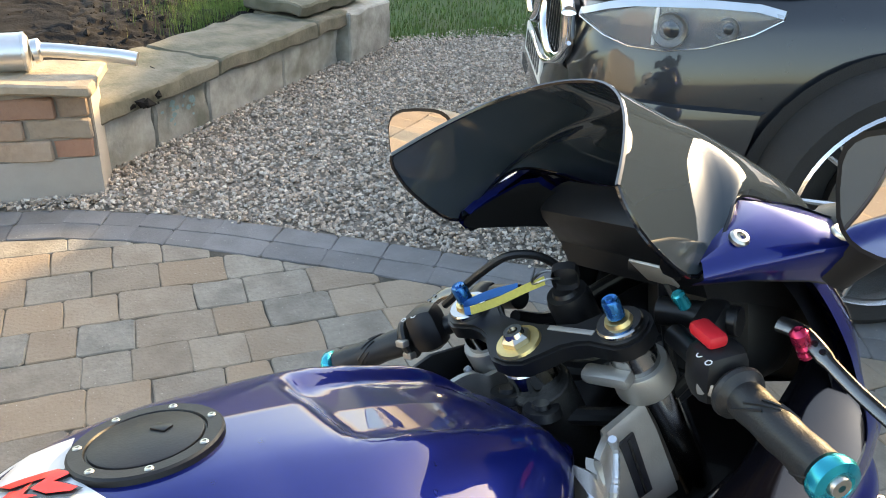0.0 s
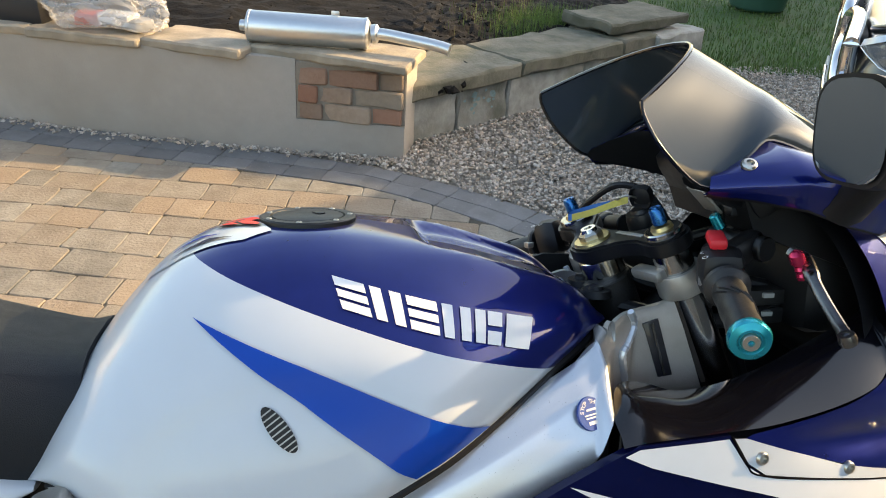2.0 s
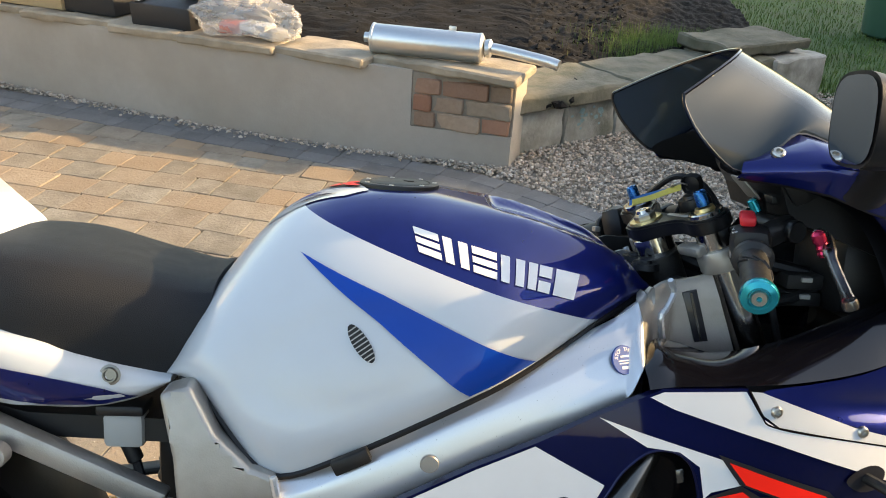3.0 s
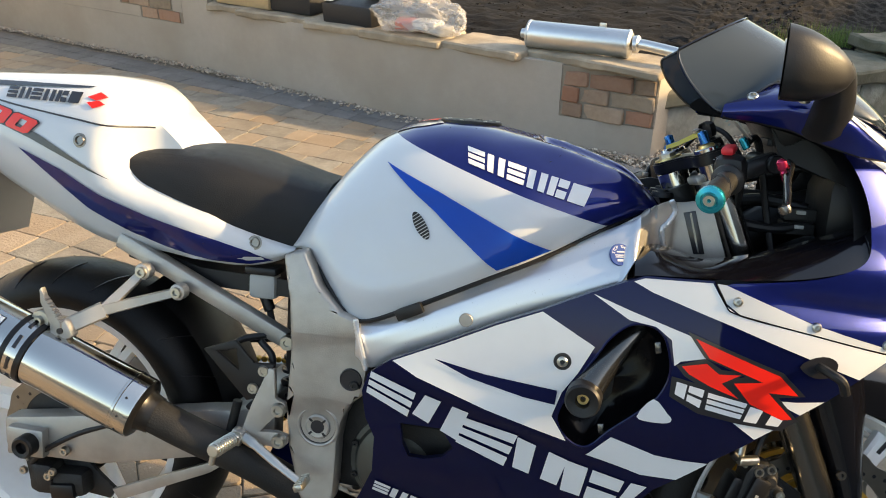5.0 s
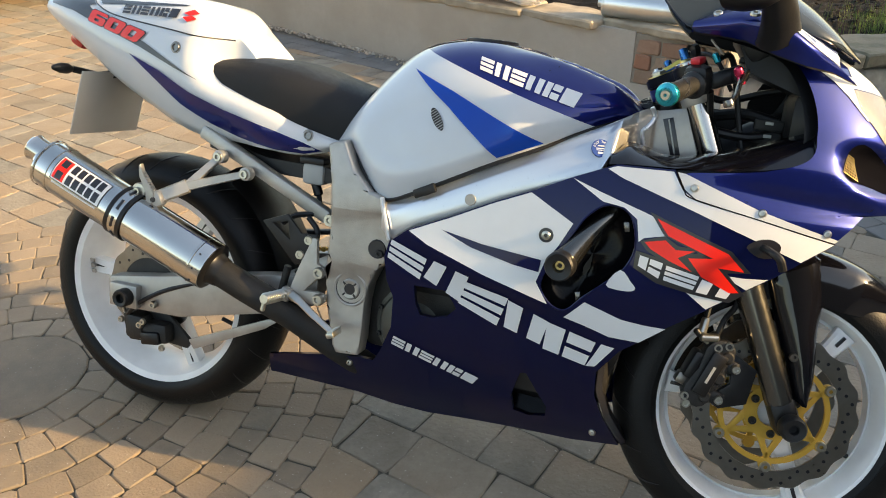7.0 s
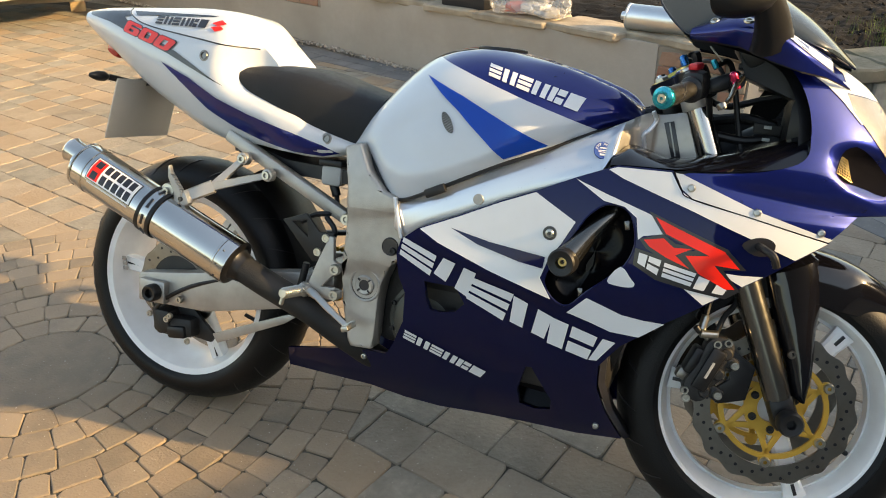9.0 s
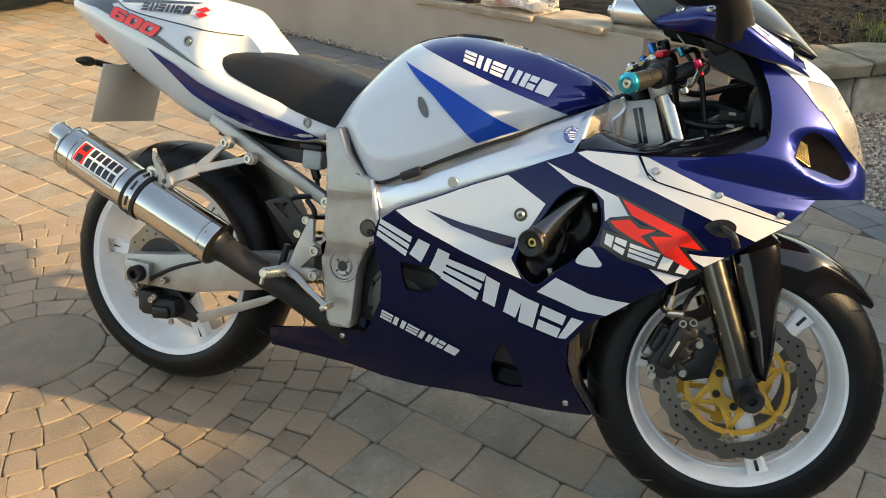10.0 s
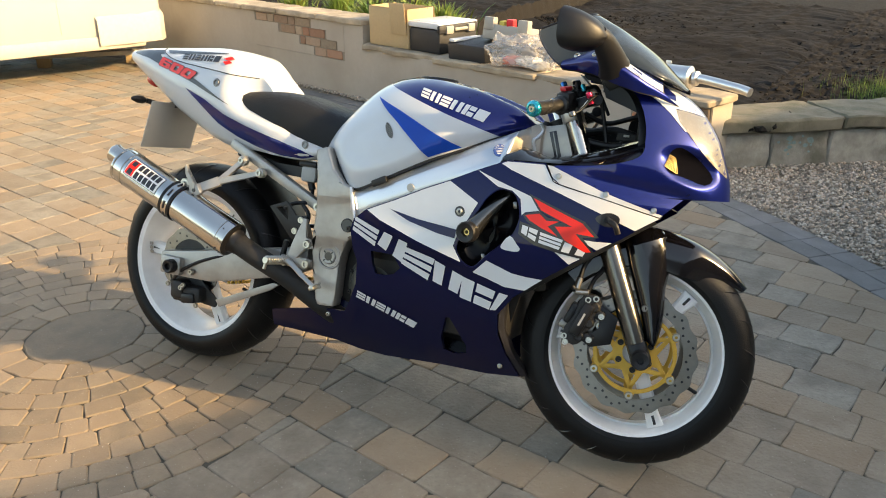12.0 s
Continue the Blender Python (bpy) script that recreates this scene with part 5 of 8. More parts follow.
for s in (-1, 1):
    wl_ = curve([(1.080, s * .1035, .857), (1.087, s * .0985, .840), (1.078, s * .106, .822), (1.070, s * .112, .812), (1.074, s * .109, .79), (1.082, s * .104, .755)], 6)
    part("plate_weld", tube(wl_, [.0038 + .0009 * (k % 2) for k in range(len(wl_))], 8), M_ALU, bike, "weld bead of the frame head")
    part("tank_bolt", lathe([(0, .012), (.008, .012), (.009, .008), (.017, .008), (.019, 0)], 20, along((1.072, s * .024, .853), (1.072, s * .024, 1.2))), M_PLASTIC, bike)
part("steering_head", rod((1.092, 0, .87), (1.17, 0, .69), .03, 24), M_ENGINE, bike, "cast steering head")
part("engine_block", box((.86, 0, .47), (.44, .32, .38), .03), M_ENGINE, bike, "dark engine block behind the fairing")
part("gearbox_case", box((.62, 0, .45), (.12, .27, .30), .025), M_ENGINE, bike, "dark gearbox case")
# added filler block; keeps the gap ahead of the rear wheel dark
part("clutter_fill", box((.475, 0, .56), (.07, .15, .18), .02), M_PLASTIC, bike, "black block added in place of dark clutter ahead of the rear wheel")
part("radiator", box((1.11, 0, .55), (.04, .22, .24), .01, pose(0, 0, 0, 0, -12, 0)), M_ENGINE, bike)
cover = part("clutch_cover", lathe([(0, .02), (.05, .018), (.075, .008), (.08, 0), (.088, -.002), (.09, -.02)], 36, along((.685, -.145, .37), (.685, -1, .37))), M_CASE, bike, "grey round engine cover")
for k in range(9):
    a = 2 * math.pi * k / 9
    part("cover_bolt", bolt((.685 + .084 * math.cos(a), -.147, .37 + .084 * math.sin(a)), (0, -1, 0), .006, .005), M_ENGINE, cover)

# subframe, reservoir, rear shock
rail = box((0, 0, 0), (.345, .026, .030), .006)
rail.transform(Matrix.Translation((.312, -.128, .634)) @ pose(0, 0, 0, 0, math.degrees(math.atan2(.145, .31)), 0))
part("subframe_rail", rail, M_CAST, bike, "square aluminium subframe rail")
part("subframe_rail", tube([(.17, .13, .70), (.475, .135, .565)], .016, 8, flatten=.8), M_ALU, bike)
part("subframe_bolt", lathe([(0, .004), (.005, .004), (.006, .008), (.012, .008), (.014, 0)], 16, along((.476, -.142, .560), (.476, -1, .560))), M_ZINC, bike)
res = part("brake_reservoir", box((.415, -.10, .645), (.05, .035, .045), .008), M_PLATE, bike, "grey rear brake reservoir")
part("cap", box((.413, -.10, .673), (.058, .042, .014), .004), M_PLASTIC, res)
part("neck", rod((.415, -.10, .625), (.425, -.10, .60), .01), M_PLASTIC, res)
part("under_tray", loft([[(x, -.11, z), (x, .11, z), (x, .11, z - .03), (x, -.11, z - .03)] for x, z in ((.16, .70), (.3, .665), (.47, .66))]), M_PLASTIC, bike, "black under-seat tray")
part("inner_mudguard", loft([[(.0 + .345 * math.cos(a), -.085, .313 + .345 * math.sin(a)), (.0 + .36 * math.cos(a), -.04, .313 + .36 * math.sin(a)), (.0 + .36 * math.cos(a), .04, .313 + .36 * math.sin(a)), (.0 + .345 * math.cos(a), .085, .313 + .345 * math.sin(a))] for a in [radians(x) for x in range(5, 62, 6)]], False, False), M_PLASTIC, bike, "black rear hugger", smooth=60)
shock = part("rear_shock", rod((.44, .0, .36), (.46, .0, .60), .022), M_STEEL, bike, "rear shock with coiled spring")
part("spring", tube([(.44 + .02 * k / 120 + .03 * math.cos(k * .42), .03 * math.sin(k * .42), .37 + .2 * k / 120) for k in range(121)], .006, 6), M_SATIN, shock)
part("heel_bracket", prism([(.343, .546), (.40, .568), (.434, .532), (.470, .534), (.452, .474), (.422, .464)], -.186, -.178, .002, [[(.367, .545), (.402, .553), (.408, .516)]]), M_PLASTIC, bike, "black triangular bracket")
for p in ((.452, -.187, .521), (.434, -.187, .488)):
    part("bracket_bolt", lathe([(0, .002), (.004, .002), (.005, .004), (.0085, .004), (.010, 0)], 16, along(p, (p[0], -1, p[2]))), M_ZINC, bike)

# rear set
rs = part("rearset_plate", prism([(.417, .414), (.432, .458), (.462, .528), (.472, .526), (.475, .476), (.492, .469), (.496, .455), (.476, .444), (.449, .414), (.478, .416), (.497, .412), (.497, .396), (.480, .388), (.453, .390), (.420, .385), (.407, .399)], -.190, -.178, .002), M_CAST, bike, "cast rearset plate with two arms")
for p in ((.482, -.191, .458), (.484, -.191, .402)):
    part("rearset_bolt", lathe([(0, .003), (.005, .003), (.006, .008), (.0105, .008), (.0125, .003), (.013, 0)], 18, along(p, (p[0], -1, p[2]))), M_ZINC, rs)
p0, p1 = Vector((.412, -.195, .402)), Vector((.404, -.272, .408))
peg = part("footpeg", rod(p0, p1, .0105), M_ZINC, bike, "ribbed steel footpeg")
for k in range(9):
    part("peg_rib", lathe([(.0105, -.002), (.0125, -.001), (.0125, .001), (.0105, .002)], 14, along(p0.lerp(p1, .22 + .085 * k), p1 + (p1 - p0))), M_ZINC, peg)
part("peg_feeler", rod(p1 + Vector((0, .006, -.004)), p1 + Vector((-.004, .004, -.026)), .005), M_ZINC, peg)
part("peg_clevis", box(p0, (.024, .020, .030), .006, pose(0, 0, 0, 0, 20, 0)), M_CAST, peg)
part("peg_bolt", rod((.414, -.185, .404), (.414, -.215, .404), .010), M_ZINC, peg)
ped = part("brake_pedal", tube(curve([(.424, -.198, .404), (.448, -.203, .394), (.476, -.208, .378), (.506, -.212, .361), (.530, -.214, .348)], 5), [.009] * 5 + [.0075] * 8 + [.0065] * 8, 10, flatten=.6), M_ZINC, bike, "aluminium brake pedal")
pad = part("pedal_pad", box((.538, -.222, .349), (.017, .040, .012), .003, pose(0, 0, 0, 0, -25, 0)), M_ZINC, ped, "knurled pedal tip")
for k in range(5):
    part("pad_rib", box((.538, -.238 + .008 * k, .356), (.016, .003, .004), .001, pose(0, 0, 0, 0, -25, 0)), M_ZINC, pad)
part("brake_switch", rod((.40, -.17, .455), (.385, -.17, .39), .008), M_PLASTIC, bike)
part("brake_hose", tube(curve([(.425, -.10, .60), (.44, -.13, .57), (.40, -.15, .56), (.37, -.15, .54)], 8), .006, 8), M_PLASTIC, bike)
part("brake_hose", tube(curve([(.43, -.15, .56), (.455, -.155, .53), (.44, -.16, .47), (.415, -.16, .44)], 8), .006, 8), M_PLASTIC, bike)

# exhaust
RA_, FA_ = Vector((-.176, -.236, .611)), Vector((.238, -.212, .437))
CAN = (FA_ - RA_).length
muf = part("exhaust_can", lathe([(.0, -.004), (.024, -.004), (.03, .0), (.036, .016), (.050, .02), (.0535, .03), (.0535, CAN + .004), (.0528, CAN + .008), (.050, CAN + .008), (.046, CAN + .004), (0, CAN + .004)], 48, along(RA_, FA_)), M_STEEL, bike, "polished steel round exhaust can")
ax = (FA_ - RA_).normalized()
for d in (.022, .055, CAN - .022):
    part("can_band", lathe([(.0535, -.003), (.0548, -.002), (.0548, .002), (.0535, .003)], 48, along(RA_ + ax * d, FA_ + ax)), M_STEEL, muf)
for k in range(10):
    a = 2 * math.pi * k / 10
    q = along(RA_, FA_) @ Vector((.0537 * math.cos(a), CAN - .010, .0537 * math.sin(a)))
    n = along(RA_, FA_).to_3x3() @ Vector((math.cos(a), 0, math.sin(a)))
    part("rivet", bolt(q, n, .0022, .0014), M_BLKDEC, muf)
part("tail_pipe", lathe([(.023, .03), (.023, -.022), (.027, -.030), (.0295, -.026), (.027, -.018), (.026, .03)], 28, along(RA_ + Vector((.005, -.0, .012)), FA_ + Vector((.005, -.0, .012)))), M_STEEL, muf)
part("can_end", lathe([(.0, .004), (.050, .004), (.051, .009), (.047, .012), (.038, .014), (.034, .020), (.032, .034)], 40, along(FA_, FA_ + ax)), M_SATIN, muf, "black end cone")
for d in (.222, .252):
    part("can_strap", lathe([(.0545, -.0055), (.0572, -.0045), (.0572, .0045), (.0545, .0055)], 48, along(RA_ + ax * d, FA_ + ax)), M_SATIN, muf, "black rubber strap edge")
part("can_clamp", lathe([(.0545, -.012), (.0562, -.011), (.0562, .011), (.0545, .012)], 48, along(RA_ + ax * .237, FA_ + ax)), M_STEEL, muf, "bright steel clamp band")
for k in range(4):
    a = radians(75 - 42 * k)
    part("clamp_slot", box((.0563 * math.cos(a), .237, .0563 * math.sin(a)), (.002, .006, .024), .0005, pose(0, 0, 0, 0, -math.degrees(a), 0)), M_BLKDEC, muf, m=along(RA_, FA_))
lab_m = along(RA_, FA_)


def can_plate(y0, y1, a0, a1, r, m_, name, lbl=""):
    """A label wrapped round the can."""
    rows = []
    for i in range(9):
        a = radians(a0 + (a1 - a0) * i / 8)
        rows.append([(r * math.cos(a), y, r * math.sin(a)) for y in (y0, (y0 + y1) / 2, y1)])
    b = loft(rows, False, False)
    b.transform(lab_m)
    return part(name, b, m_, muf, lbl)


LA = 30
can_plate(.068, .196, LA - 31, LA + 31, .0541, M_BLKDEC, "label_edge")
can_plate(.070, .194, LA - 29, LA + 29, .0545, M_DECAL_LIFT, "label", "white maker label on the can")
can_plate(.072, .100, LA - 26, LA + 26, .0549, M_RED, "label_mark")
can_plate(.078, .094, LA - 24, LA - 5, .0552, M_BLKDEC, "label_mark")
can_plate(.078, .094, LA + 5, LA + 24, .0552, M_BLKDEC, "label_mark")
for k in range(5):
    y0 = .105 + .0172 * k
    can_plate(y0, y0 + .0135, LA - 25, LA - 3, .0549, M_BLKDEC, "label_bar")
    can_plate(y0, y0 + .0135, LA + 3, LA + 25, .0549, M_BLKDEC, "label_bar")
can_plate(.075, .190, LA - 38, LA - 34, .0542, M_DECAL_LIFT, "label_bar")
part("link_pipe", tube(curve([FA_ + ax * .03, (.33, -.20, .395), (.42, -.175, .35), (.52, -.14, .285), (.62, -.07, .21), (.75, 0, .17)], 8), .030, 24), M_HEAT, bike, "matt black exhaust link pipe")
H0, H1, H2, HF = Vector((.104, -.214, .562)), Vector((.218, -.156, .660)), Vector((.284, -.158, .632)), Vector((.160, -.186, .592))


def strut(a, b, w0, w1, t):
    """A flat forged bar from a to b, thinner in its middle."""
    d = (b - a).normalized()
    up = Vector((0, -1, 0)).cross(d).normalized()
    out = up.cross(d).normalized()
    rings = []
    for i in range(7):
        f = i / 6
        w = w0 + (w1 - w0) * f
        p = a.lerp(b, f)
        rings.append([p + up * w * u + out * t * v for u, v in ((-1, -.4), (-.8, -1), (.8, -1), (1, -.4), (1, .4), (.8, 1), (-.8, 1), (-1, .4))])
    return loft(rings)


han = part("pillion_hanger", strut(H0, HF, .014, .015, .008), M_CAST, bike, "forked forged aluminium pillion hanger")
part("hanger_arm", strut(HF - (H1 - HF) * .12, H1, .0105, .0075, .007), M_CAST, han)
part("hanger_arm", strut(HF - (H2 - HF) * .12, H2, .0105, .0075, .007), M_CAST, han)
for p in (H1, H2):
    part("hanger_eye", lathe([(.0, .010), (.004, .010), (.0048, .014), (.0085, .014), (.010, .010), (.0135, .009), (.0145, .006), (.0145, -.008)], 20, along(p, p + Vector((0, -1, 0)))), M_CAST, han)
    part("hanger_bolt", lathe([(0, .0105), (.0042, .0105), (.005, .0155), (.0088, .0155), (.0098, .010)], 18, along(p, p + Vector((0, -1, 0)))), M_ZINC, han)
part("hanger_clevis", box((.108, -.218, .560), (.030, .022, .034), .006, pose(0, 0, 0, 0, -28, 0)), M_CAST, han)
part("clevis_pin", lathe([(0, .003), (.005, .003), (.006, 0)], 12, along((.106, -.2295, .560), (.106, -1, .560))), M_BLKDEC, han)
BL = [(.090, .548), (.105, .552), (.109, .572), (.082, .610), (.074, .632), (.071, .628), (.072, .606), (.088, .572)]
blade = part("pillion_peg", prism(BL, -.232, -.220, .002), M_CAST, han, "folded pillion peg with a serrated edge")
for k in range(8):
    f = k / 7
    part("peg_tooth", box((.108 - .028 * f, -.226, .577 + .036 * f), (.006, .013, .0032), .0008, pose(0, 0, 0, 0, 35, 0)), M_CAST, blade)
part("can_lug", lathe([(.006, .0), (.006, .004), (.016, .004), (.018, .001), (.018, -.014)], 22, along((.066, -.222, .572), (.066, -1, .60))), M_ZINC, han, "round exhaust mounting lug")
part("lug_bolt", bolt((.066, -.226, .572), (0, -1, .03), .009, .008), M_ZINC, han)

# swingarm
arm = part("swingarm", prism([(-.075, .345), (.05, .365), (.33, .418), (.46, .438), (.46, .375), (.40, .345), (.12, .28), (-.04, .275), (-.075, .29)], -.15, -.105, .007), M_CAST, bike, "cast aluminium swingarm")
part("swingarm", prism([(-.06, .335), (.33, .418), (.46, .438), (.46, .375), (-.06, .28)], .105, .15, .007), M_CAST, bike)
part("arm_cross", box((.40, 0, .40), (.06, .26, .06), .012), M_CAST, arm)
part("chain_guard", box((.25, .125, .455), (.42, .03, .012), .004, pose(0, 0, 0, 0, -9, 0)), M_PLASTIC, bike)
part("axle_block", box((-.02, -.158, .31), (.075, .02, .055), .004), M_CAST, arm)
part("axle_bobbin", lathe([(0, .018), (.01, .018), (.011, .03), (.018, .032), (.021, .028), (.021, 0)], 24, along((-.01, -.160, .310), (-.01, -1, .310))), M_PLASTIC, arm, "black axle slider")
for p in ((.055, -.155, .30), (.02, -.155, .245)):
    part("arm_bolt", bolt(p, (0, -1, 0), .009, .008), M_ZINC, arm)
part("torque_arm", prism([(.135, .225), (.15, .205), (.33, .29), (.36, .312), (.34, .315)], -.135, -.125, .002), M_CAST, bike, "flat aluminium torque arm")
cal = part("rear_caliper", box((.03, -.125, .225), (.11, .05, .05), .012, pose(0, 0, 0, 0, -4, 0)), M_ENGINE, bike, "black rear brake caliper")
part("caliper_body", box((.0, -.13, .235), (.05, .055, .06), .012), M_ENGINE, cal)
part("caliper_bracket", prism([(-.05, .20), (-.06, .25), (-.03, .29), (.05, .285), (.10, .24), (.13, .215), (.12, .195), (.06, .20), (.0, .185)], -.118, -.108, .002), M_ENGINE, cal)
part("pad_cover", box((.045, -.148, .215), (.05, .02, .03), .005, pose(0, 0, 0, 0, -8, 0)), M_SATIN, cal)
part("bleed_nipple", rod((-.035, -.14, .26), (-.04, -.145, .282), .004), M_ZINC, cal)
part("brake_hose", tube(curve([(-.02, -.15, .262), (.02, -.158, .30), (.10, -.15, .345), (.25, -.14, .395)], 6), .005, 8), M_PLASTIC, cal)
for p in ((-.03, -.158, .25), (.03, -.158, .255), (.08, -.155, .20)):
    part("caliper_bolt", bolt(p, (0, -1, 0), .008, .006), M_ZINC, cal)
bm = None
for run in (((-.0, .10, .225), (.50, .10, .335)), ((-.0, .10, .40), (.50, .10, .445))):
    a, b = Vector(run[0]), Vector(run[1])
    for k in range(34):
        p = a.lerp(b, k / 33)
        ang = math.degrees(math.atan2(b.z - a.z, b.x - a.x))
        bm = box(p, (.0125, .018 if k % 2 else .012, .011), .003, pose(0, 0, 0, 0, -ang, 0), bm, 1)
tagged(part("chain", bm, M_GOLD, bike, "gold drive chain"), kind="stuff")
part("sprocket", lathe([(.06, -.003), (.093, -.003), (.093, .003), (.06, .003), (.06, -.003)], 42, Matrix.Translation((0, .10, .313))), M_DISC, bike)
part("side_stand", tube(curve([(.52, .16, .22), (.50, .26, .11), (.47, .335, .0)], 6), .011, 10), M_PLASTIC, bike, "black side stand")
part("stand_foot", box((.47, .345, -.087 + .075), (.05, .05, .008), .003), M_PLASTIC, bike)


# wheels
def tyre_mesh(R, r, w, bead):
    prof = []
    for k in range(-10, 11):
        a = radians(k * 10.0)
        prof.append((R - r + r * math.cos(a), w * math.sin(a)))
    prof = [(bead, -w * .86), (bead + .012, -w * .94)] + prof + [(bead + .012, w * .94), (bead, w * .86)]
    return lathe(prof, 72)


def rim_mesh(bead, w):
    o = bead
    prof = [(o + .008, -w), (o + .012, -w + .003), (o + .010, -w + .012), (o - .004, -w + .02), (o - .012, -w + .04), (o - .018, -w * .3), (o - .018, w * .3), (o - .012, w - .04), (o - .004, w - .02), (o + .012, w - .006), (o + .008, w), (o - .006, w - .004), (o - .014, w - .02), (o - .022, w - .045), (o - .028, w * .25), (o - .028, -w * .25), (o - .022, -w + .045), (o - .014, -w + .02), (o - .006, -w + .004)]
    return lathe(prof, 72, closed=True)


def spoke(a, r0, r1, w0, w1, t0, t1):
    """One tapered cast spoke with a slotted foot."""
    c, s = math.cos(a), math.sin(a)
    rings = []
    for i in range(7):
        f = i / 6
        r, w, t = r0 + (r1 - r0) * f, w0 + (w1 - w0) * f ** 1.5, t0 + (t1 - t0) * f
        sec = [(-w, -t * .6), (-w * .7, -t), (w * .7, -t), (w, -t * .6), (w, t * .6), (w * .7, t), (-w * .7, t), (-w, t * .6)]
        rings.append([(r * c - u * s, v, r * s + u * c) for u, v in sec])
    return loft(rings)


def wavy_disc(R, R0, y, t, n=10, amp=.004, m=None):
    """A brake disc with a scalloped edge."""
    k = 120
    b = bmesh.new()
    loops = []
    for yy in (y - t, y + t):
        for rr in (0, 1):
            loops.append([b.verts.new(((R0 + (amp * math.cos(n * 2 * math.pi * i / k) if rr == 9 else 0) if not rr else R + amp * math.cos(n * 2 * math.pi * i / k)) * math.cos(2 * math.pi * i / k), yy, (R0 if not rr else R + amp * math.cos(n * 2 * math.pi * i / k)) * math.sin(2 * math.pi * i / k))) for i in range(k)])
    for a, c in ((0, 1), (1, 3), (3, 2), (2, 0)):
        for i in range(k):
            b.faces.new((loops[a][i], loops[a][(i + 1) % k], loops[c][(i + 1) % k], loops[c][i]))
    return b


def shifted(bm, y):
    bm.transform(Matrix.Translation((0, y, 0)))
    return bm


def wheel(name, c, R, r, w, bead, rimw, m, ang, lbl, front):
    base = (m if m is not None else Matrix()) @ Matrix.Translation(c)
    tyre = part(name, tyre_mesh(R, r, w, bead), M_RUBBER, bike, lbl, base)
    rim = part("rim", rim_mesh(bead, rimw), M_WHEEL, tyre, "white painted cast rim")
    part("hub", lathe([(.0, -.05), (.03, -.05), (.034, -.035), (.045, -.02), (.045, .02), (.034, .035), (.03, .05), (0, .05)], 28), M_WHEEL, tyre)
    lift = -.024 if front else -.032
    for k in range(3):
        a = radians(ang + 120 * k)
        if front:
            part("spoke", shifted(spoke(a, .035, bead - .05, .020, .017, .018, .012), lift), M_WHEEL, tyre)
        else:
            for d in (-.05, .05):
                part("spoke", shifted(spoke(a + d, .035, bead - .02, .012, .010, .020, .014), lift), M_WHEEL, tyre)
        foot = part("spoke_foot", shifted(spoke(a, bead - .062, bead - .018, .017, .022, .012, .011), lift), M_WHEEL, tyre)
        part("spoke_slot", box(((bead - .036) * math.cos(a), lift - .0125, (bead - .036) * math.sin(a)), (.024, .003, .007), .001, pose(0, 0, 0, 0, -math.degrees(a), 0)), M_BLKDEC, foot)
    part("valve", rod(((bead - .03) * math.cos(radians(ang + 40)), -.01, (bead - .03) * math.sin(radians(ang + 40))), ((bead - .065) * math.cos(radians(ang + 40)), -.02, (bead - .065) * math.sin(radians(ang + 40))), .005), M_PLASTIC, tyre)
    bm = None
    for k in range(22):
        a = 2 * math.pi * k / 22
        for s in (-1, 1):
            pts = []
            for f in range(5):
                g = radians(s * (14 + f * 13)) * (1 if front else 1)
                aa = a + (f * .03 if s > 0 else f * .03 + .09)
                rad = R - r + (r + .0006) * math.cos(g)
                pts.append((rad * math.cos(aa), (w + .0006) * math.sin(g), rad * math.sin(aa)))
            bm = tube(pts, [.0006, .0014, .0018, .0014, .0006], 4, bm=bm)
    tagged(part("tread_groove", bm, M_BLKDEC, tyre, "fine tread grooves"), kind="stuff")
    return tyre


rear_wheel = wheel("rear_wheel", (0, 0, .313), .315, .060, .090, .2265, .083, None, -64, "black sports tyre on the rear wheel", False)
part("brake_disc", wavy_disc(.112, .075, -.095, .0025, 12, .002), M_DISC, rear_wheel, "drilled steel brake disc")
part("disc_carrier", lathe([(.03, -.092), (.075, -.092), (.078, -.096), (.03, -.1)], 32), M_ENGINE, rear_wheel)
for k in range(24):
    a = 2 * math.pi * k / 24
    rr = .085 if k % 2 else .1
    part("disc_hole", lathe([(0, .0008), (.0035, .0008)], 8, along((rr * math.cos(a), -.0975, rr * math.sin(a)), (rr * math.cos(a), -1, rr * math.sin(a)))), M_BLKDEC, rear_wheel)
bm = None
for k in range(3):
    bm = box((0, 0, .014 * k), (.012, .004, .010), .001, None, bm)
bm.transform(Matrix.Translation((-.203, -.052, .0)) @ pose(0, 0, 0, 10, 0, 0))
part("balance_weight", bm, M_CAST, rear_wheel, "grey stick-on balance weights")


# steered front end
HEAD = Vector((1.092, 0, .88))
N_UP, F_WD = Vector((-math.sin(radians(24)), 0, math.cos(radians(24)))), Vector((math.cos(radians(24)), 0, math.sin(radians(24))))
TURN = Matrix.Translation(HEAD) @ Matrix.Rotation(radians(12), 4, N_UP) @ Matrix.Translation(-HEAD)
STEER = TURN


def st(f, y, n):
    """A point of the front end: ahead of the stem, across, up along the stem."""
    return HEAD + F_WD * f + Vector((0, y, 0)) + N_UP * n


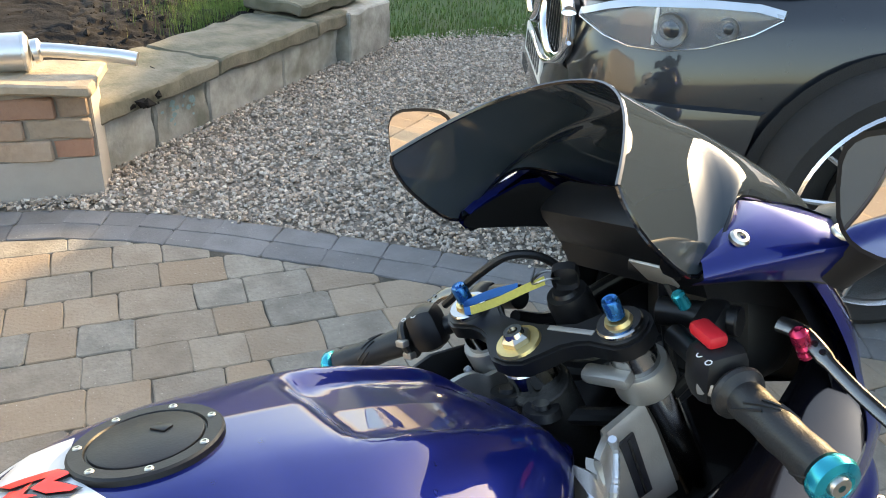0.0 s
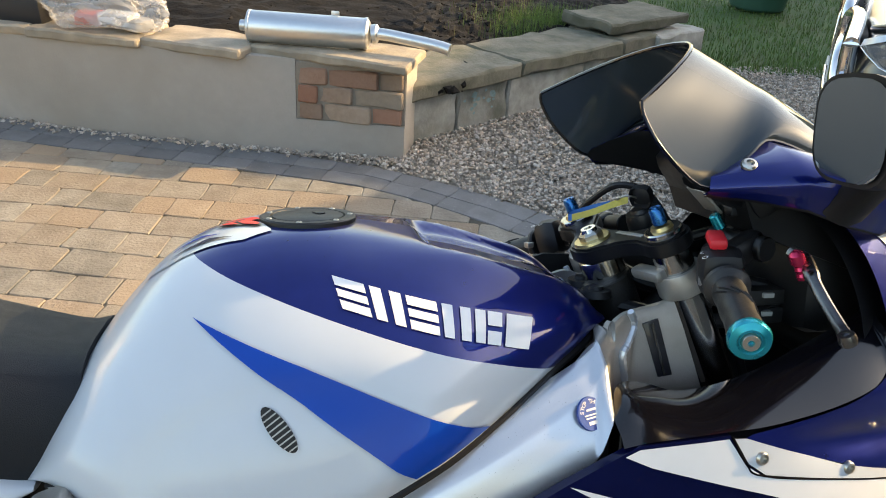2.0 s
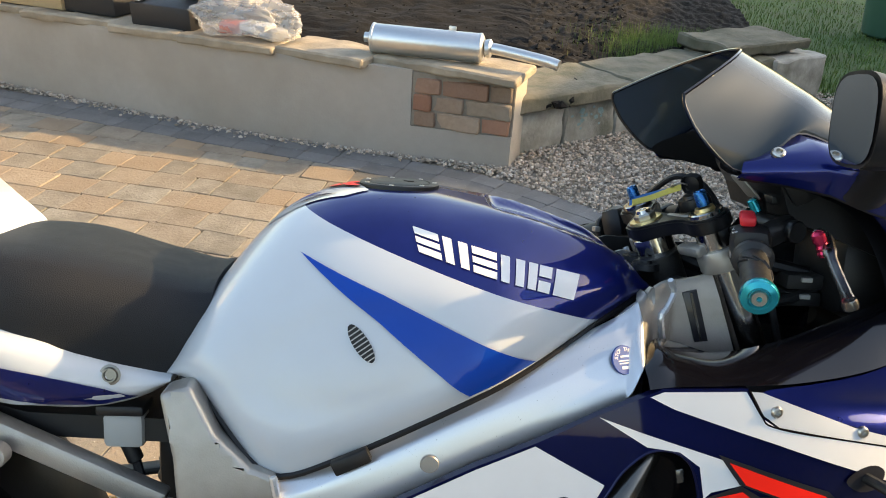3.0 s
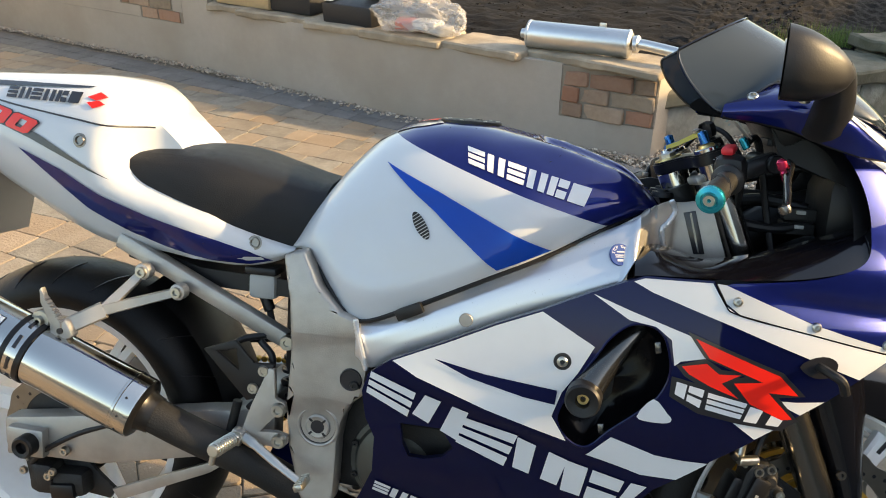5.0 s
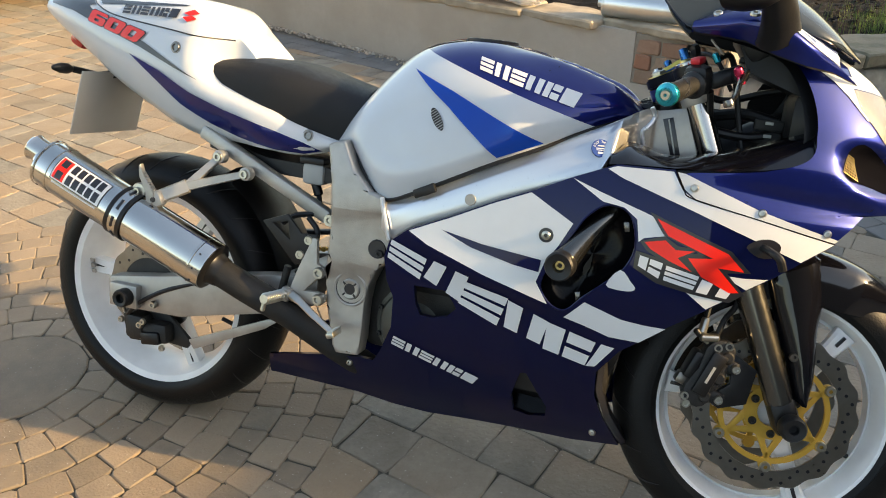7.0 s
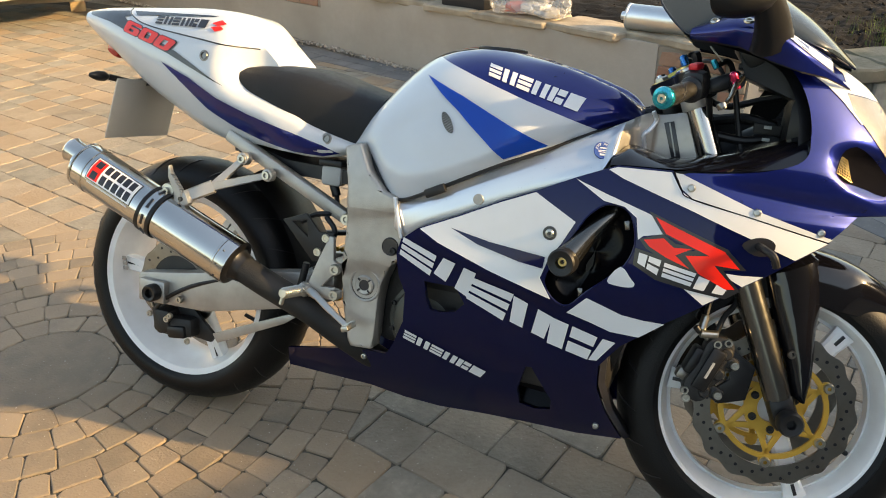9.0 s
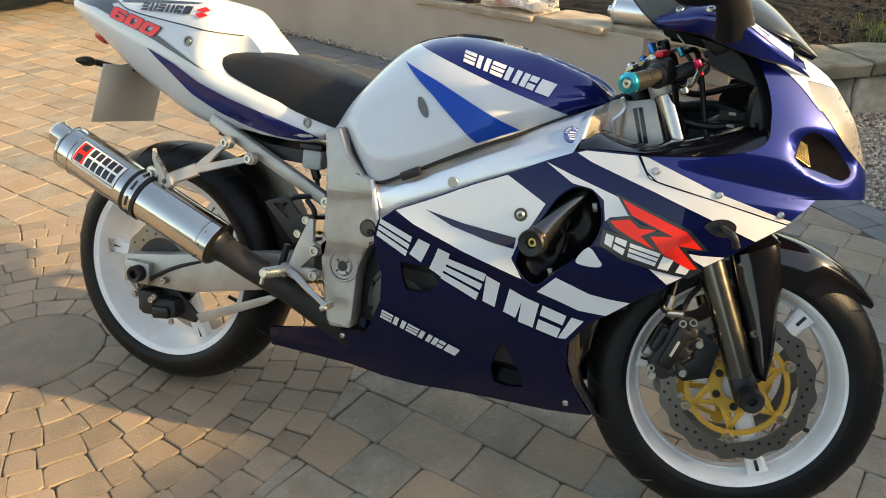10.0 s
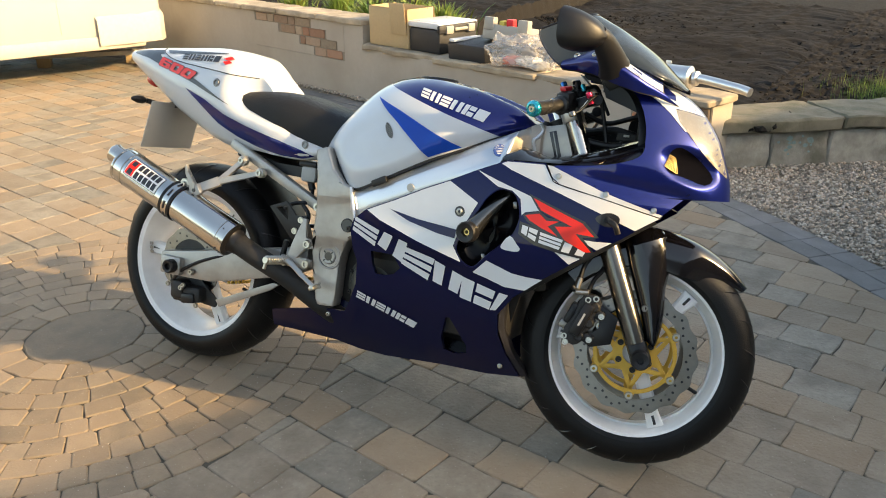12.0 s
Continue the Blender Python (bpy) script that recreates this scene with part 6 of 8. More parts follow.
AXLE = st(.037, 0, -.641) + Vector((-.011, 0, 0))
STEER = Matrix.Translation(AXLE) @ Matrix.Rotation(radians(-0.7), 4, F_WD) @ Matrix.Translation(-AXLE) @ TURN
front_wheel = wheel("front_wheel", tuple(AXLE), .296, .058, .060, .217, .053, STEER, -66, "black sports tyre on the front wheel", True)
for s in (-1, 1):
    d = part("brake_disc", wavy_disc(.152, .118, s * .062, .0025, 16, .0035), M_DISC, front_wheel, "scalloped steel brake disc")
    ca = part("disc_carrier", lathe([(.093, -.0035), (.103, -.0035), (.103, .0035), (.093, .0035), (.093, -.0035)], 48, Matrix.Translation((0, s * .062, 0))), M_GOLD, d, "gold anodised disc carrier")
    part("carrier_hub", lathe([(.030, -.0035), (.055, -.0035), (.055, .0035), (.030, .0035), (.030, -.0035)], 36, Matrix.Translation((0, s * .062, 0))), M_GOLD, ca)
    for k in range(6):
        a = radians(31 + 60 * k)
        for g in (-1, 1):
            e0, e1 = a - g * .40, a + g * .05
            p0, p1 = Vector((.050 * math.cos(e0), .050 * math.sin(e0))), Vector((.10 * math.cos(e1), .10 * math.sin(e1)))
            nn = Vector((-(p1 - p0).y, (p1 - p0).x)).normalized()
            o = [p0 + nn * .0065, p1 + nn * .0045, p1 - nn * .0045, p0 - nn * .0065]
            part("carrier_arm", prism([(q.x, q.y) for q in o], s * .062 - .003, s * .062 + .003, .001), M_GOLD, ca)
        part("carrier_lug", lathe([(0, -.004), (.012, -.004), (.0125, .004), (0, .004)], 16, Matrix.Translation((.106 * math.cos(a), s * .062, .106 * math.sin(a)))), M_GOLD, ca)
    if s < 0:
        for k in range(6):
            a = radians(31 + 60 * k)
            p = Vector((.109 * math.cos(a), -.063, .109 * math.sin(a)))
            part("disc_bobbin", lathe([(.004, .006), (.004, .009), (.0085, .009), (.0105, .006), (.0105, 0)], 18, along(p, p + Vector((0, -1, 0)))), M_ZINC, d)
            p = Vector((.043 * math.cos(a), -.066, .043 * math.sin(a)))
            part("disc_bolt", bolt(p, (0, -1, 0), .008, .006), M_ENGINE, d)
        for k in range(48):
            a, rr = 2 * math.pi * k / 48, (.126, .134, .142, .134)[k % 4]
            p = Vector((rr * math.cos(a), -.0647, rr * math.sin(a)))
            part("disc_hole", lathe([(0, .0006), (.0034, .0006)], 8, along(p, p + Vector((0, -1, 0)))), M_BLKDEC, d)


def fpart(name, bm, material, label="", parent=None):
    return part(name, bm, material, parent or bike, label, None if parent else STEER)


for s in (-1, 1):
    leg = fpart("fork_leg", rod(st(.037, s * .091, .042), st(.037, s * .091, -.42), .0215, 28), M_TUBE, "grey fork tube")
    fpart("fork_slider", rod(st(.037, s * .091, -.27), st(.037, s * .091, -.61), .0265, 28), M_FORK, "dark satin metal fork slider", leg)
    fpart("axle_clamp", box(st(.037, s * .091, -.635), (.05, .048, .075), .014, pose(0, 0, 0, 0, -24, 0)), M_SATIN, "", leg)
    fpart("axle_bobbin", lathe([(0, .012), (.008, .012), (.009, .024), (.020, .026), (.024, .02), (.024, 0)], 24, along(st(.037, s * .128, -.646), st(.037, s * 1, -.646))), M_PLASTIC, "black axle slider", leg)
    fpart("fork_cap", lathe([(0, .008), (.0115, .008), (.013, .004), (.0205, .002), (.0212, -.002), (.0205, -.006)], 28, along(st(.037, s * .091, .038), st(.037, s * .091, .2))), M_BRASS, "brass coloured fork cap", leg)
    fpart("fork_adjuster", lathe([(0, .020), (.003, .020), (.0035, .018), (.007, .019), (.0082, .017), (.0082, 0)], 12, along(st(.037, s * .091, .048), st(.037, s * .091, .2))), M_BLUEAN, "blue anodised adjuster", leg)
    fpart("clip_on_clamp", lathe([(.0215, -.014), (.027, -.014), (.028, -.012), (.028, .012), (.027, .014), (.0215, .014)], 24, along(st(.037, s * .091, -.022), st(.037, s * .091, .2))), M_CAST, "bare aluminium clip-on clamp", leg)
    fpart("lower_clamp", box(st(.037, s * .091, -.20), (.07, .07, .05), .012, pose(0, 0, 0, 0, -24, 0)), M_ENGINE, "", leg)

yoke_out = [(-.024, -.018), (-.024, .018), (.002, .045), (.012, .07), (.01, .098), (.025, .116), (.05, .116), (.064, .098), (.06, .07), (.036, .045), (.03, 0), (.036, -.045), (.06, -.07), (.064, -.098), (.05, -.116), (.025, -.116), (.01, -.098), (.012, -.07), (.002, -.045)]
bm = flat([sub(yoke_out, 2)], 0)
r = bmesh.ops.extrude_face_region(bm, geom=bm.faces[:])
top = {v for v in r["geom"] if isinstance(v, bmesh.types.BMVert)}
for v in bm.verts:
    v.co = st(v.co.x, v.co.z, .036 if v in top else .016)
bmesh.ops.recalc_face_normals(bm, faces=bm.faces)
bmesh.ops.bevel(bm, geom=[e for e in bm.edges if e.calc_face_angle(0) > .9], offset=.003, segments=2, affect="EDGES")
yoke = fpart("top_yoke", bm, M_SATIN, "black top yoke")
fpart("yoke_face", box(st(.024, -.045, .0365), (.006, .05, .0014), .0005, pose(0, 0, 0, 0, -24, 0)), M_CAST, "", yoke)
fpart("yoke_pinch", box(st(.012, -.075, -.004), (.018, .05, .014), .005, pose(0, 0, 0, 0, -24, 0)), M_CAST, "bare aluminium pinch of the yoke", yoke)
fpart("stem_nut", lathe([(0, .010), (.007, .010), (.008, .013), (.010, .013), (.0145, .009), (.0145, .003), (.0185, .002), (.019, 0)], 6, along(st(0, 0, .036), st(0, 0, .3))), M_ZINC, "steel stem nut", yoke)
fpart("stem_washer", lathe([(.012, .0035), (.0215, .003), (.0225, .0)], 28, along(st(0, 0, .036), st(0, 0, .3))), M_BRASS, "brass washer", yoke)
fpart("stem_cap", lathe([(.004, .011), (.005, .016), (.009, .016), (.0105, .011)], 20, along(st(0, 0, .036), st(0, 0, .3))), M_STEEL, "", yoke)
fpart("stem_collar", rod(st(0, 0, -.02), st(0, 0, .016), .026, 28), M_STEEL, "", yoke)
fpart("lower_yoke", box(st(.01, 0, -.20), (.08, .2, .04), .012, pose(0, 0, 0, 0, -24, 0)), M_ENGINE)
ign = fpart("ignition_lock", lathe([(0, .012), (.012, .012), (.014, .008), (.02, .008), (.022, 0), (.022, -.03)], 24, along(st(.066, -.018, .036), st(.066, -.018, .3))), M_SATIN, "ignition lock with key and lanyard")
fpart("key", box(st(.068, -.024, .062), (.005, .026, .026), .008, pose(0, 0, 0, 0, -24, 30)), M_PLASTIC, "black key head", ign)
fpart("key_ring", tube([st(.066, -.014, .060) + Vector((.016 * math.cos(a), .016 * math.sin(a) + .01, .003 * math.sin(2 * a))) for a in [2 * math.pi * k / 24 for k in range(25)]], .0012, 6), M_ZINC, "", ign)
lan = curve([st(.064, .000, .058), st(.052, .018, .056), st(.036, .042, .052), st(.024, .064, .050), st(.020, .078, .049), st(.030, .082, .049), st(.046, .060, .051), st(.056, .030, .054)], 5)
for nm, ml, a_, b_ in (("lanyard", M_YELLOW, 0, 18), ("lanyard", M_FOBBLUE, 17, len(lan))):
    q = lan[a_:b_]
    fpart(nm, loft([[p + Vector((0, 0, -.0042)), p + Vector((0, 0, .0042)), p + Vector((.0012, .0012, .0042)), p + Vector((.0012, .0012, -.0042))] for p in q]), ml, "blue and yellow lanyard strap", ign)
fpart("clutch_cable", tube(curve([st(.055, .155, .018), st(.080, .105, .046), st(.100, .065, .058), st(.118, .035, .034), st(.125, .02, -.03)], 8), .0045, 8), M_PLASTIC, "black cable loop")

for s in (-1, 1):
    root, end = st(.07, s * .115, .0), st(-.038, s * .277, -.008)
    d = (end - root).normalized()
    bar = fpart("handlebar", rod(root, end, .0110, 20), M_SATIN, "black clip-on handlebar")
    g0, g1 = root + d * .090, end - d * .004
    prof = [(.012, 0), (.022, .001), (.0235, .004), (.0225, .008), (.0175, .011)] + [(.0160 + .0005 * math.sin(k * 1.4), .013 + .0075 * k) for k in range(12)] + [(.0165, .101), (.012, .103)]
    grip = fpart("grip", lathe(prof, 24, along(g0, g1)), M_GRIP, "black ribbed rubber grip", bar)
    bm = None
    for k in range(9):
        a = k * .7
        mm = along(g0, g1)
        bm = tube([mm @ Vector((.0164 * math.cos(a + .25 * f), .02 + .008 * k + .006 * f, .0164 * math.sin(a + .25 * f))) for f in range(5)], .0011, 5, bm=bm)
    fpart("grip_rib", bm, M_GRIP, "", grip)
    fpart("bar_end", lathe([(.006, 0), (.014, .001), (.0185, .004), (.0195, .010), (.018, .014), (.012, .016), (.010, .014), (0, .014)], 28, along(end - d * .004, end + d)), M_TEAL, "teal anodised bar end", bar)
    fpart("bar_end_bolt", lathe([(.003, .011), (.003, .017), (.0075, .017), (.009, .013)], 16, along(end - d * .003, end + d)), M_ZINC, "", bar)
    sw = fpart("switch_pod", box(root + d * .068 + N_UP * .006, (.045, .040, .052), .014, d.to_track_quat("Y", "Z").to_matrix().to_4x4()), M_PLASTIC, "black switch pod", bar)
    if s < 0:
        fpart("kill_switch", box(root + d * .066 + N_UP * .037 + F_WD * .008, (.018, .032, .012), .004, d.to_track_quat("Y", "Z").to_matrix().to_4x4()), M_REDPL, "red kill switch", sw)
        fpart("start_button", box(root + d * .068 - F_WD * .022 + N_UP * .006, (.004, .016, .012), .002), M_CAST, "", sw)
    else:
        for dz in (-.008, .01):
            fpart("toggle", box(root + d * .083 - F_WD * .024 + N_UP * dz, (.010, .014, .008), .002), M_CAST, "", sw)
    for k in range(2):
        bm = lathe([(.002, 0), (.0032, 0)], 10, along(root + d * (.066 + .012 * k) + N_UP * .0325 - F_WD * .012, root + d * (.076 + .012 * k) + N_UP * .5))
        fpart("mark", bm, M_DECAL_LIFT, "", sw)
    lv = [st(.104, s * .195, -.008), st(.098, s * .216, -.012), st(.080, s * .240, -.024), st(.066, s * .262, -.037), st(.052, s * .285, -.046), st(.040, s * .303, -.050)]
    lever = fpart("brake_lever" if s < 0 else "clutch_lever", tube(curve(lv, 5), [.0075] * 10 + [.006] * 12 + [.0065] * 4, 10, flatten=.62), M_LEVER, "machined aluminium lever")
    fpart("lever_ball", lathe([(.004, -.0055), (.0075, -.005), (.0085, 0), (.0075, .0055), (.004, .0055), (.004, -.0055)], 18, along(lv[-1] - N_UP * 0, lv[-1] + N_UP)), M_LEVER, "", lever)
    for k in range(3):
        fpart("lever_hole", lathe([(0, 0.0065), (.003, .0066)], 10, along(Vector(lv[1]).lerp(lv[2], .2 + .3 * k), Vector(lv[1]).lerp(lv[2], .2 + .3 * k) + N_UP)), M_BLKDEC, "", lever)
    if s < 0:
        fpart("lever_adjuster", lathe([(0, -.016), (.0055, -.016), (.0065, -.012), (.005, -.009), (.0065, -.005), (.005, -.002), (.0075, .002), (.0075, .011), (.005, .014), (.003, .015), (0, .013)], 14, along(st(.088, s * .218, -.012), st(.092, s * .212, 1))), M_PINK, "red anodised adjuster", lever)
    mcyl = fpart("master_cylinder" if s < 0 else "lever_perch", rod(st(.10, s * .085, -.002), st(.105, s * .16, -.012), .014, 16), M_SATIN, "black master cylinder" if s < 0 else "")
    fpart("perch", box(st(.085, s * .14, -.006), (.06, .026, .028), .007, pose(0, 0, 0, 0, -24, 0)), M_SATIN, "", mcyl)
    if s < 0:
        fpart("banjo", rod(st(.082, -.128, .022), st(.080, -.126, .040), .006), M_TEAL, "teal banjo fitting", mcyl)
        fpart("hose", tube(curve([st(.084, -.122, .030), st(.115, -.09, .02), st(.10, -.07, -.1), st(.07, -.085, -.25)], 8), .0055, 8), M_PLASTIC, "", mcyl)
    fpart("wiring", tube(curve([root + d * .03 - N_UP * .02, st(.05, s * .08, -.09), st(.06, s * .05, -.16)], 6), .006, 8), M_PLASTIC)

# front mudguard
guard_drop = table([(36, .006), (40, .010), (48, .040), (58, .072), (75, .090), (138, .085)])


def arc(a0, a1, n, rc, hw, drop, c=AXLE):
    rings = []
    for i in range(n + 1):
        f = i / n
        a = radians(a0 + (a1 - a0) * f)
        k = min(1.0, .25 + 2.6 * f) if f < .35 else 1.0
        w, dr = hw * k, guard_drop(math.degrees(a))
        sec = [(-w * .97, -dr), (-w, -dr * .6), (-w * .95, -dr * .25), (-w * .80, -dr * .06), (-w * .45, 0.005), (0, .009), (w * .45, .005), (w * .80, -dr * .06), (w * .95, -dr * .25), (w, -dr * .6), (w * .97, -dr)]
        rings.append([(c.x + (rc + v) * math.cos(a), y, c.z + (rc + v) * math.sin(a)) for y, v in sec])
    return loft(rings, False, False)


guard = fpart("front_mudguard", arc(39, 138, 34, .311, .082, .072), M_BLACK, "glossy black front mudguard")
for s in (-1, 1):
    rows = []
    for n, f0, f1 in ((-.352, .076, .172), (-.375, .074, .186), (-.40, .073, .189), (-.43, .070, .179), (-.465, .070, .161), (-.50, .069, .142), (-.55, .067, .124), (-.588, .063, .109), (-.612, .061, .094), (-.626, .070, .082)):
        row = []
        for u, o in ((0, -.018), (.03, -.006), (.10, .002), (.22, .009), (.36, .0135), (.5, .015), (.64, .0135), (.78, .009), (.90, .001), (.97, -.008), (1, -.020)):
            f = f0 + (f1 - f0) * u
            row.append(st(f, s * (.097 - 1.3 * max(0, f - .037) ** 2 + o - (.02 if n > -.36 else 0)), n))
        rows.append(row)
    bm = loft(rows, False, False)
    fpart("guard_side", bm, M_BLACK, "glossy black mudguard side", guard)
for p in (st(.080, -.101, -.531), st(.082, -.098, -.590)):
    fpart("guard_bolt", bolt(p, (0, -1, 0), .009, .005), M_DISC, "", guard)
for s in (-1, 1):
    cp = AXLE + Vector((-.139, s * .094, .066))
    ct = math.radians(-21)

    def cq(u, v, w):
        """A point of the caliper: ahead, outwards, along it."""
        return cp + Vector((u * math.cos(ct) - w * math.sin(ct), s * v, u * math.sin(ct) + w * math.cos(ct)))

    turn_c = pose(0, 0, 0, 0, -math.degrees(ct), 0)
    CO = [(-.018, -.064), (.010, -.068), (.024, -.050), (.020, -.030), (.028, -.012), (.028, .012), (.020, .030), (.024, .050), (.010, .068), (-.018, .064), (-.030, .040), (-.024, .0), (-.030, -.040)]
    CO = [(cq(u, 0, w).x, cq(u, 0, w).z) for u, w in CO]
    fc = fpart("front_caliper", prism(sub(CO, 2), cp.y - .020, cp.y + .020, .006), M_ENGINE, "black six-pot brake caliper")
    fpart("caliper_bridge", box(cq(-.002, .024, 0), (.030, .012, .088), .005, turn_c), M_SATIN, "raised black caliper face", fc)
    fpart("caliper_back", box(cq(-.032, -.004, 0), (.020, .044, .056), .006, turn_c), M_SATIN, "", fc)
    for w in (-.042, 0, .042):
        fpart("piston_boss", lathe([(0, .006), (.009, .006), (.0115, .003), (.0135, -.002)], 18, along(cq(.012 if w else .018, .018, w), cq(.012 if w else .018, 1, w))), M_ENGINE, "", fc)
    fpart("caliper_bar", box(cq(-.002, .0303, .0), (.005, .0006, .034), 0, turn_c), M_PLATE, "pale printed bar", fc)
    for u, w in ((.036, .030), (.038, -.036), (.004, .062), (-.012, .050), (-.020, -.058), (-.010, -.070)):
        fpart("caliper_bolt", lathe([(0, .004), (.004, .004), (.0048, .009), (.0075, .009), (.0085, 0)], 14, along(cq(u, .014, w), cq(u, 1, w))), M_ZINC, "", fc)
    fpart("caliper_lug", box(cq(.032, .004, .030), (.026, .018, .026), .006, turn_c), M_ENGINE, "", fc)
    fpart("caliper_lug", box(cq(.034, .004, -.036), (.030, .018, .026), .006, turn_c), M_ENGINE, "", fc)
    fpart("caliper_arm", prism([(cq(u, 0, w).x, cq(u, 0, w).z) for u, w in ((.02, .055), (.075, .045), (.09, -.02), (.05, -.052), (.02, -.048), (.045, 0))], cp.y - .006, cp.y + .006, .002), M_SATIN, "", fc)
    fpart("bleed_nipple", rod(cq(-.030, .012, .048), cq(-.054, .014, .056), .004), M_ZINC, "", fc)
    fpart("bleed_cap", rod(cq(-.050, .014, .054), cq(-.064, .015, .060), .006), M_PLASTIC, "", fc)
    ban = fpart("banjo_bolt", rod(cq(-.020, .014, .066), cq(-.050, .018, .052), .008), M_ZINC, "silver hose fitting", fc)
    fpart("hose_collar", rod(cq(-.050, .012, .060), cq(-.056, .008, .088), .008), M_ZINC, "", ban)
    fpart("brake_line", tube(curve([cq(-.056, .008, .086), cq(-.062, 0, .12), cq(-.062, -.01, .17), st(-.01, s * .06, -.30), st(.02, s * .055, -.2)], 6), .0055, 8), M_PLASTIC, "", fc)
    fpart("brake_line", tube(curve([cq(-.022, .006, .066), cq(-.024, .002, .10), cq(-.022, -.01, .15), st(.01, s * .055, -.30)], 6), .0055, 8), M_PLASTIC, "", fc)
    fpart("pad_plate", box(cq(-.034, -.004, -.034), (.026, .024, .022), .004, turn_c), M_DISC, "", fc)

# mirrors
def mirror(s):
    c = Vector((1.214, s * .290, 1.064))
    rings = []
    for i in range(11):
        f = i / 10
        k = math.cos(f * math.pi / 2) ** .55 if f < 1 else .05
        x = c.x - .040 + .085 * f
        ring_ = []
        for j in range(24):
            a = 2 * math.pi * j / 24
            ca, sa = math.cos(a), math.sin(a)
            y = .061 * k * math.copysign(abs(ca) ** .6, ca)
            z = .046 * k * math.copysign(abs(sa) ** .6, sa)
            ring_.append((x - .10 * (y / .068) * .12 * s, c.y + y, c.z + z - .012 * f))
        rings.append(ring_)
    ob = part("mirror", loft(rings), M_PLASTIC, bike, "black rear-view mirror on a stalk", smooth=60)
    face = [(px - .0015, py, pz) for px, py, pz in [(p[0], c.y + (p[1] - c.y) * .93, c.z + (p[2] - c.z) * .92) for p in rings[0]]]
    b = bmesh.new()
    b.faces.new([b.verts.new(p) for p in face])
    part("mirror_glass", b, M_MIRROR, ob, "silvered mirror glass")
    part("stalk", tube(curve([(1.262, s * .186, .996), (1.260, s * .212, 1.012), (1.254, s * .240, 1.030), (1.246, s * .268, 1.046), (1.238, s * .285, 1.056)], 6), [.040 - .018 * (k / 24) ** .7 for k in range(25)], 18, flatten=.72), M_PLASTIC, ob, "black rubber mirror stalk")
    part("mirror_bolt", bolt((1.222, s * .214, 1.020), (0, s * .5, .85), .009, .004), M_ZINC, ob)


mirror(-1)
mirror(1)
cr = Vector((.978, -.234, .5745))
crd = cr + Vector((-.06, -.55, -.03))
crash = part("crash_bobbin", lathe([(.0, .014), (.0095, .016), (.011, .030), (.0235, .033), (.0265, .029), (.0265, .006), (.024, 0)], 32, along(cr, crd)), M_PLASTIC, bike, "round black crash bobbin")
part("bobbin_bolt", lathe([(0, .010), (.004, .010), (.0045, .0175), (.0085, .0175), (.0095, .0)], 16, along(cr + Vector((-.001, -.004, 0)), crd)), M_BRASS, crash)
part("bobbin_mount", tube(curve([(1.050, -.185, .672), (1.022, -.205, .640), (.996, -.222, .604), (.978, -.236, .576)], 5), [.013 + .011 * (k / 15) for k in range(16)], 18), M_FORK, crash, "dark metal strut of the bobbin")


# ---- things on and round the walls ----
M_CARPAINT = mat("dark_car_paint", (0.012, 0.015, 0.020), 0.30, 0.3, 1.0, 0.08, 40)
M_CHROME = mat("chrome", (0.80, 0.80, 0.80), 0.06, 1.0, vary=0.02)
M_LAMPIN = mat("lamp_inside", (0.05, 0.048, 0.046), 0.16, 0.8, 0.6, 0.35, 7)
M_CARGLASS = mat("dark_glass", (0.02, 0.025, 0.03), 0.03, 0, 0.8)
M_CARTYRE = mat("car_tyre", (0.022, 0.021, 0.02), 0.8, 0, 0, 0.3, 60, 0.4, 200)
M_ALLOY = mat("alloy_wheel", (0.62, 0.62, 0.62), 0.25, 0.9, 0.3, 0.05)
M_LAMPGLASS = mat("car_lamp_glass", (0.55, 0.60, 0.66), 0.03, 0, 0, 0.02, 10, alpha=0.22, ior=1.6)
M_SKY_STRIP = mat("lamp_strip", (0.46, 0.54, 0.65), 0.12, 0, 0.5, 0.05, 20)
M_PLATEW = mat("white_plate", (0.75, 0.75, 0.72), 0.4)
M_VAN = mat("van_paint", (0.44, 0.43, 0.39), 0.35, 0, 0.7, 0.03, 12, 0, 200, (0.48, 0.44, 0.37), 0.3, 2)
M_VANTRIM = mat("van_trim", (0.46, 0.43, 0.37), 0.6, 0, 0, 0.12, 30)
M_CARD = mat("cardboard", (0.50, 0.36, 0.20), 0.85, 0, 0, 0.1, 60, 0.2, 150)
M_CASE = mat("case_black", (0.022, 0.022, 0.024), 0.5, 0, 0, 0.2, 60, 0.3, 400)
M_CASELID = mat("case_lid", (0.62, 0.65, 0.68), 0.4, 0, 0.2, 0.06, 30)
M_CASEGREY = mat("case_grey", (0.36, 0.34, 0.30), 0.5, 0, 0, 0.1, 40)
M_BAG = mat("thin_plastic", (0.62, 0.60, 0.57), 0.16, 0, 0.3, 0.08, 20, 0.2, 30, alpha=0.38)
M_BAGRED = mat("red_wrapper", (0.5, 0.10, 0.06), 0.4)
M_LEAF = mat("leaf", (0.10, 0.20, 0.035), 0.55, 0, 0, 0.2, 30, per=0.35, island=True, tint2=(0.24, 0.26, 0.06))
M_BIN = mat("green_plastic", (0.03, 0.09, 0.055), 0.5, 0, 0, 0.15, 20, 0.2, 200)

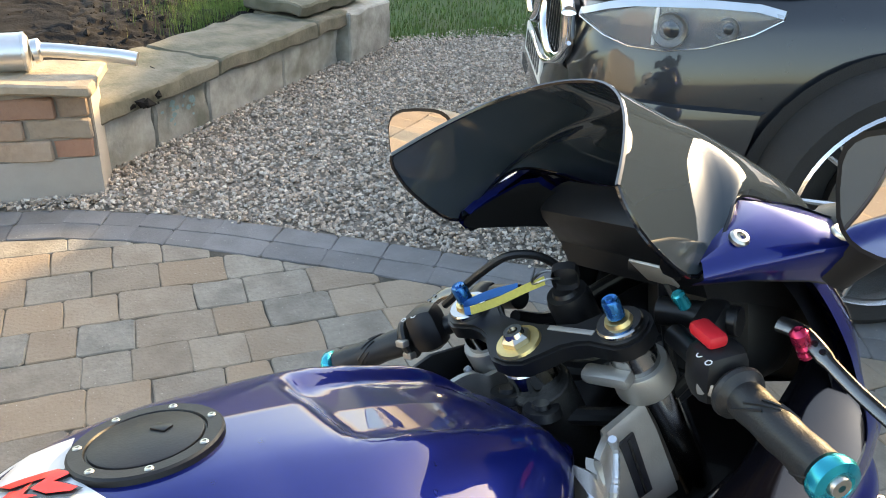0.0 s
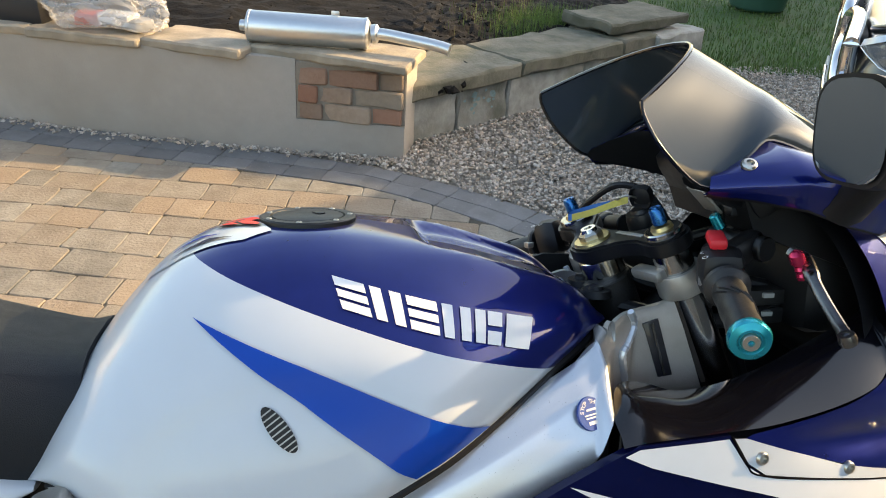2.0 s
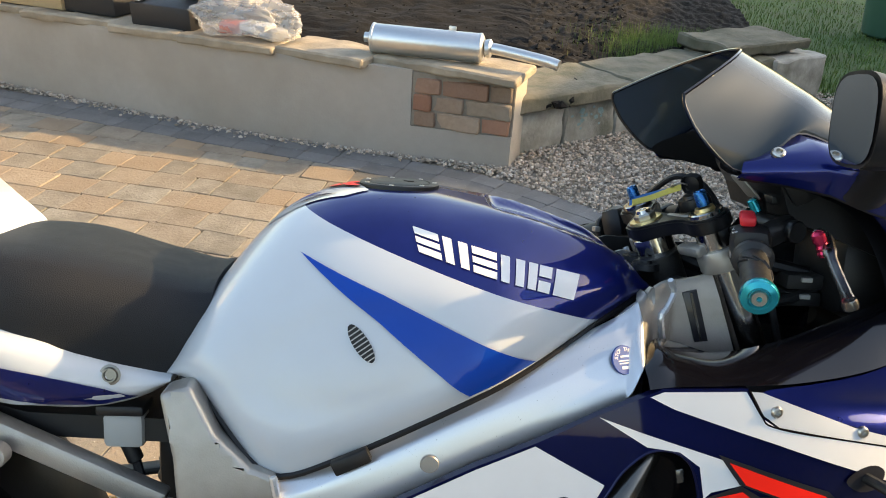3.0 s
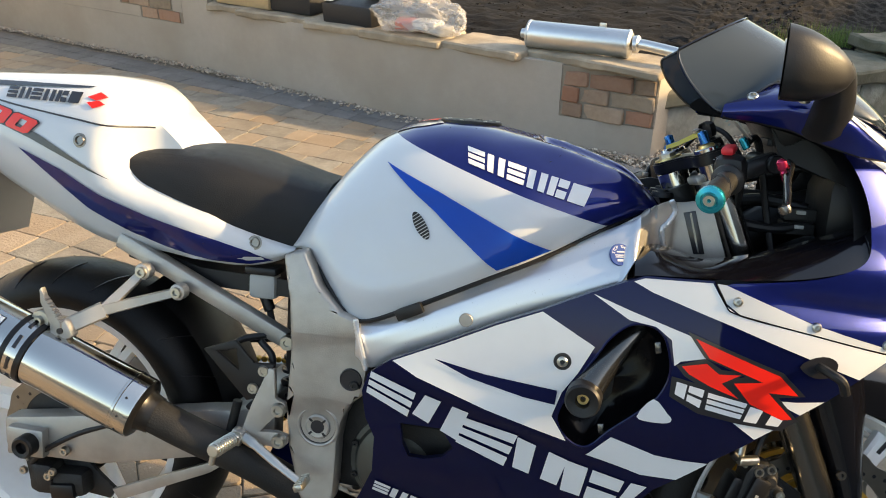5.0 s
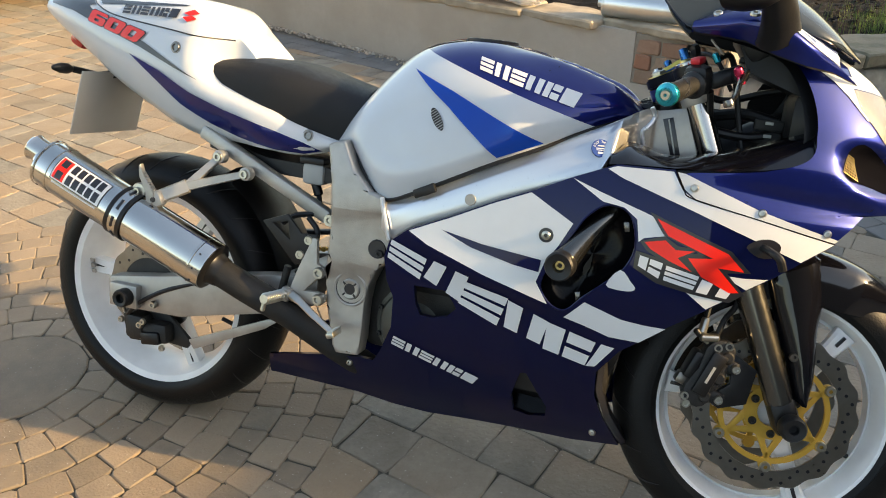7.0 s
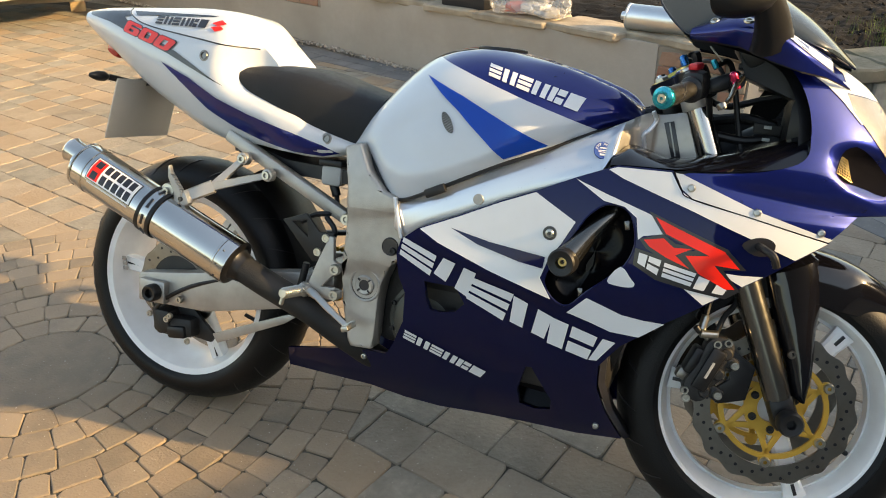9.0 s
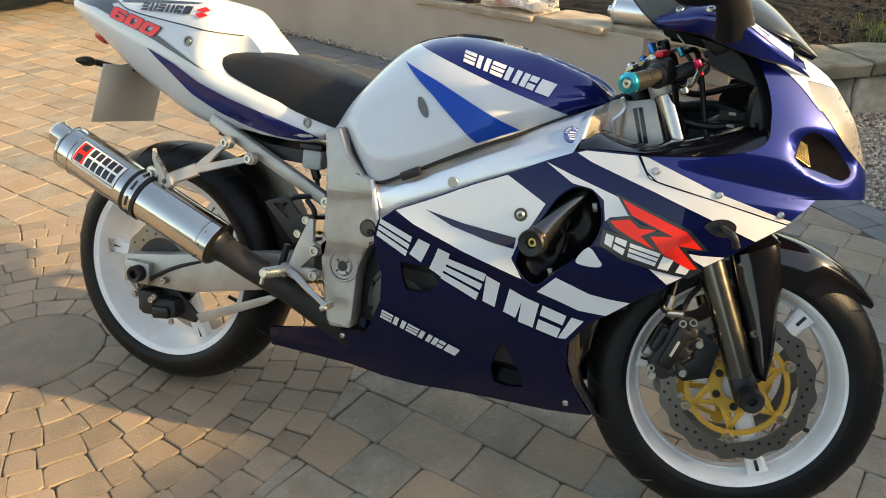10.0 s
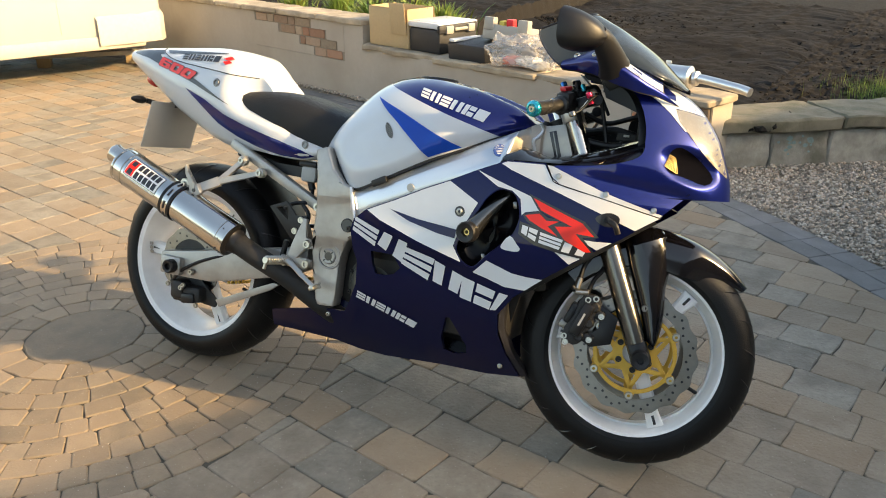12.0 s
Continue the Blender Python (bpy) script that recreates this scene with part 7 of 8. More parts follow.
# car: u forward, v to its right, w up
CAR_H = radians(147)
CAR_M = Matrix.Translation((3.02, .84, 0)) @ Matrix.Rotation(CAR_H, 4, "Z") @ Matrix.Scale(-1, 4, (0, 1, 0))
car = tagged(new("car"), "dark grey-blue car with chrome grille parked on the gravel", "car", kind="thing")


def cpart(name, bm, material, parent=None, label=""):
    bm.transform(CAR_M)
    return part(name, bm, material, parent or car, label, smooth=45)


def car_ring(u, w0, w1, zl, zb, zt, wt):
    """Half outline, left to right: sill, belt, top."""
    L = [(w0, zl), (w1, zl + .12), (w1 + .0, (zl + zb) / 2), (w1 + .02, zb - .06), (w1 + .05, zb), (wt, (zb + zt) / 2 + .02 if zt > zb + .1 else zt - .01), (wt + .10, zt), (.6, zt + .02)]
    return [(u, v, z) for v, z in L] + [(u, 1.84 - v, z) for v, z in L[::-1]]


SECT = [(.96, .30, .26, .30, .66, .72, .45), (.93, .20, .16, .27, .74, .83, .35), (.86, .12, .09, .26, .82, .90, .24), (.70, .06, .04, .26, .87, .95, .17), (.42, .03, .01, .30, .90, .99, .12), (0, .02, -.01, .30, .93, 1.03, .10), (-.42, .02, .0, .30, .96, 1.06, .10), (-.62, .02, .0, .26, .98, 1.08, .13), (-1.3, .02, .0, .26, 1.0, 1.50, .22), (-1.9, .02, .0, .26, 1.0, 1.56, .24), (-2.8, .02, .0, .30, 1.02, 1.50, .24), (-3.3, .04, .02, .34, 1.02, 1.15, .2), (-3.6, .14, .12, .36, .95, 1.0, .25)]
car_body = cpart("body", loft([car_ring(*q) for q in SECT]), M_CARPAINT, None, "glossy dark car body")
for u0 in (.05, -2.75):
    for v0, sgn in ((.0, -1), (1.84, 1)):
        cpart("wheel_arch", lathe([(.425, .02 * -sgn), (.43, .0), (.44, .008 * sgn), (.0, .009 * sgn)], 40, Matrix.Translation((u0, v0 + .003 * sgn, .39))), M_CARTYRE, car_body)
        ty = cpart("wheel", lathe([(.29, -.10), (.36, -.11), (.39, -.085), (.398, 0), (.39, .085), (.36, .11), (.306, .10)], 48, Matrix.Translation((u0, v0 + .025 * sgn, .398))), M_CARTYRE, None, "car wheel with thin alloy spokes")
        cpart("rim", lathe([(.302, .08 * sgn), (.312, .102 * sgn), (.304, .110 * sgn), (.293, .09 * sgn), (.28, -.05 * sgn)], 48, Matrix.Translation((u0, v0 + .03 * sgn, .398))), M_ALLOY, ty)
        for k in range(10):
            for dd in (-.07, .07):
                a = 2 * math.pi * k / 10
                b = tube([(u0 + .05 * math.cos(a), v0 + .12 * sgn, .398 + .05 * math.sin(a)), (u0 + .298 * math.cos(a + dd), v0 + .12 * sgn, .398 + .298 * math.sin(a + dd))], [.012, .007], 6)
                cpart("spoke", b, M_ALLOY, ty)
        cpart("hub", rod((u0, v0 + .10 * sgn, .398), (u0, v0 + .135 * sgn, .398), .055), M_ALLOY, ty)
        cpart("brake_drum", lathe([(0, .05 * sgn), (.17, .05 * sgn), (.17, .02 * sgn)], 30, Matrix.Translation((u0, v0, .398))), M_DISC, ty)


# headlamp wraps the corner
HL = [(.45, .010, .905, .885), (.52, .015, .918, .84), (.64, .03, .918, .795), (.74, .055, .91, .775), (.83, .10, .898, .772), (.89, .16, .875, .785), (.925, .24, .845, .80), (.94, .31, .825, .805)]
rows = [[(u + .012, v - .014, zb), (u + .016, v - .018, (zb + zt) / 2), (u + .006, v - .006, zt)] for u, v, zt, zb in HL]
lamp = cpart("headlamp", loft(rows, False, False), M_LAMPIN, None, "clear swept-back car headlamp")
rows2 = [[(u + .02, v - .022, zb), (u + .024, v - .026, (zb + zt) / 2), (u + .014, v - .014, zt)] for u, v, zt, zb in HL]
cpart("lens", loft(rows2, False, False), M_LAMPGLASS, lamp)
# sky reflection along the lens top, painted as a pale blue strip
cpart("lamp_strip", loft([[(u + .016, v - .018, zt + .004), (u + .0225, v - .026, zt - .016)] for u, v, zt, zb in HL], False, False), M_SKY_STRIP, lamp, "pale strip painted as sky reflected in the lens")
cpart("lamp_trim", tube([(u + .02, v - .022, zb) for u, v, zt, zb in HL], .0022, 8), M_CHROME, lamp)
for u, v, z, r in ((.60, .016, .850, .030), (.745, .045, .832, .046)):
    m_ = along((u + .010, v - .014, z), (u + .35, v - .75, z))
    bowl = cpart("lamp_bowl", lathe([(r * .55, -.010), (r * .8, -.004), (r, .002), (r * 1.04, .001), (r * 1.06, -.006)], 26, m_), M_LENSBACK, lamp, "dim lamp bowl")
    cpart("lamp_eye", lathe([(0, .006), (r * .3, .005), (r * .55, -.002)], 22, m_), M_CARGLASS, bowl)
cpart("lamp_blade", box((.790, .052, .836), (.010, .012, .105), .003, pose(0, 0, 0, 8, 0, 25)), M_PLATEW, lamp, "pale upright lamp blade")
cpart("lamp_marker", box((.915, .225, .822), (.008, .05, .022), .003, pose(0, 0, 0, 0, 0, 30)), M_PLATEW, lamp)
cpart("bonnet_edge", tube([(.93, .42, .84), (.88, .22, .89), (.72, .13, .93), (.42, .07, .96), (0, .05, 1.0)], .012, 8), M_CARPAINT, car_body)
for v0 in (.60, 1.24):
    g = cpart("grille", tube(curve([(.985, v0 - .27 * (1 if v0 < .9 else -1), .80), (.975, v0 - .24 * (1 if v0 < .9 else -1), .67), (.98, v0, .60), (.985, v0 + .2 * (1 if v0 < .9 else -1), .66), (.985, v0 + .22 * (1 if v0 < .9 else -1), .80), (.97, v0, .84), (.985, v0 - .27 * (1 if v0 < .9 else -1), .80)], 6), .024, 10), M_CHROME, None, "chrome grille ring")
    cpart("grille_back", box((.955, v0, .72), (.03, .42, .2), .03), M_CARTYRE, g)
    for k in range(7):
        cpart("grille_bar", box((.975, v0 - .17 + .055 * k, .72), (.012, .012, .18), .003), M_SATIN, g)
pl = cpart("front_plate", box((1.0, .92, .53), (.012, .52, .112), .002), M_PLATEW, None, "white front number plate with dark bars")
for k in range(7):
    cpart("plate_bar", box((1.0075, .72 + .065 * k, .53), (.002, .04, .07), 0), M_BLKDEC, pl)
cpart("bumper", loft([[(u, v, .30), (u + .03, v - .02, .36), (u + .04, v - .03, .50), (u + .015, v - .01, .62), (u - .05, v + .05, .63)] for u, v in ((.45, .0), (.65, .02), (.80, .07), (.90, .17), (.955, .40), (.965, .92), (.955, 1.44), (.90, 1.67))], False, False), M_CARPAINT, None, "dark front bumper")
cpart("lower_grille", box((.965, .92, .40), (.05, .9, .12), .02), M_CARTYRE, None)
cpart("fog_trim", box((.86, .14, .50), (.02, .06, .14), .006, pose(0, 0, 0, 0, 0, 40)), M_CHROME, None)
vent = cpart("side_vent", loft([[(u + .035, v - .028, .38), (u + .044, v - .034, .44), (u + .040, v - .030, .50)] for u, v in ((.74, .045), (.80, .07), (.86, .125), (.91, .20), (.945, .34))], False, False), M_CARTYRE, None, "black side vent of the bumper")
cpart("vent_strip", tube([(u + .046, v - .036, .435) for u, v in ((.76, .052), (.82, .085), (.88, .15), (.925, .25))], .006, 8), M_CHROME, vent, "chrome strip")
cpart("grille_line", tube(curve([(.995, .20, .74), (1.005, .34, .655), (1.012, .60, .585), (1.012, .92, .60)], 6), .007, 8), M_CHROME, None, "thin chrome line below the grille")
for v0 in (-.0, 1.84):
    sg = -1 if v0 < 1 else 1
    cpart("side_glass", loft([[(-.85, v0 - .10 * sg, 1.06), (-.85, v0 - .10 * sg, 1.08)], [(-1.3, v0 - .09 * sg, 1.06), (-1.3, v0 - .17 * sg, 1.42)], [(-2.8, v0 - .09 * sg, 1.08), (-2.8, v0 - .18 * sg, 1.42)]], False, False), M_CARGLASS, None, "dark side windows")
cpart("windscreen", loft([[(-.60, .22, 1.095), (-.60, 1.62, 1.095)], [(-1.26, .34, 1.50), (-1.26, 1.50, 1.50)]], False, False), M_CARGLASS, None)

# van
VAN_M = Matrix.Translation((-3.95, 3.88, 0)) @ Matrix.Rotation(math.atan2(-.925, -.38), 4, "Z")
van = tagged(new("van"), "cream white van in low sunlight beside the garden wall", "van", kind="thing")


def vpart(name, bm, material, parent=None, label=""):
    bm.transform(VAN_M)
    return part(name, bm, material, parent or van, label, smooth=45)


rings = []
for u, i in ((0.0, .10), (.05, .04), (.25, .0), (1.5, 0), (4.6, 0), (5.5, .03), (5.8, .12)):
    top = 1.95 if u < 4.7 else 1.2
    sec = [(-.02 - i, .30), (-.0 - i, .42), (-.0 - i, .60), (-.03 - i, 1.0), (-.12 - i, top - .1), (-.25 - i, top), (-1.55 + i, top), (-1.68 + i, top - .1), (-1.78 + i, 1.0), (-1.8 + i, .6), (-1.8 + i, .42), (-1.78 + i, .30)]
    rings.append([(u, v, z) for v, z in sec])
vb = vpart("body", loft(rings), M_VAN, None, "cream painted van body")
vpart("sill", box((2.9, -.02, .30), (5.4, .05, .12), .02), M_VANTRIM, None, "grey-beige lower trim")
vpart("corner_bumper", loft([[(u, v, .28), (u, v, .50), (u + .02, v - .05, .56)] for u, v in ((.62, .025), (.3, .03), (.05, .0), (-.04, -.12), (-.07, -.6), (-.07, -1.2), (0, -1.78))], False, False), M_VANTRIM, None, "grey corner bumper")
for u in (.92, 2.0):
    vpart("door_seam", box((u, .001, .95), (.004, .003, 1.1), 0), M_VANTRIM, vb)
for u in (1.9, 4.9):
    w_ = vpart("wheel", lathe([(.19, -.09), (.30, -.1), (.32, -.07), (.325, 0), (.32, .07), (.30, .1), (.19, .09)], 40, Matrix.Translation((u, -.14, .325))), M_CARTYRE, None, "van wheel")
    vpart("hub_cap", lathe([(0, .085), (.1, .085), (.185, .07), (.19, .05)], 30, Matrix.Translation((u, -.14, .325))), M_ALLOY, w_)
    vpart("wheel_far", lathe([(.19, -.09), (.30, -.1), (.325, 0), (.30, .1), (.19, .09)], 30, Matrix.Translation((u, -1.62, .325))), M_CARTYRE, w_)
vpart("underbody", box((2.8, -.9, .30), (5.2, 1.4, .12), .02), M_CARTYRE, None)

# pale beam lying beside the van
beam = tagged(new("beam"), "pale timber beam lying on blocks by the van", "beam", kind="thing")
b0, b1 = Vector((-5.24, 3.36, .11)), Vector((-4.46, 4.07, .11))
bd = Matrix.Rotation(math.atan2(b1.y - b0.y, b1.x - b0.x), 4, "Z")
part("timber", box((b0 + b1) / 2, ((b1 - b0).length, .13, .045), .006, bd), M_VANTRIM, beam)
for f in (.12, .88):
    part("block", box(b0.lerp(b1, f) - Vector((0, 0, .066)), (.12, .12, .088), .006, bd), M_CARD, beam)

# spare silencer lying on the wall
sil = tagged(new("silencer"), "brushed aluminium exhaust silencer lying on the wall", "silencer", kind="thing")
s0, s1 = wp(.70, -.10, .505), wp(.175, -.105, .507)
part("can", lathe([(0, 0), (.05, 0), (.062, .006), (.065, .016), (.065, .50), (.062, .512), (.05, .52), (0, .52)], 40, along(s0, s1)), M_BRUSH, sil, "oval brushed aluminium can")
part("outlet", lathe([(.018, -.03), (.022, -.03), (.024, 0), (.024, .004)], 24, along(s0, s1)), M_BRUSH, sil)
part("pipe", tube(curve([s1, s1 + (s1 - s0).normalized() * .03 + Vector((0, 0, .004)), wp(.07, -.09, .508), wp(-.10, -.06, .492), wp(-.165, -.045, .482)], 6), [.04] * 6 + [.025] * 19, 20), M_BRUSH, sil, "bent bare steel pipe end")
part("lug", box(wp(.33, -.11, .578), (.035, .006, .026), .004, rot_w), M_BRUSH, sil)
for d in (.012, .505):
    part("band", lathe([(.0655, -.006), (.0672, -.005), (.0672, .005), (.0655, .006)], 40, along(s0 + (s1 - s0).normalized() * d, s1 + (s1 - s0))), M_BRUSH, sil)


def wbox(name, s, o, z, L, D, H, material, parent, bevel=.006, turn=0, lean=0, label=""):
    b = box((0, 0, 0), (L, D, H), bevel)
    b.transform(Matrix.Translation(wp(s, o, z + H / 2)) @ rot_w @ pose(0, 0, 0, lean, 0, turn))
    return part(name, b, material, parent, label)


cardbox = tagged(new("cardboard_box"), "open brown cardboard box on the wall", "box", kind="thing")
for nm, ds, do, L, D in (("side", 0, 0, .44, .005), ("side", 0, -.26, .44, .005), ("end", .22, -.13, .005, .26), ("end", -.22, -.13, .005, .26)):
    wbox(nm, 2.60 + ds, -.03 + do, .442, L, D, .28, M_CARD, cardbox, .001)
wbox("base", 2.60, -.16, .440, .44, .26, .005, M_CARD, cardbox, .001)
b = box((0, 0, -.06), (.2, .004, .12), .001)
b.transform(Matrix.Translation(wp(2.69, -.02, .722)) @ rot_w @ pose(0, 0, 0, -14, 0, 0))
part("flap", b, M_CARD, cardbox)
b = box((0, 0, -.05), (.16, .004, .22), .001)
b.transform(Matrix.Translation(wp(2.47, -.005, .70)) @ rot_w @ pose(0, 0, 0, -6, 0, 0))
part("flap", b, M_CARD, cardbox)

case = tagged(new("tool_case"), "black plastic tool case with pale grey lid on the wall", "tool case", kind="thing")
wbox("body", 2.22, -.25, .438, .31, .39, .165, M_CASE, case, .016)
lid = wbox("lid", 2.225, -.25, .606, .32, .40, .042, M_CASELID, case, .012, 0, 0, "pale grey lid")
wbox("lid_panel", 2.24, -.25, .646, .25, .33, .006, M_CASELID, lid, .003)
rim_c = wbox("side_rail", 2.062, -.25, .578, .030, .40, .058, M_CASE, case, .012, 0, 0, "dark rail with latches")
for do in (-.12, .10):
    wbox("latch", 2.046, -.25 + do, .575, .022, .07, .055, M_CASEGREY, rim_c, .006)
wbox("handle", 2.040, -.26, .592, .018, .13, .022, M_CASEGREY, rim_c, .006)
case2 = tagged(new("tool_case"), "dark tool case with an open grey tray beside the bag", "tool case", kind="thing")
wbox("body", 1.77, -.20, .438, .34, .32, .115, M_CASE, case2, .012, 0, -4)
wbox("lid", 1.905, -.17, .548, .055, .27, .018, M_CASELID, case2, .005, 0, 0, "pale lid edge")
wbox("tray", 1.56, -.30, .555, .40, .20, .10, M_CASEGREY, case2, .012, 0, 10, "grey plastic tray")
for ds in (-.155, .145):
    wbox("catch", 1.56 + ds, -.22, .63, .085, .05, .085, M_CASEGREY, case2, .008, 0, 6)
wbox("fitting", 1.535, -.24, .655, .055, .05, .055, M_REDPL, case2, .008, 10, 0, "red plastic fitting")
wbox("fitting", 1.60, -.24, .650, .05, .05, .045, M_YELLOW, case2, .008, -8, 0, "yellow fitting")
wbox("well", 1.56, -.255, .648, .21, .09, .012, M_CASE, case2, .003, 0, 6)

# crumpled clear plastic bag
bag = tagged(new("plastic_bag"), "crumpled clear plastic bag with parts on the wall", "bag", kind="thing")
b = bmesh.new()
bmesh.ops.create_icosphere(b, subdivisions=5, radius=1)
for v in b.verts:
    n = v.co.normalized()
    k = .92 + .22 * noise.noise(n * 1.8) + .20 * abs(noise.noise(n * 3.2 + Vector((3, 1, 2)))) + .035 * abs(noise.noise(n * 8))
    z = max(n.z, -.55)
    v.co = Vector((n.x * .29 * k, n.y * .15 * k, z * .115 * k))
    v.co.z += .05 * max(0, noise.noise(n * 3)) * max(0, n.z)
b.transform(Matrix.Translation(wp(1.34, -.11, .518)) @ rot_w)
part("film", b, M_BAG, bag, "thin crumpled plastic film", smooth=18)
for ds, z, L, mt in ((.10, .46, .12, M_BAGRED), (-.03, .47, .15, M_DECAL_LIFT), (-.12, .45, .08, M_CASEGREY)):
    wbox("content", 1.30 + ds, -.11, z - .012, L, .10, .05, mt, bag, .01, 20 * ds * 10)

# green plastic bin on the lawn
gb = tagged(new("garden_bin"), "dark green plastic garden bin on the lawn", "bin", kind="thing")
part("tub", lathe([(0, 0), (.22, 0), (.24, .02), (.29, .46), (.31, .47), (.31, .50), (.28, .50), (.27, .46), (.23, .05)], 36, Matrix.Translation((4.75, 6.3, .02)) @ pose(0, 0, 0, 90, 0, 0)), M_BIN, gb)
for a in (0, math.pi):
    part("handle", tube([(4.75 + .3 * math.cos(a) + .0, 6.3 + .3 * math.sin(a) + dy, z) for dy, z in ((-.07, .40), (-.06, .36), (.06, .36), (.07, .40))], .012, 8), M_BIN, gb)


# leafy plants behind the high wall
def tuft(x, y, z, n, h, spread, seed, wide):
    g = np.random.default_rng(seed)
    vs, fs = [], []
    for _ in range(n):
        a, r = g.uniform(0, 6.28), abs(g.normal()) * spread * .4
        bx, by = x + r * math.cos(a), y + r * math.sin(a)
        L, o = h * g.uniform(.5, 1.1), g.uniform(.1, .9) * spread
        a2 = a + g.normal() * .5
        w = wide * g.uniform(.6, 1.3)
        side = np.array((-math.sin(a2), math.cos(a2)))
        k0 = len(vs)
        for f in (0, .35, .7, 1.0):
            cx, cy, cz = bx + o * f * f * math.cos(a2), by + o * f * f * math.sin(a2), z + L * (f - .25 * f * f)
            ww = w * (1 - f) ** .6 * (.6 + f)
            vs += [(cx - side[0] * ww, cy - side[1] * ww, cz), (cx + side[0] * ww, cy + side[1] * ww, cz)]
        for i in range(3):
            fs.append((k0 + 2 * i, k0 + 2 * i + 1, k0 + 2 * i + 3, k0 + 2 * i + 2))
    return vs, fs


for k, (s, n, h) in enumerate(((2.45, 260, .30), (2.85, 220, .32), (3.3, 240, .28), (3.8, 200, .30), (4.4, 160, .25))):
    p = wp(s, -.45 - .06 * (k % 2), .42)
    pl_ = tagged(new("leafy_plant"), "bright green leafy plant behind the wall", "plant", "plants behind the wall", "thing")
    vs, fs = tuft(p.x, p.y, .50, n, h, .22, 30 + k, .009)
    me = bpy.data.meshes.new("leaves")
    me.from_pydata(vs, [], fs)
    me.materials.append(M_LEAF)
    ob = new("leaves", me)
    ob.parent = pl_
    part("stem", tube([(p.x, p.y, .28), (p.x + .01, p.y, .62)], [.012, .005], 8), M_LEAF, pl_)


# ---- paving pieces ----
CIRC, RINGS = Vector((-.455, -.12)), [.195, .287, .372, .453, .534, .613, .692, .771, .85, .93]
C_D, C_N = Vector((.978, -.208)), Vector((.208, .978))


def block_mesh(poly, h=.05, rnd_=None, tilt=0.0):
    """One block: its outline, worn edges and slightly uneven top, as vertices and faces about its centre."""
    r = rnd_
    n = len(poly)
    c = Vector((sum(p[0] for p in poly) / n, sum(p[1] for p in poly) / n))
    dz, tx, ty = r.uniform(-.0016, .0016), r.uniform(-.01, .01), r.uniform(-.01, .01)
    lo, mid, top = [], [], []
    fine = []
    for i, p in enumerate(poly):
        q = poly[(i + 1) % n]
        if n <= 8:
            L = math.hypot(q[0] - p[0], q[1] - p[1])
            cut_ = min(r.uniform(.004, .011), L * .3) / max(L, 1e-4)
            p, q = (p[0] + (q[0] - p[0]) * cut_, p[1] + (q[1] - p[1]) * cut_), (q[0] - (q[0] - p[0]) * cut_, q[1] - (q[1] - p[1]) * cut_)
            fine.append(p)
            for k in range(1, max(1, round(L / .07))):
                g = k / max(1, round(L / .07))
                fine.append((p[0] + (q[0] - p[0]) * g, p[1] + (q[1] - p[1]) * g))
            fine.append(q)
            continue
        m = 1
        fine += [(p[0] + (q[0] - p[0]) * k / m, p[1] + (q[1] - p[1]) * k / m) for k in range(m)]
    poly, n = [], len(fine)
    for x, y in fine:
        w = noise.noise_vector(Vector((x * 2.2, y * 2.2, 0))) * .010 + noise.noise_vector(Vector((x * 9, y * 9, 5))) * .004
        poly.append((x + w.x, y + w.y))
    for x, y in poly:
        d = Vector((x, y)) - c
        L = max(d.length, 1e-4)
        jx, jy = r.uniform(-.0026, .0026), r.uniform(-.0026, .0026)
        e = d * (1 - .0008 / L) + Vector((jx, jy))
        t = d * (1 - .0045 / L) + Vector((jx, jy))
        lo.append((e.x, e.y, -h))
        mid.append((e.x, e.y, -.0030 + dz + tx * e.x + ty * e.y))
        top.append((t.x, t.y, dz + tx * t.x + ty * t.y))
    v = lo + mid + top
    f = [tuple(range(2 * n, 3 * n))]
    for a in (0, n):
        f += [(a + i, a + (i + 1) % n, a + n + (i + 1) % n, a + n + i) for i in range(n)]
    return c, v, f


def clip(poly, keep):
    """Keeps the part of a convex outline where keep(x, y) <= 0, by bisection on its sides."""
    out = []
    for i, p in enumerate(poly):
        q = poly[(i + 1) % len(poly)]
        a, b = keep(*p), keep(*q)
        if a <= 0:
            out.append(p)
        if (a <= 0) != (b <= 0):
            lo, hi = (p, q) if a <= 0 else (q, p)
            for _ in range(12):
                m = ((lo[0] + hi[0]) / 2, (lo[1] + hi[1]) / 2)
                lo, hi = (m, hi) if keep(*m) <= 0 else (lo, m)
            out.append(lo)
    return out


def in_circle(x, y):
    return RINGS[-1] - (Vector((x, y)) - CIRC).length


def area(p):
    return abs(sum(a[0] * b[1] - b[0] * a[1] for a, b in zip(p, p[1:] + p[:1]))) / 2


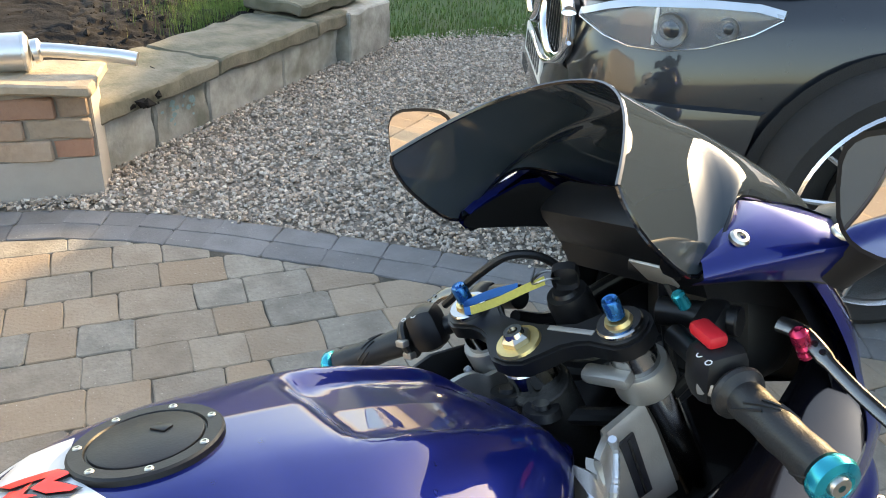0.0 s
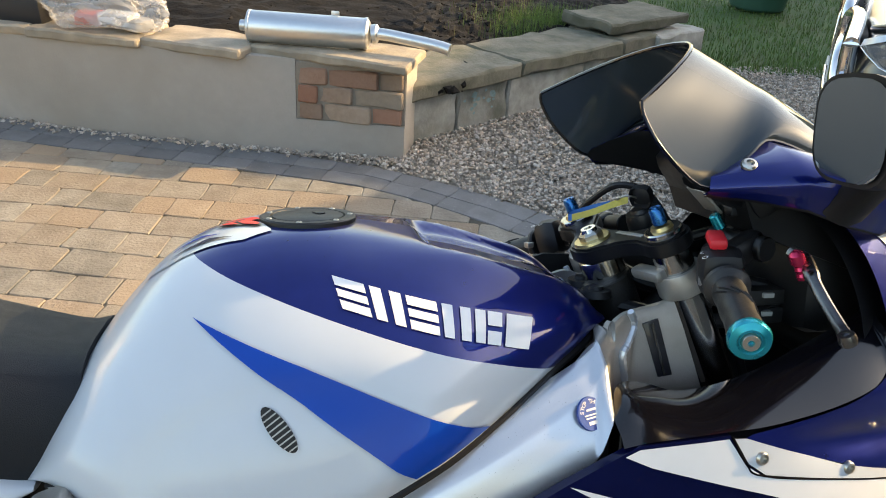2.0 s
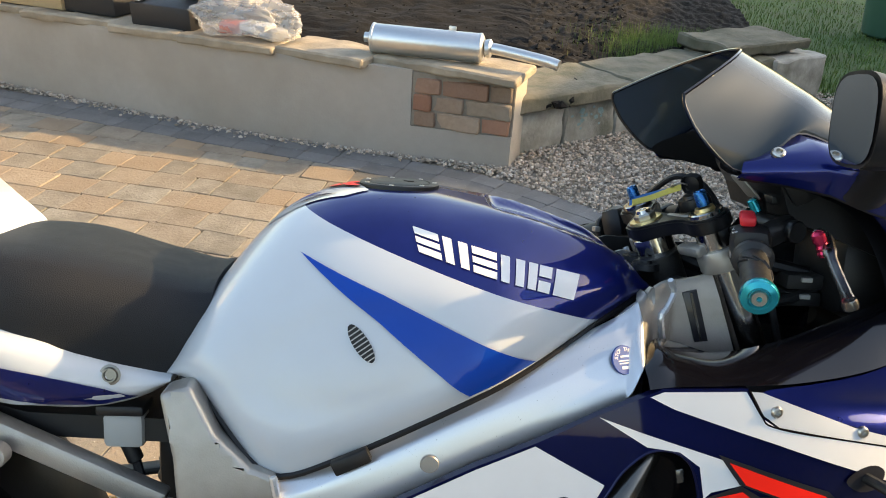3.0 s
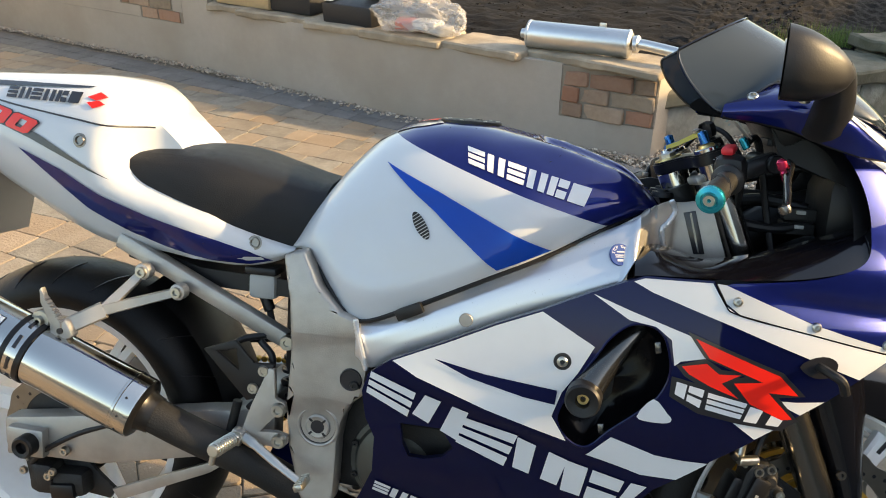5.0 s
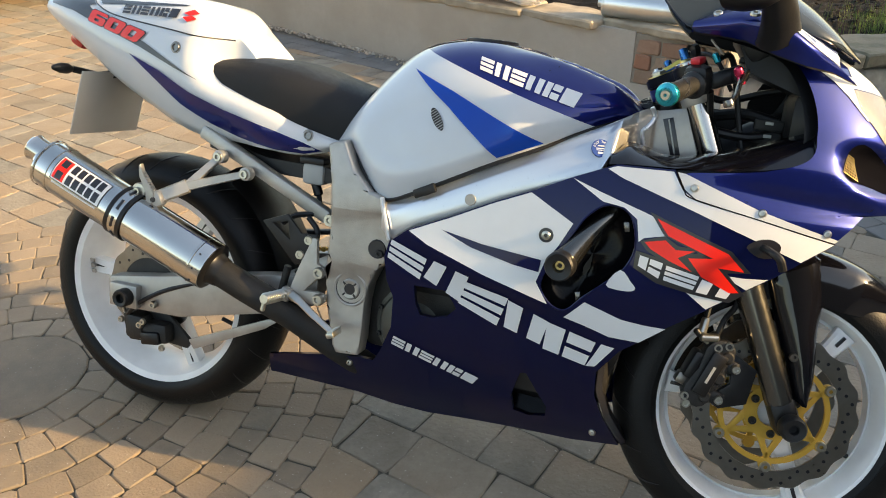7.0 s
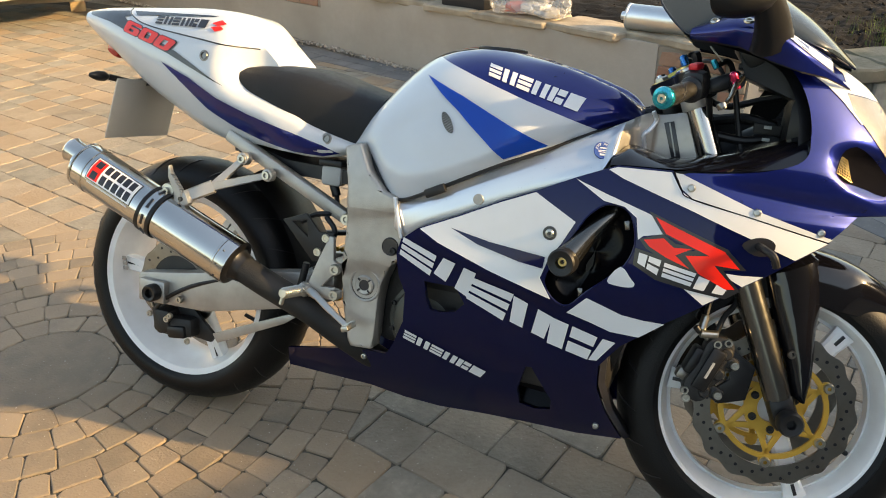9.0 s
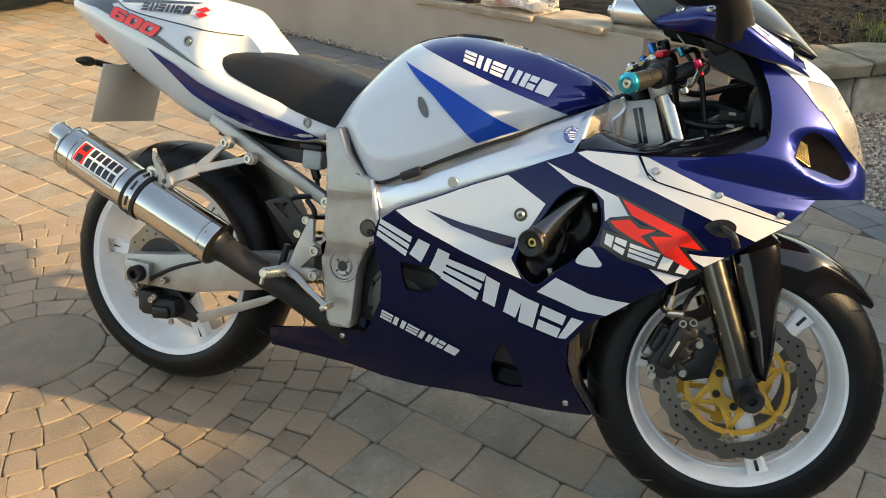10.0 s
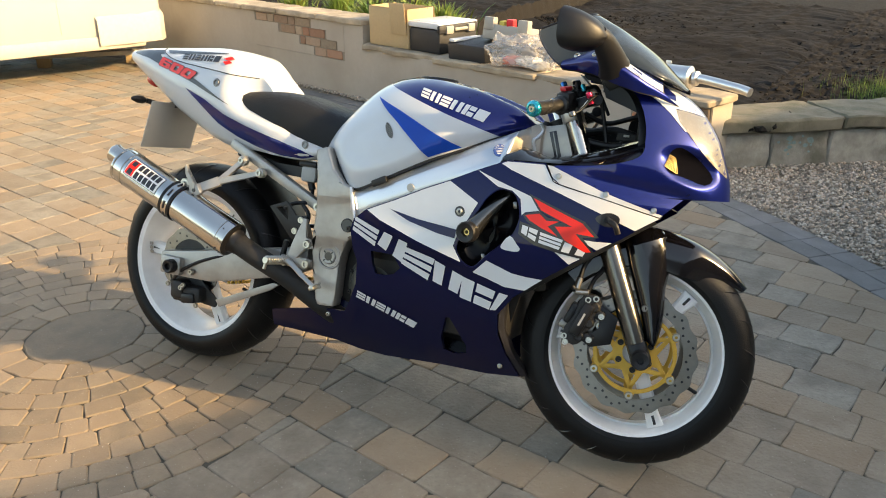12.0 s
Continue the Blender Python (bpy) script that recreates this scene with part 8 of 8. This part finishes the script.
rp = random.Random(12)
blocks = []
for j in range(-46, 46):
    n0 = .062 + j * .149
    s = -10.0 + rp.uniform(0, .2)
    while s < 7:
        L = rp.choice((.12, .15, .15, .18, .20, .215))
        quad = [C_D * a + C_N * b for a, b in ((s, n0), (s + L, n0), (s + L, n0 + .149), (s, n0 + .149))]
        quad = [(q.x, q.y) for q in quad]
        s += L
        cx, cy = sum(q[0] for q in quad) / 4, sum(q[1] for q in quad) / 4
        if side_of_edge(cx, cy) > .05 or cx > 5.5 or cx < -8.5 or cy < -5.9 or cy > 4.7:
            continue
        if (Vector((cx, cy)) - CIRC).length < .75:
            continue
        quad = clip(quad, lambda x, y: side_of_edge(x, y) + .225)
        if len(quad) > 2:
            quad = clip(quad, in_circle)
        if len(quad) > 2 and area(quad) > .0025:
            blocks.append((quad, cx, cy))


def stretch(b):
    """The stretch of the drive that lies beside the motorcycle comes first."""
    _, x, y = b
    return max(abs(x - 1.0) / 1.5, abs(y - .1) / 1.2)


blocks.sort(key=stretch)


def lay(list_, material, name, parent, limit=300, rest_mat=None, rest_label=""):
    vs, fs = [], []
    for i, b in enumerate(list_):
        c, v, f = block_mesh(b[0], .05, rp)
        if i < limit:
            me = bpy.data.meshes.new(name)
            me.from_pydata(v, [], f)
            me.materials.append(material)
            ob = new(name, me)
            ob.location = (c.x, c.y, 0)
            ob.parent = parent
        else:
            n = len(vs)
            vs += [(a + c.x, d + c.y, e) for a, d, e in v]
            fs += [tuple(k + n for k in q) for q in f]
    if vs:
        joined(name + "_rest", vs, fs, rest_mat or material, parent, rest_label)


lay(blocks, M_BLOCK, "paving_block", pavement, 300, M_BLOCKJ, "grey and buff paving blocks farther off")
setts = []
for r0, r1 in zip(RINGS, RINGS[1:]):
    n = round(math.pi * (r0 + r1) / .088)
    a0 = rp.uniform(0, 1)
    ang = [a0 + 2 * math.pi * (k + rp.uniform(-.13, .13)) / n for k in range(n)]
    ang.append(ang[0] + 2 * math.pi)
    for t0, t1 in zip(ang, ang[1:]):
        q = [CIRC + Vector((math.cos(t), math.sin(t))) * r for t, r in ((t0, r0), (t0, r1), (t1, r1), (t1, r0))]
        setts.append(([(p.x, p.y) for p in q][::-1],))
setts.sort(key=lambda q: -q[0][0][0])
lay(setts, M_SETT, "paving_sett", pavement, 300, M_SETTJ, "small buff setts of the paving circle farther off")
disc = []
for k in range(30):
    t = 2 * math.pi * k / 30
    disc.append((CIRC.x + .192 * math.cos(t), CIRC.y + .192 * math.sin(t)))
c, v, f = block_mesh(disc, .05, rp)
me = bpy.data.meshes.new("paving_disc")
me.from_pydata(v, [], f)
me.materials.append(M_SETT)
ob = new("paving_disc", me)
ob.location, ob.parent = (c.x, c.y, 0.001), pavement
# two rows of dark edge blocks
edgers = []
for row in (0, 1):
    o0, o1 = .004 + .11 * row, .112 + .11 * row
    for (x0, y0), (x1, y1) in zip(EDGE_LINE[1:], EDGE_LINE[2:]):
        d = Vector((x1 - x0, y1 - y0))
        n_ = Vector((d.y, -d.x)).normalized()
        m = max(1, round(d.length / .17))
        for k in range(m):
            a, b = Vector((x0, y0)) + d * (k / m), Vector((x0, y0)) + d * ((k + 1) / m)
            q = [a + n_ * o0, a + n_ * o1, b + n_ * o1, b + n_ * o0]
            edgers.append(([(p.x, p.y) for p in q],))
lay(edgers, M_EDGER, "edge_block", pavement, 300)

# gravel stones
pts = []
gg = np.random.default_rng(5)
while len(pts) < 44000:
    x, y = gg.uniform(.9, 4.6), gg.uniform(1.0, 4.6)
    e = side_of_edge(x, y)
    if e < -.03 or (e < .0 and gg.random() > .12):
        continue
    if (Vector((x, y)) - ST_A).dot(ST_N) < -.01 and x < 3.3:
        continue
    if y > 4.36 or x > 4.2 and gg.random() < .5:
        continue
    pts.append((x, y, -.010 + gg.random() * .014 + (.012 if e < 0 else 0)))
for _ in range(2600):
    s = gg.uniform(-.1, 7)
    o = abs(gg.normal()) * .035 + .005
    p = wp(s, o, 0)
    pts.append((p.x, p.y, -.006 + gg.random() * .012 + (.01 if o > .06 else 0)))
vs, fs = scatter(pts, .0055, .0150, .75, 9)
joined("gravel", vs, fs, M_PEBBLE, None, "loose pale angular gravel stones", "gravel")
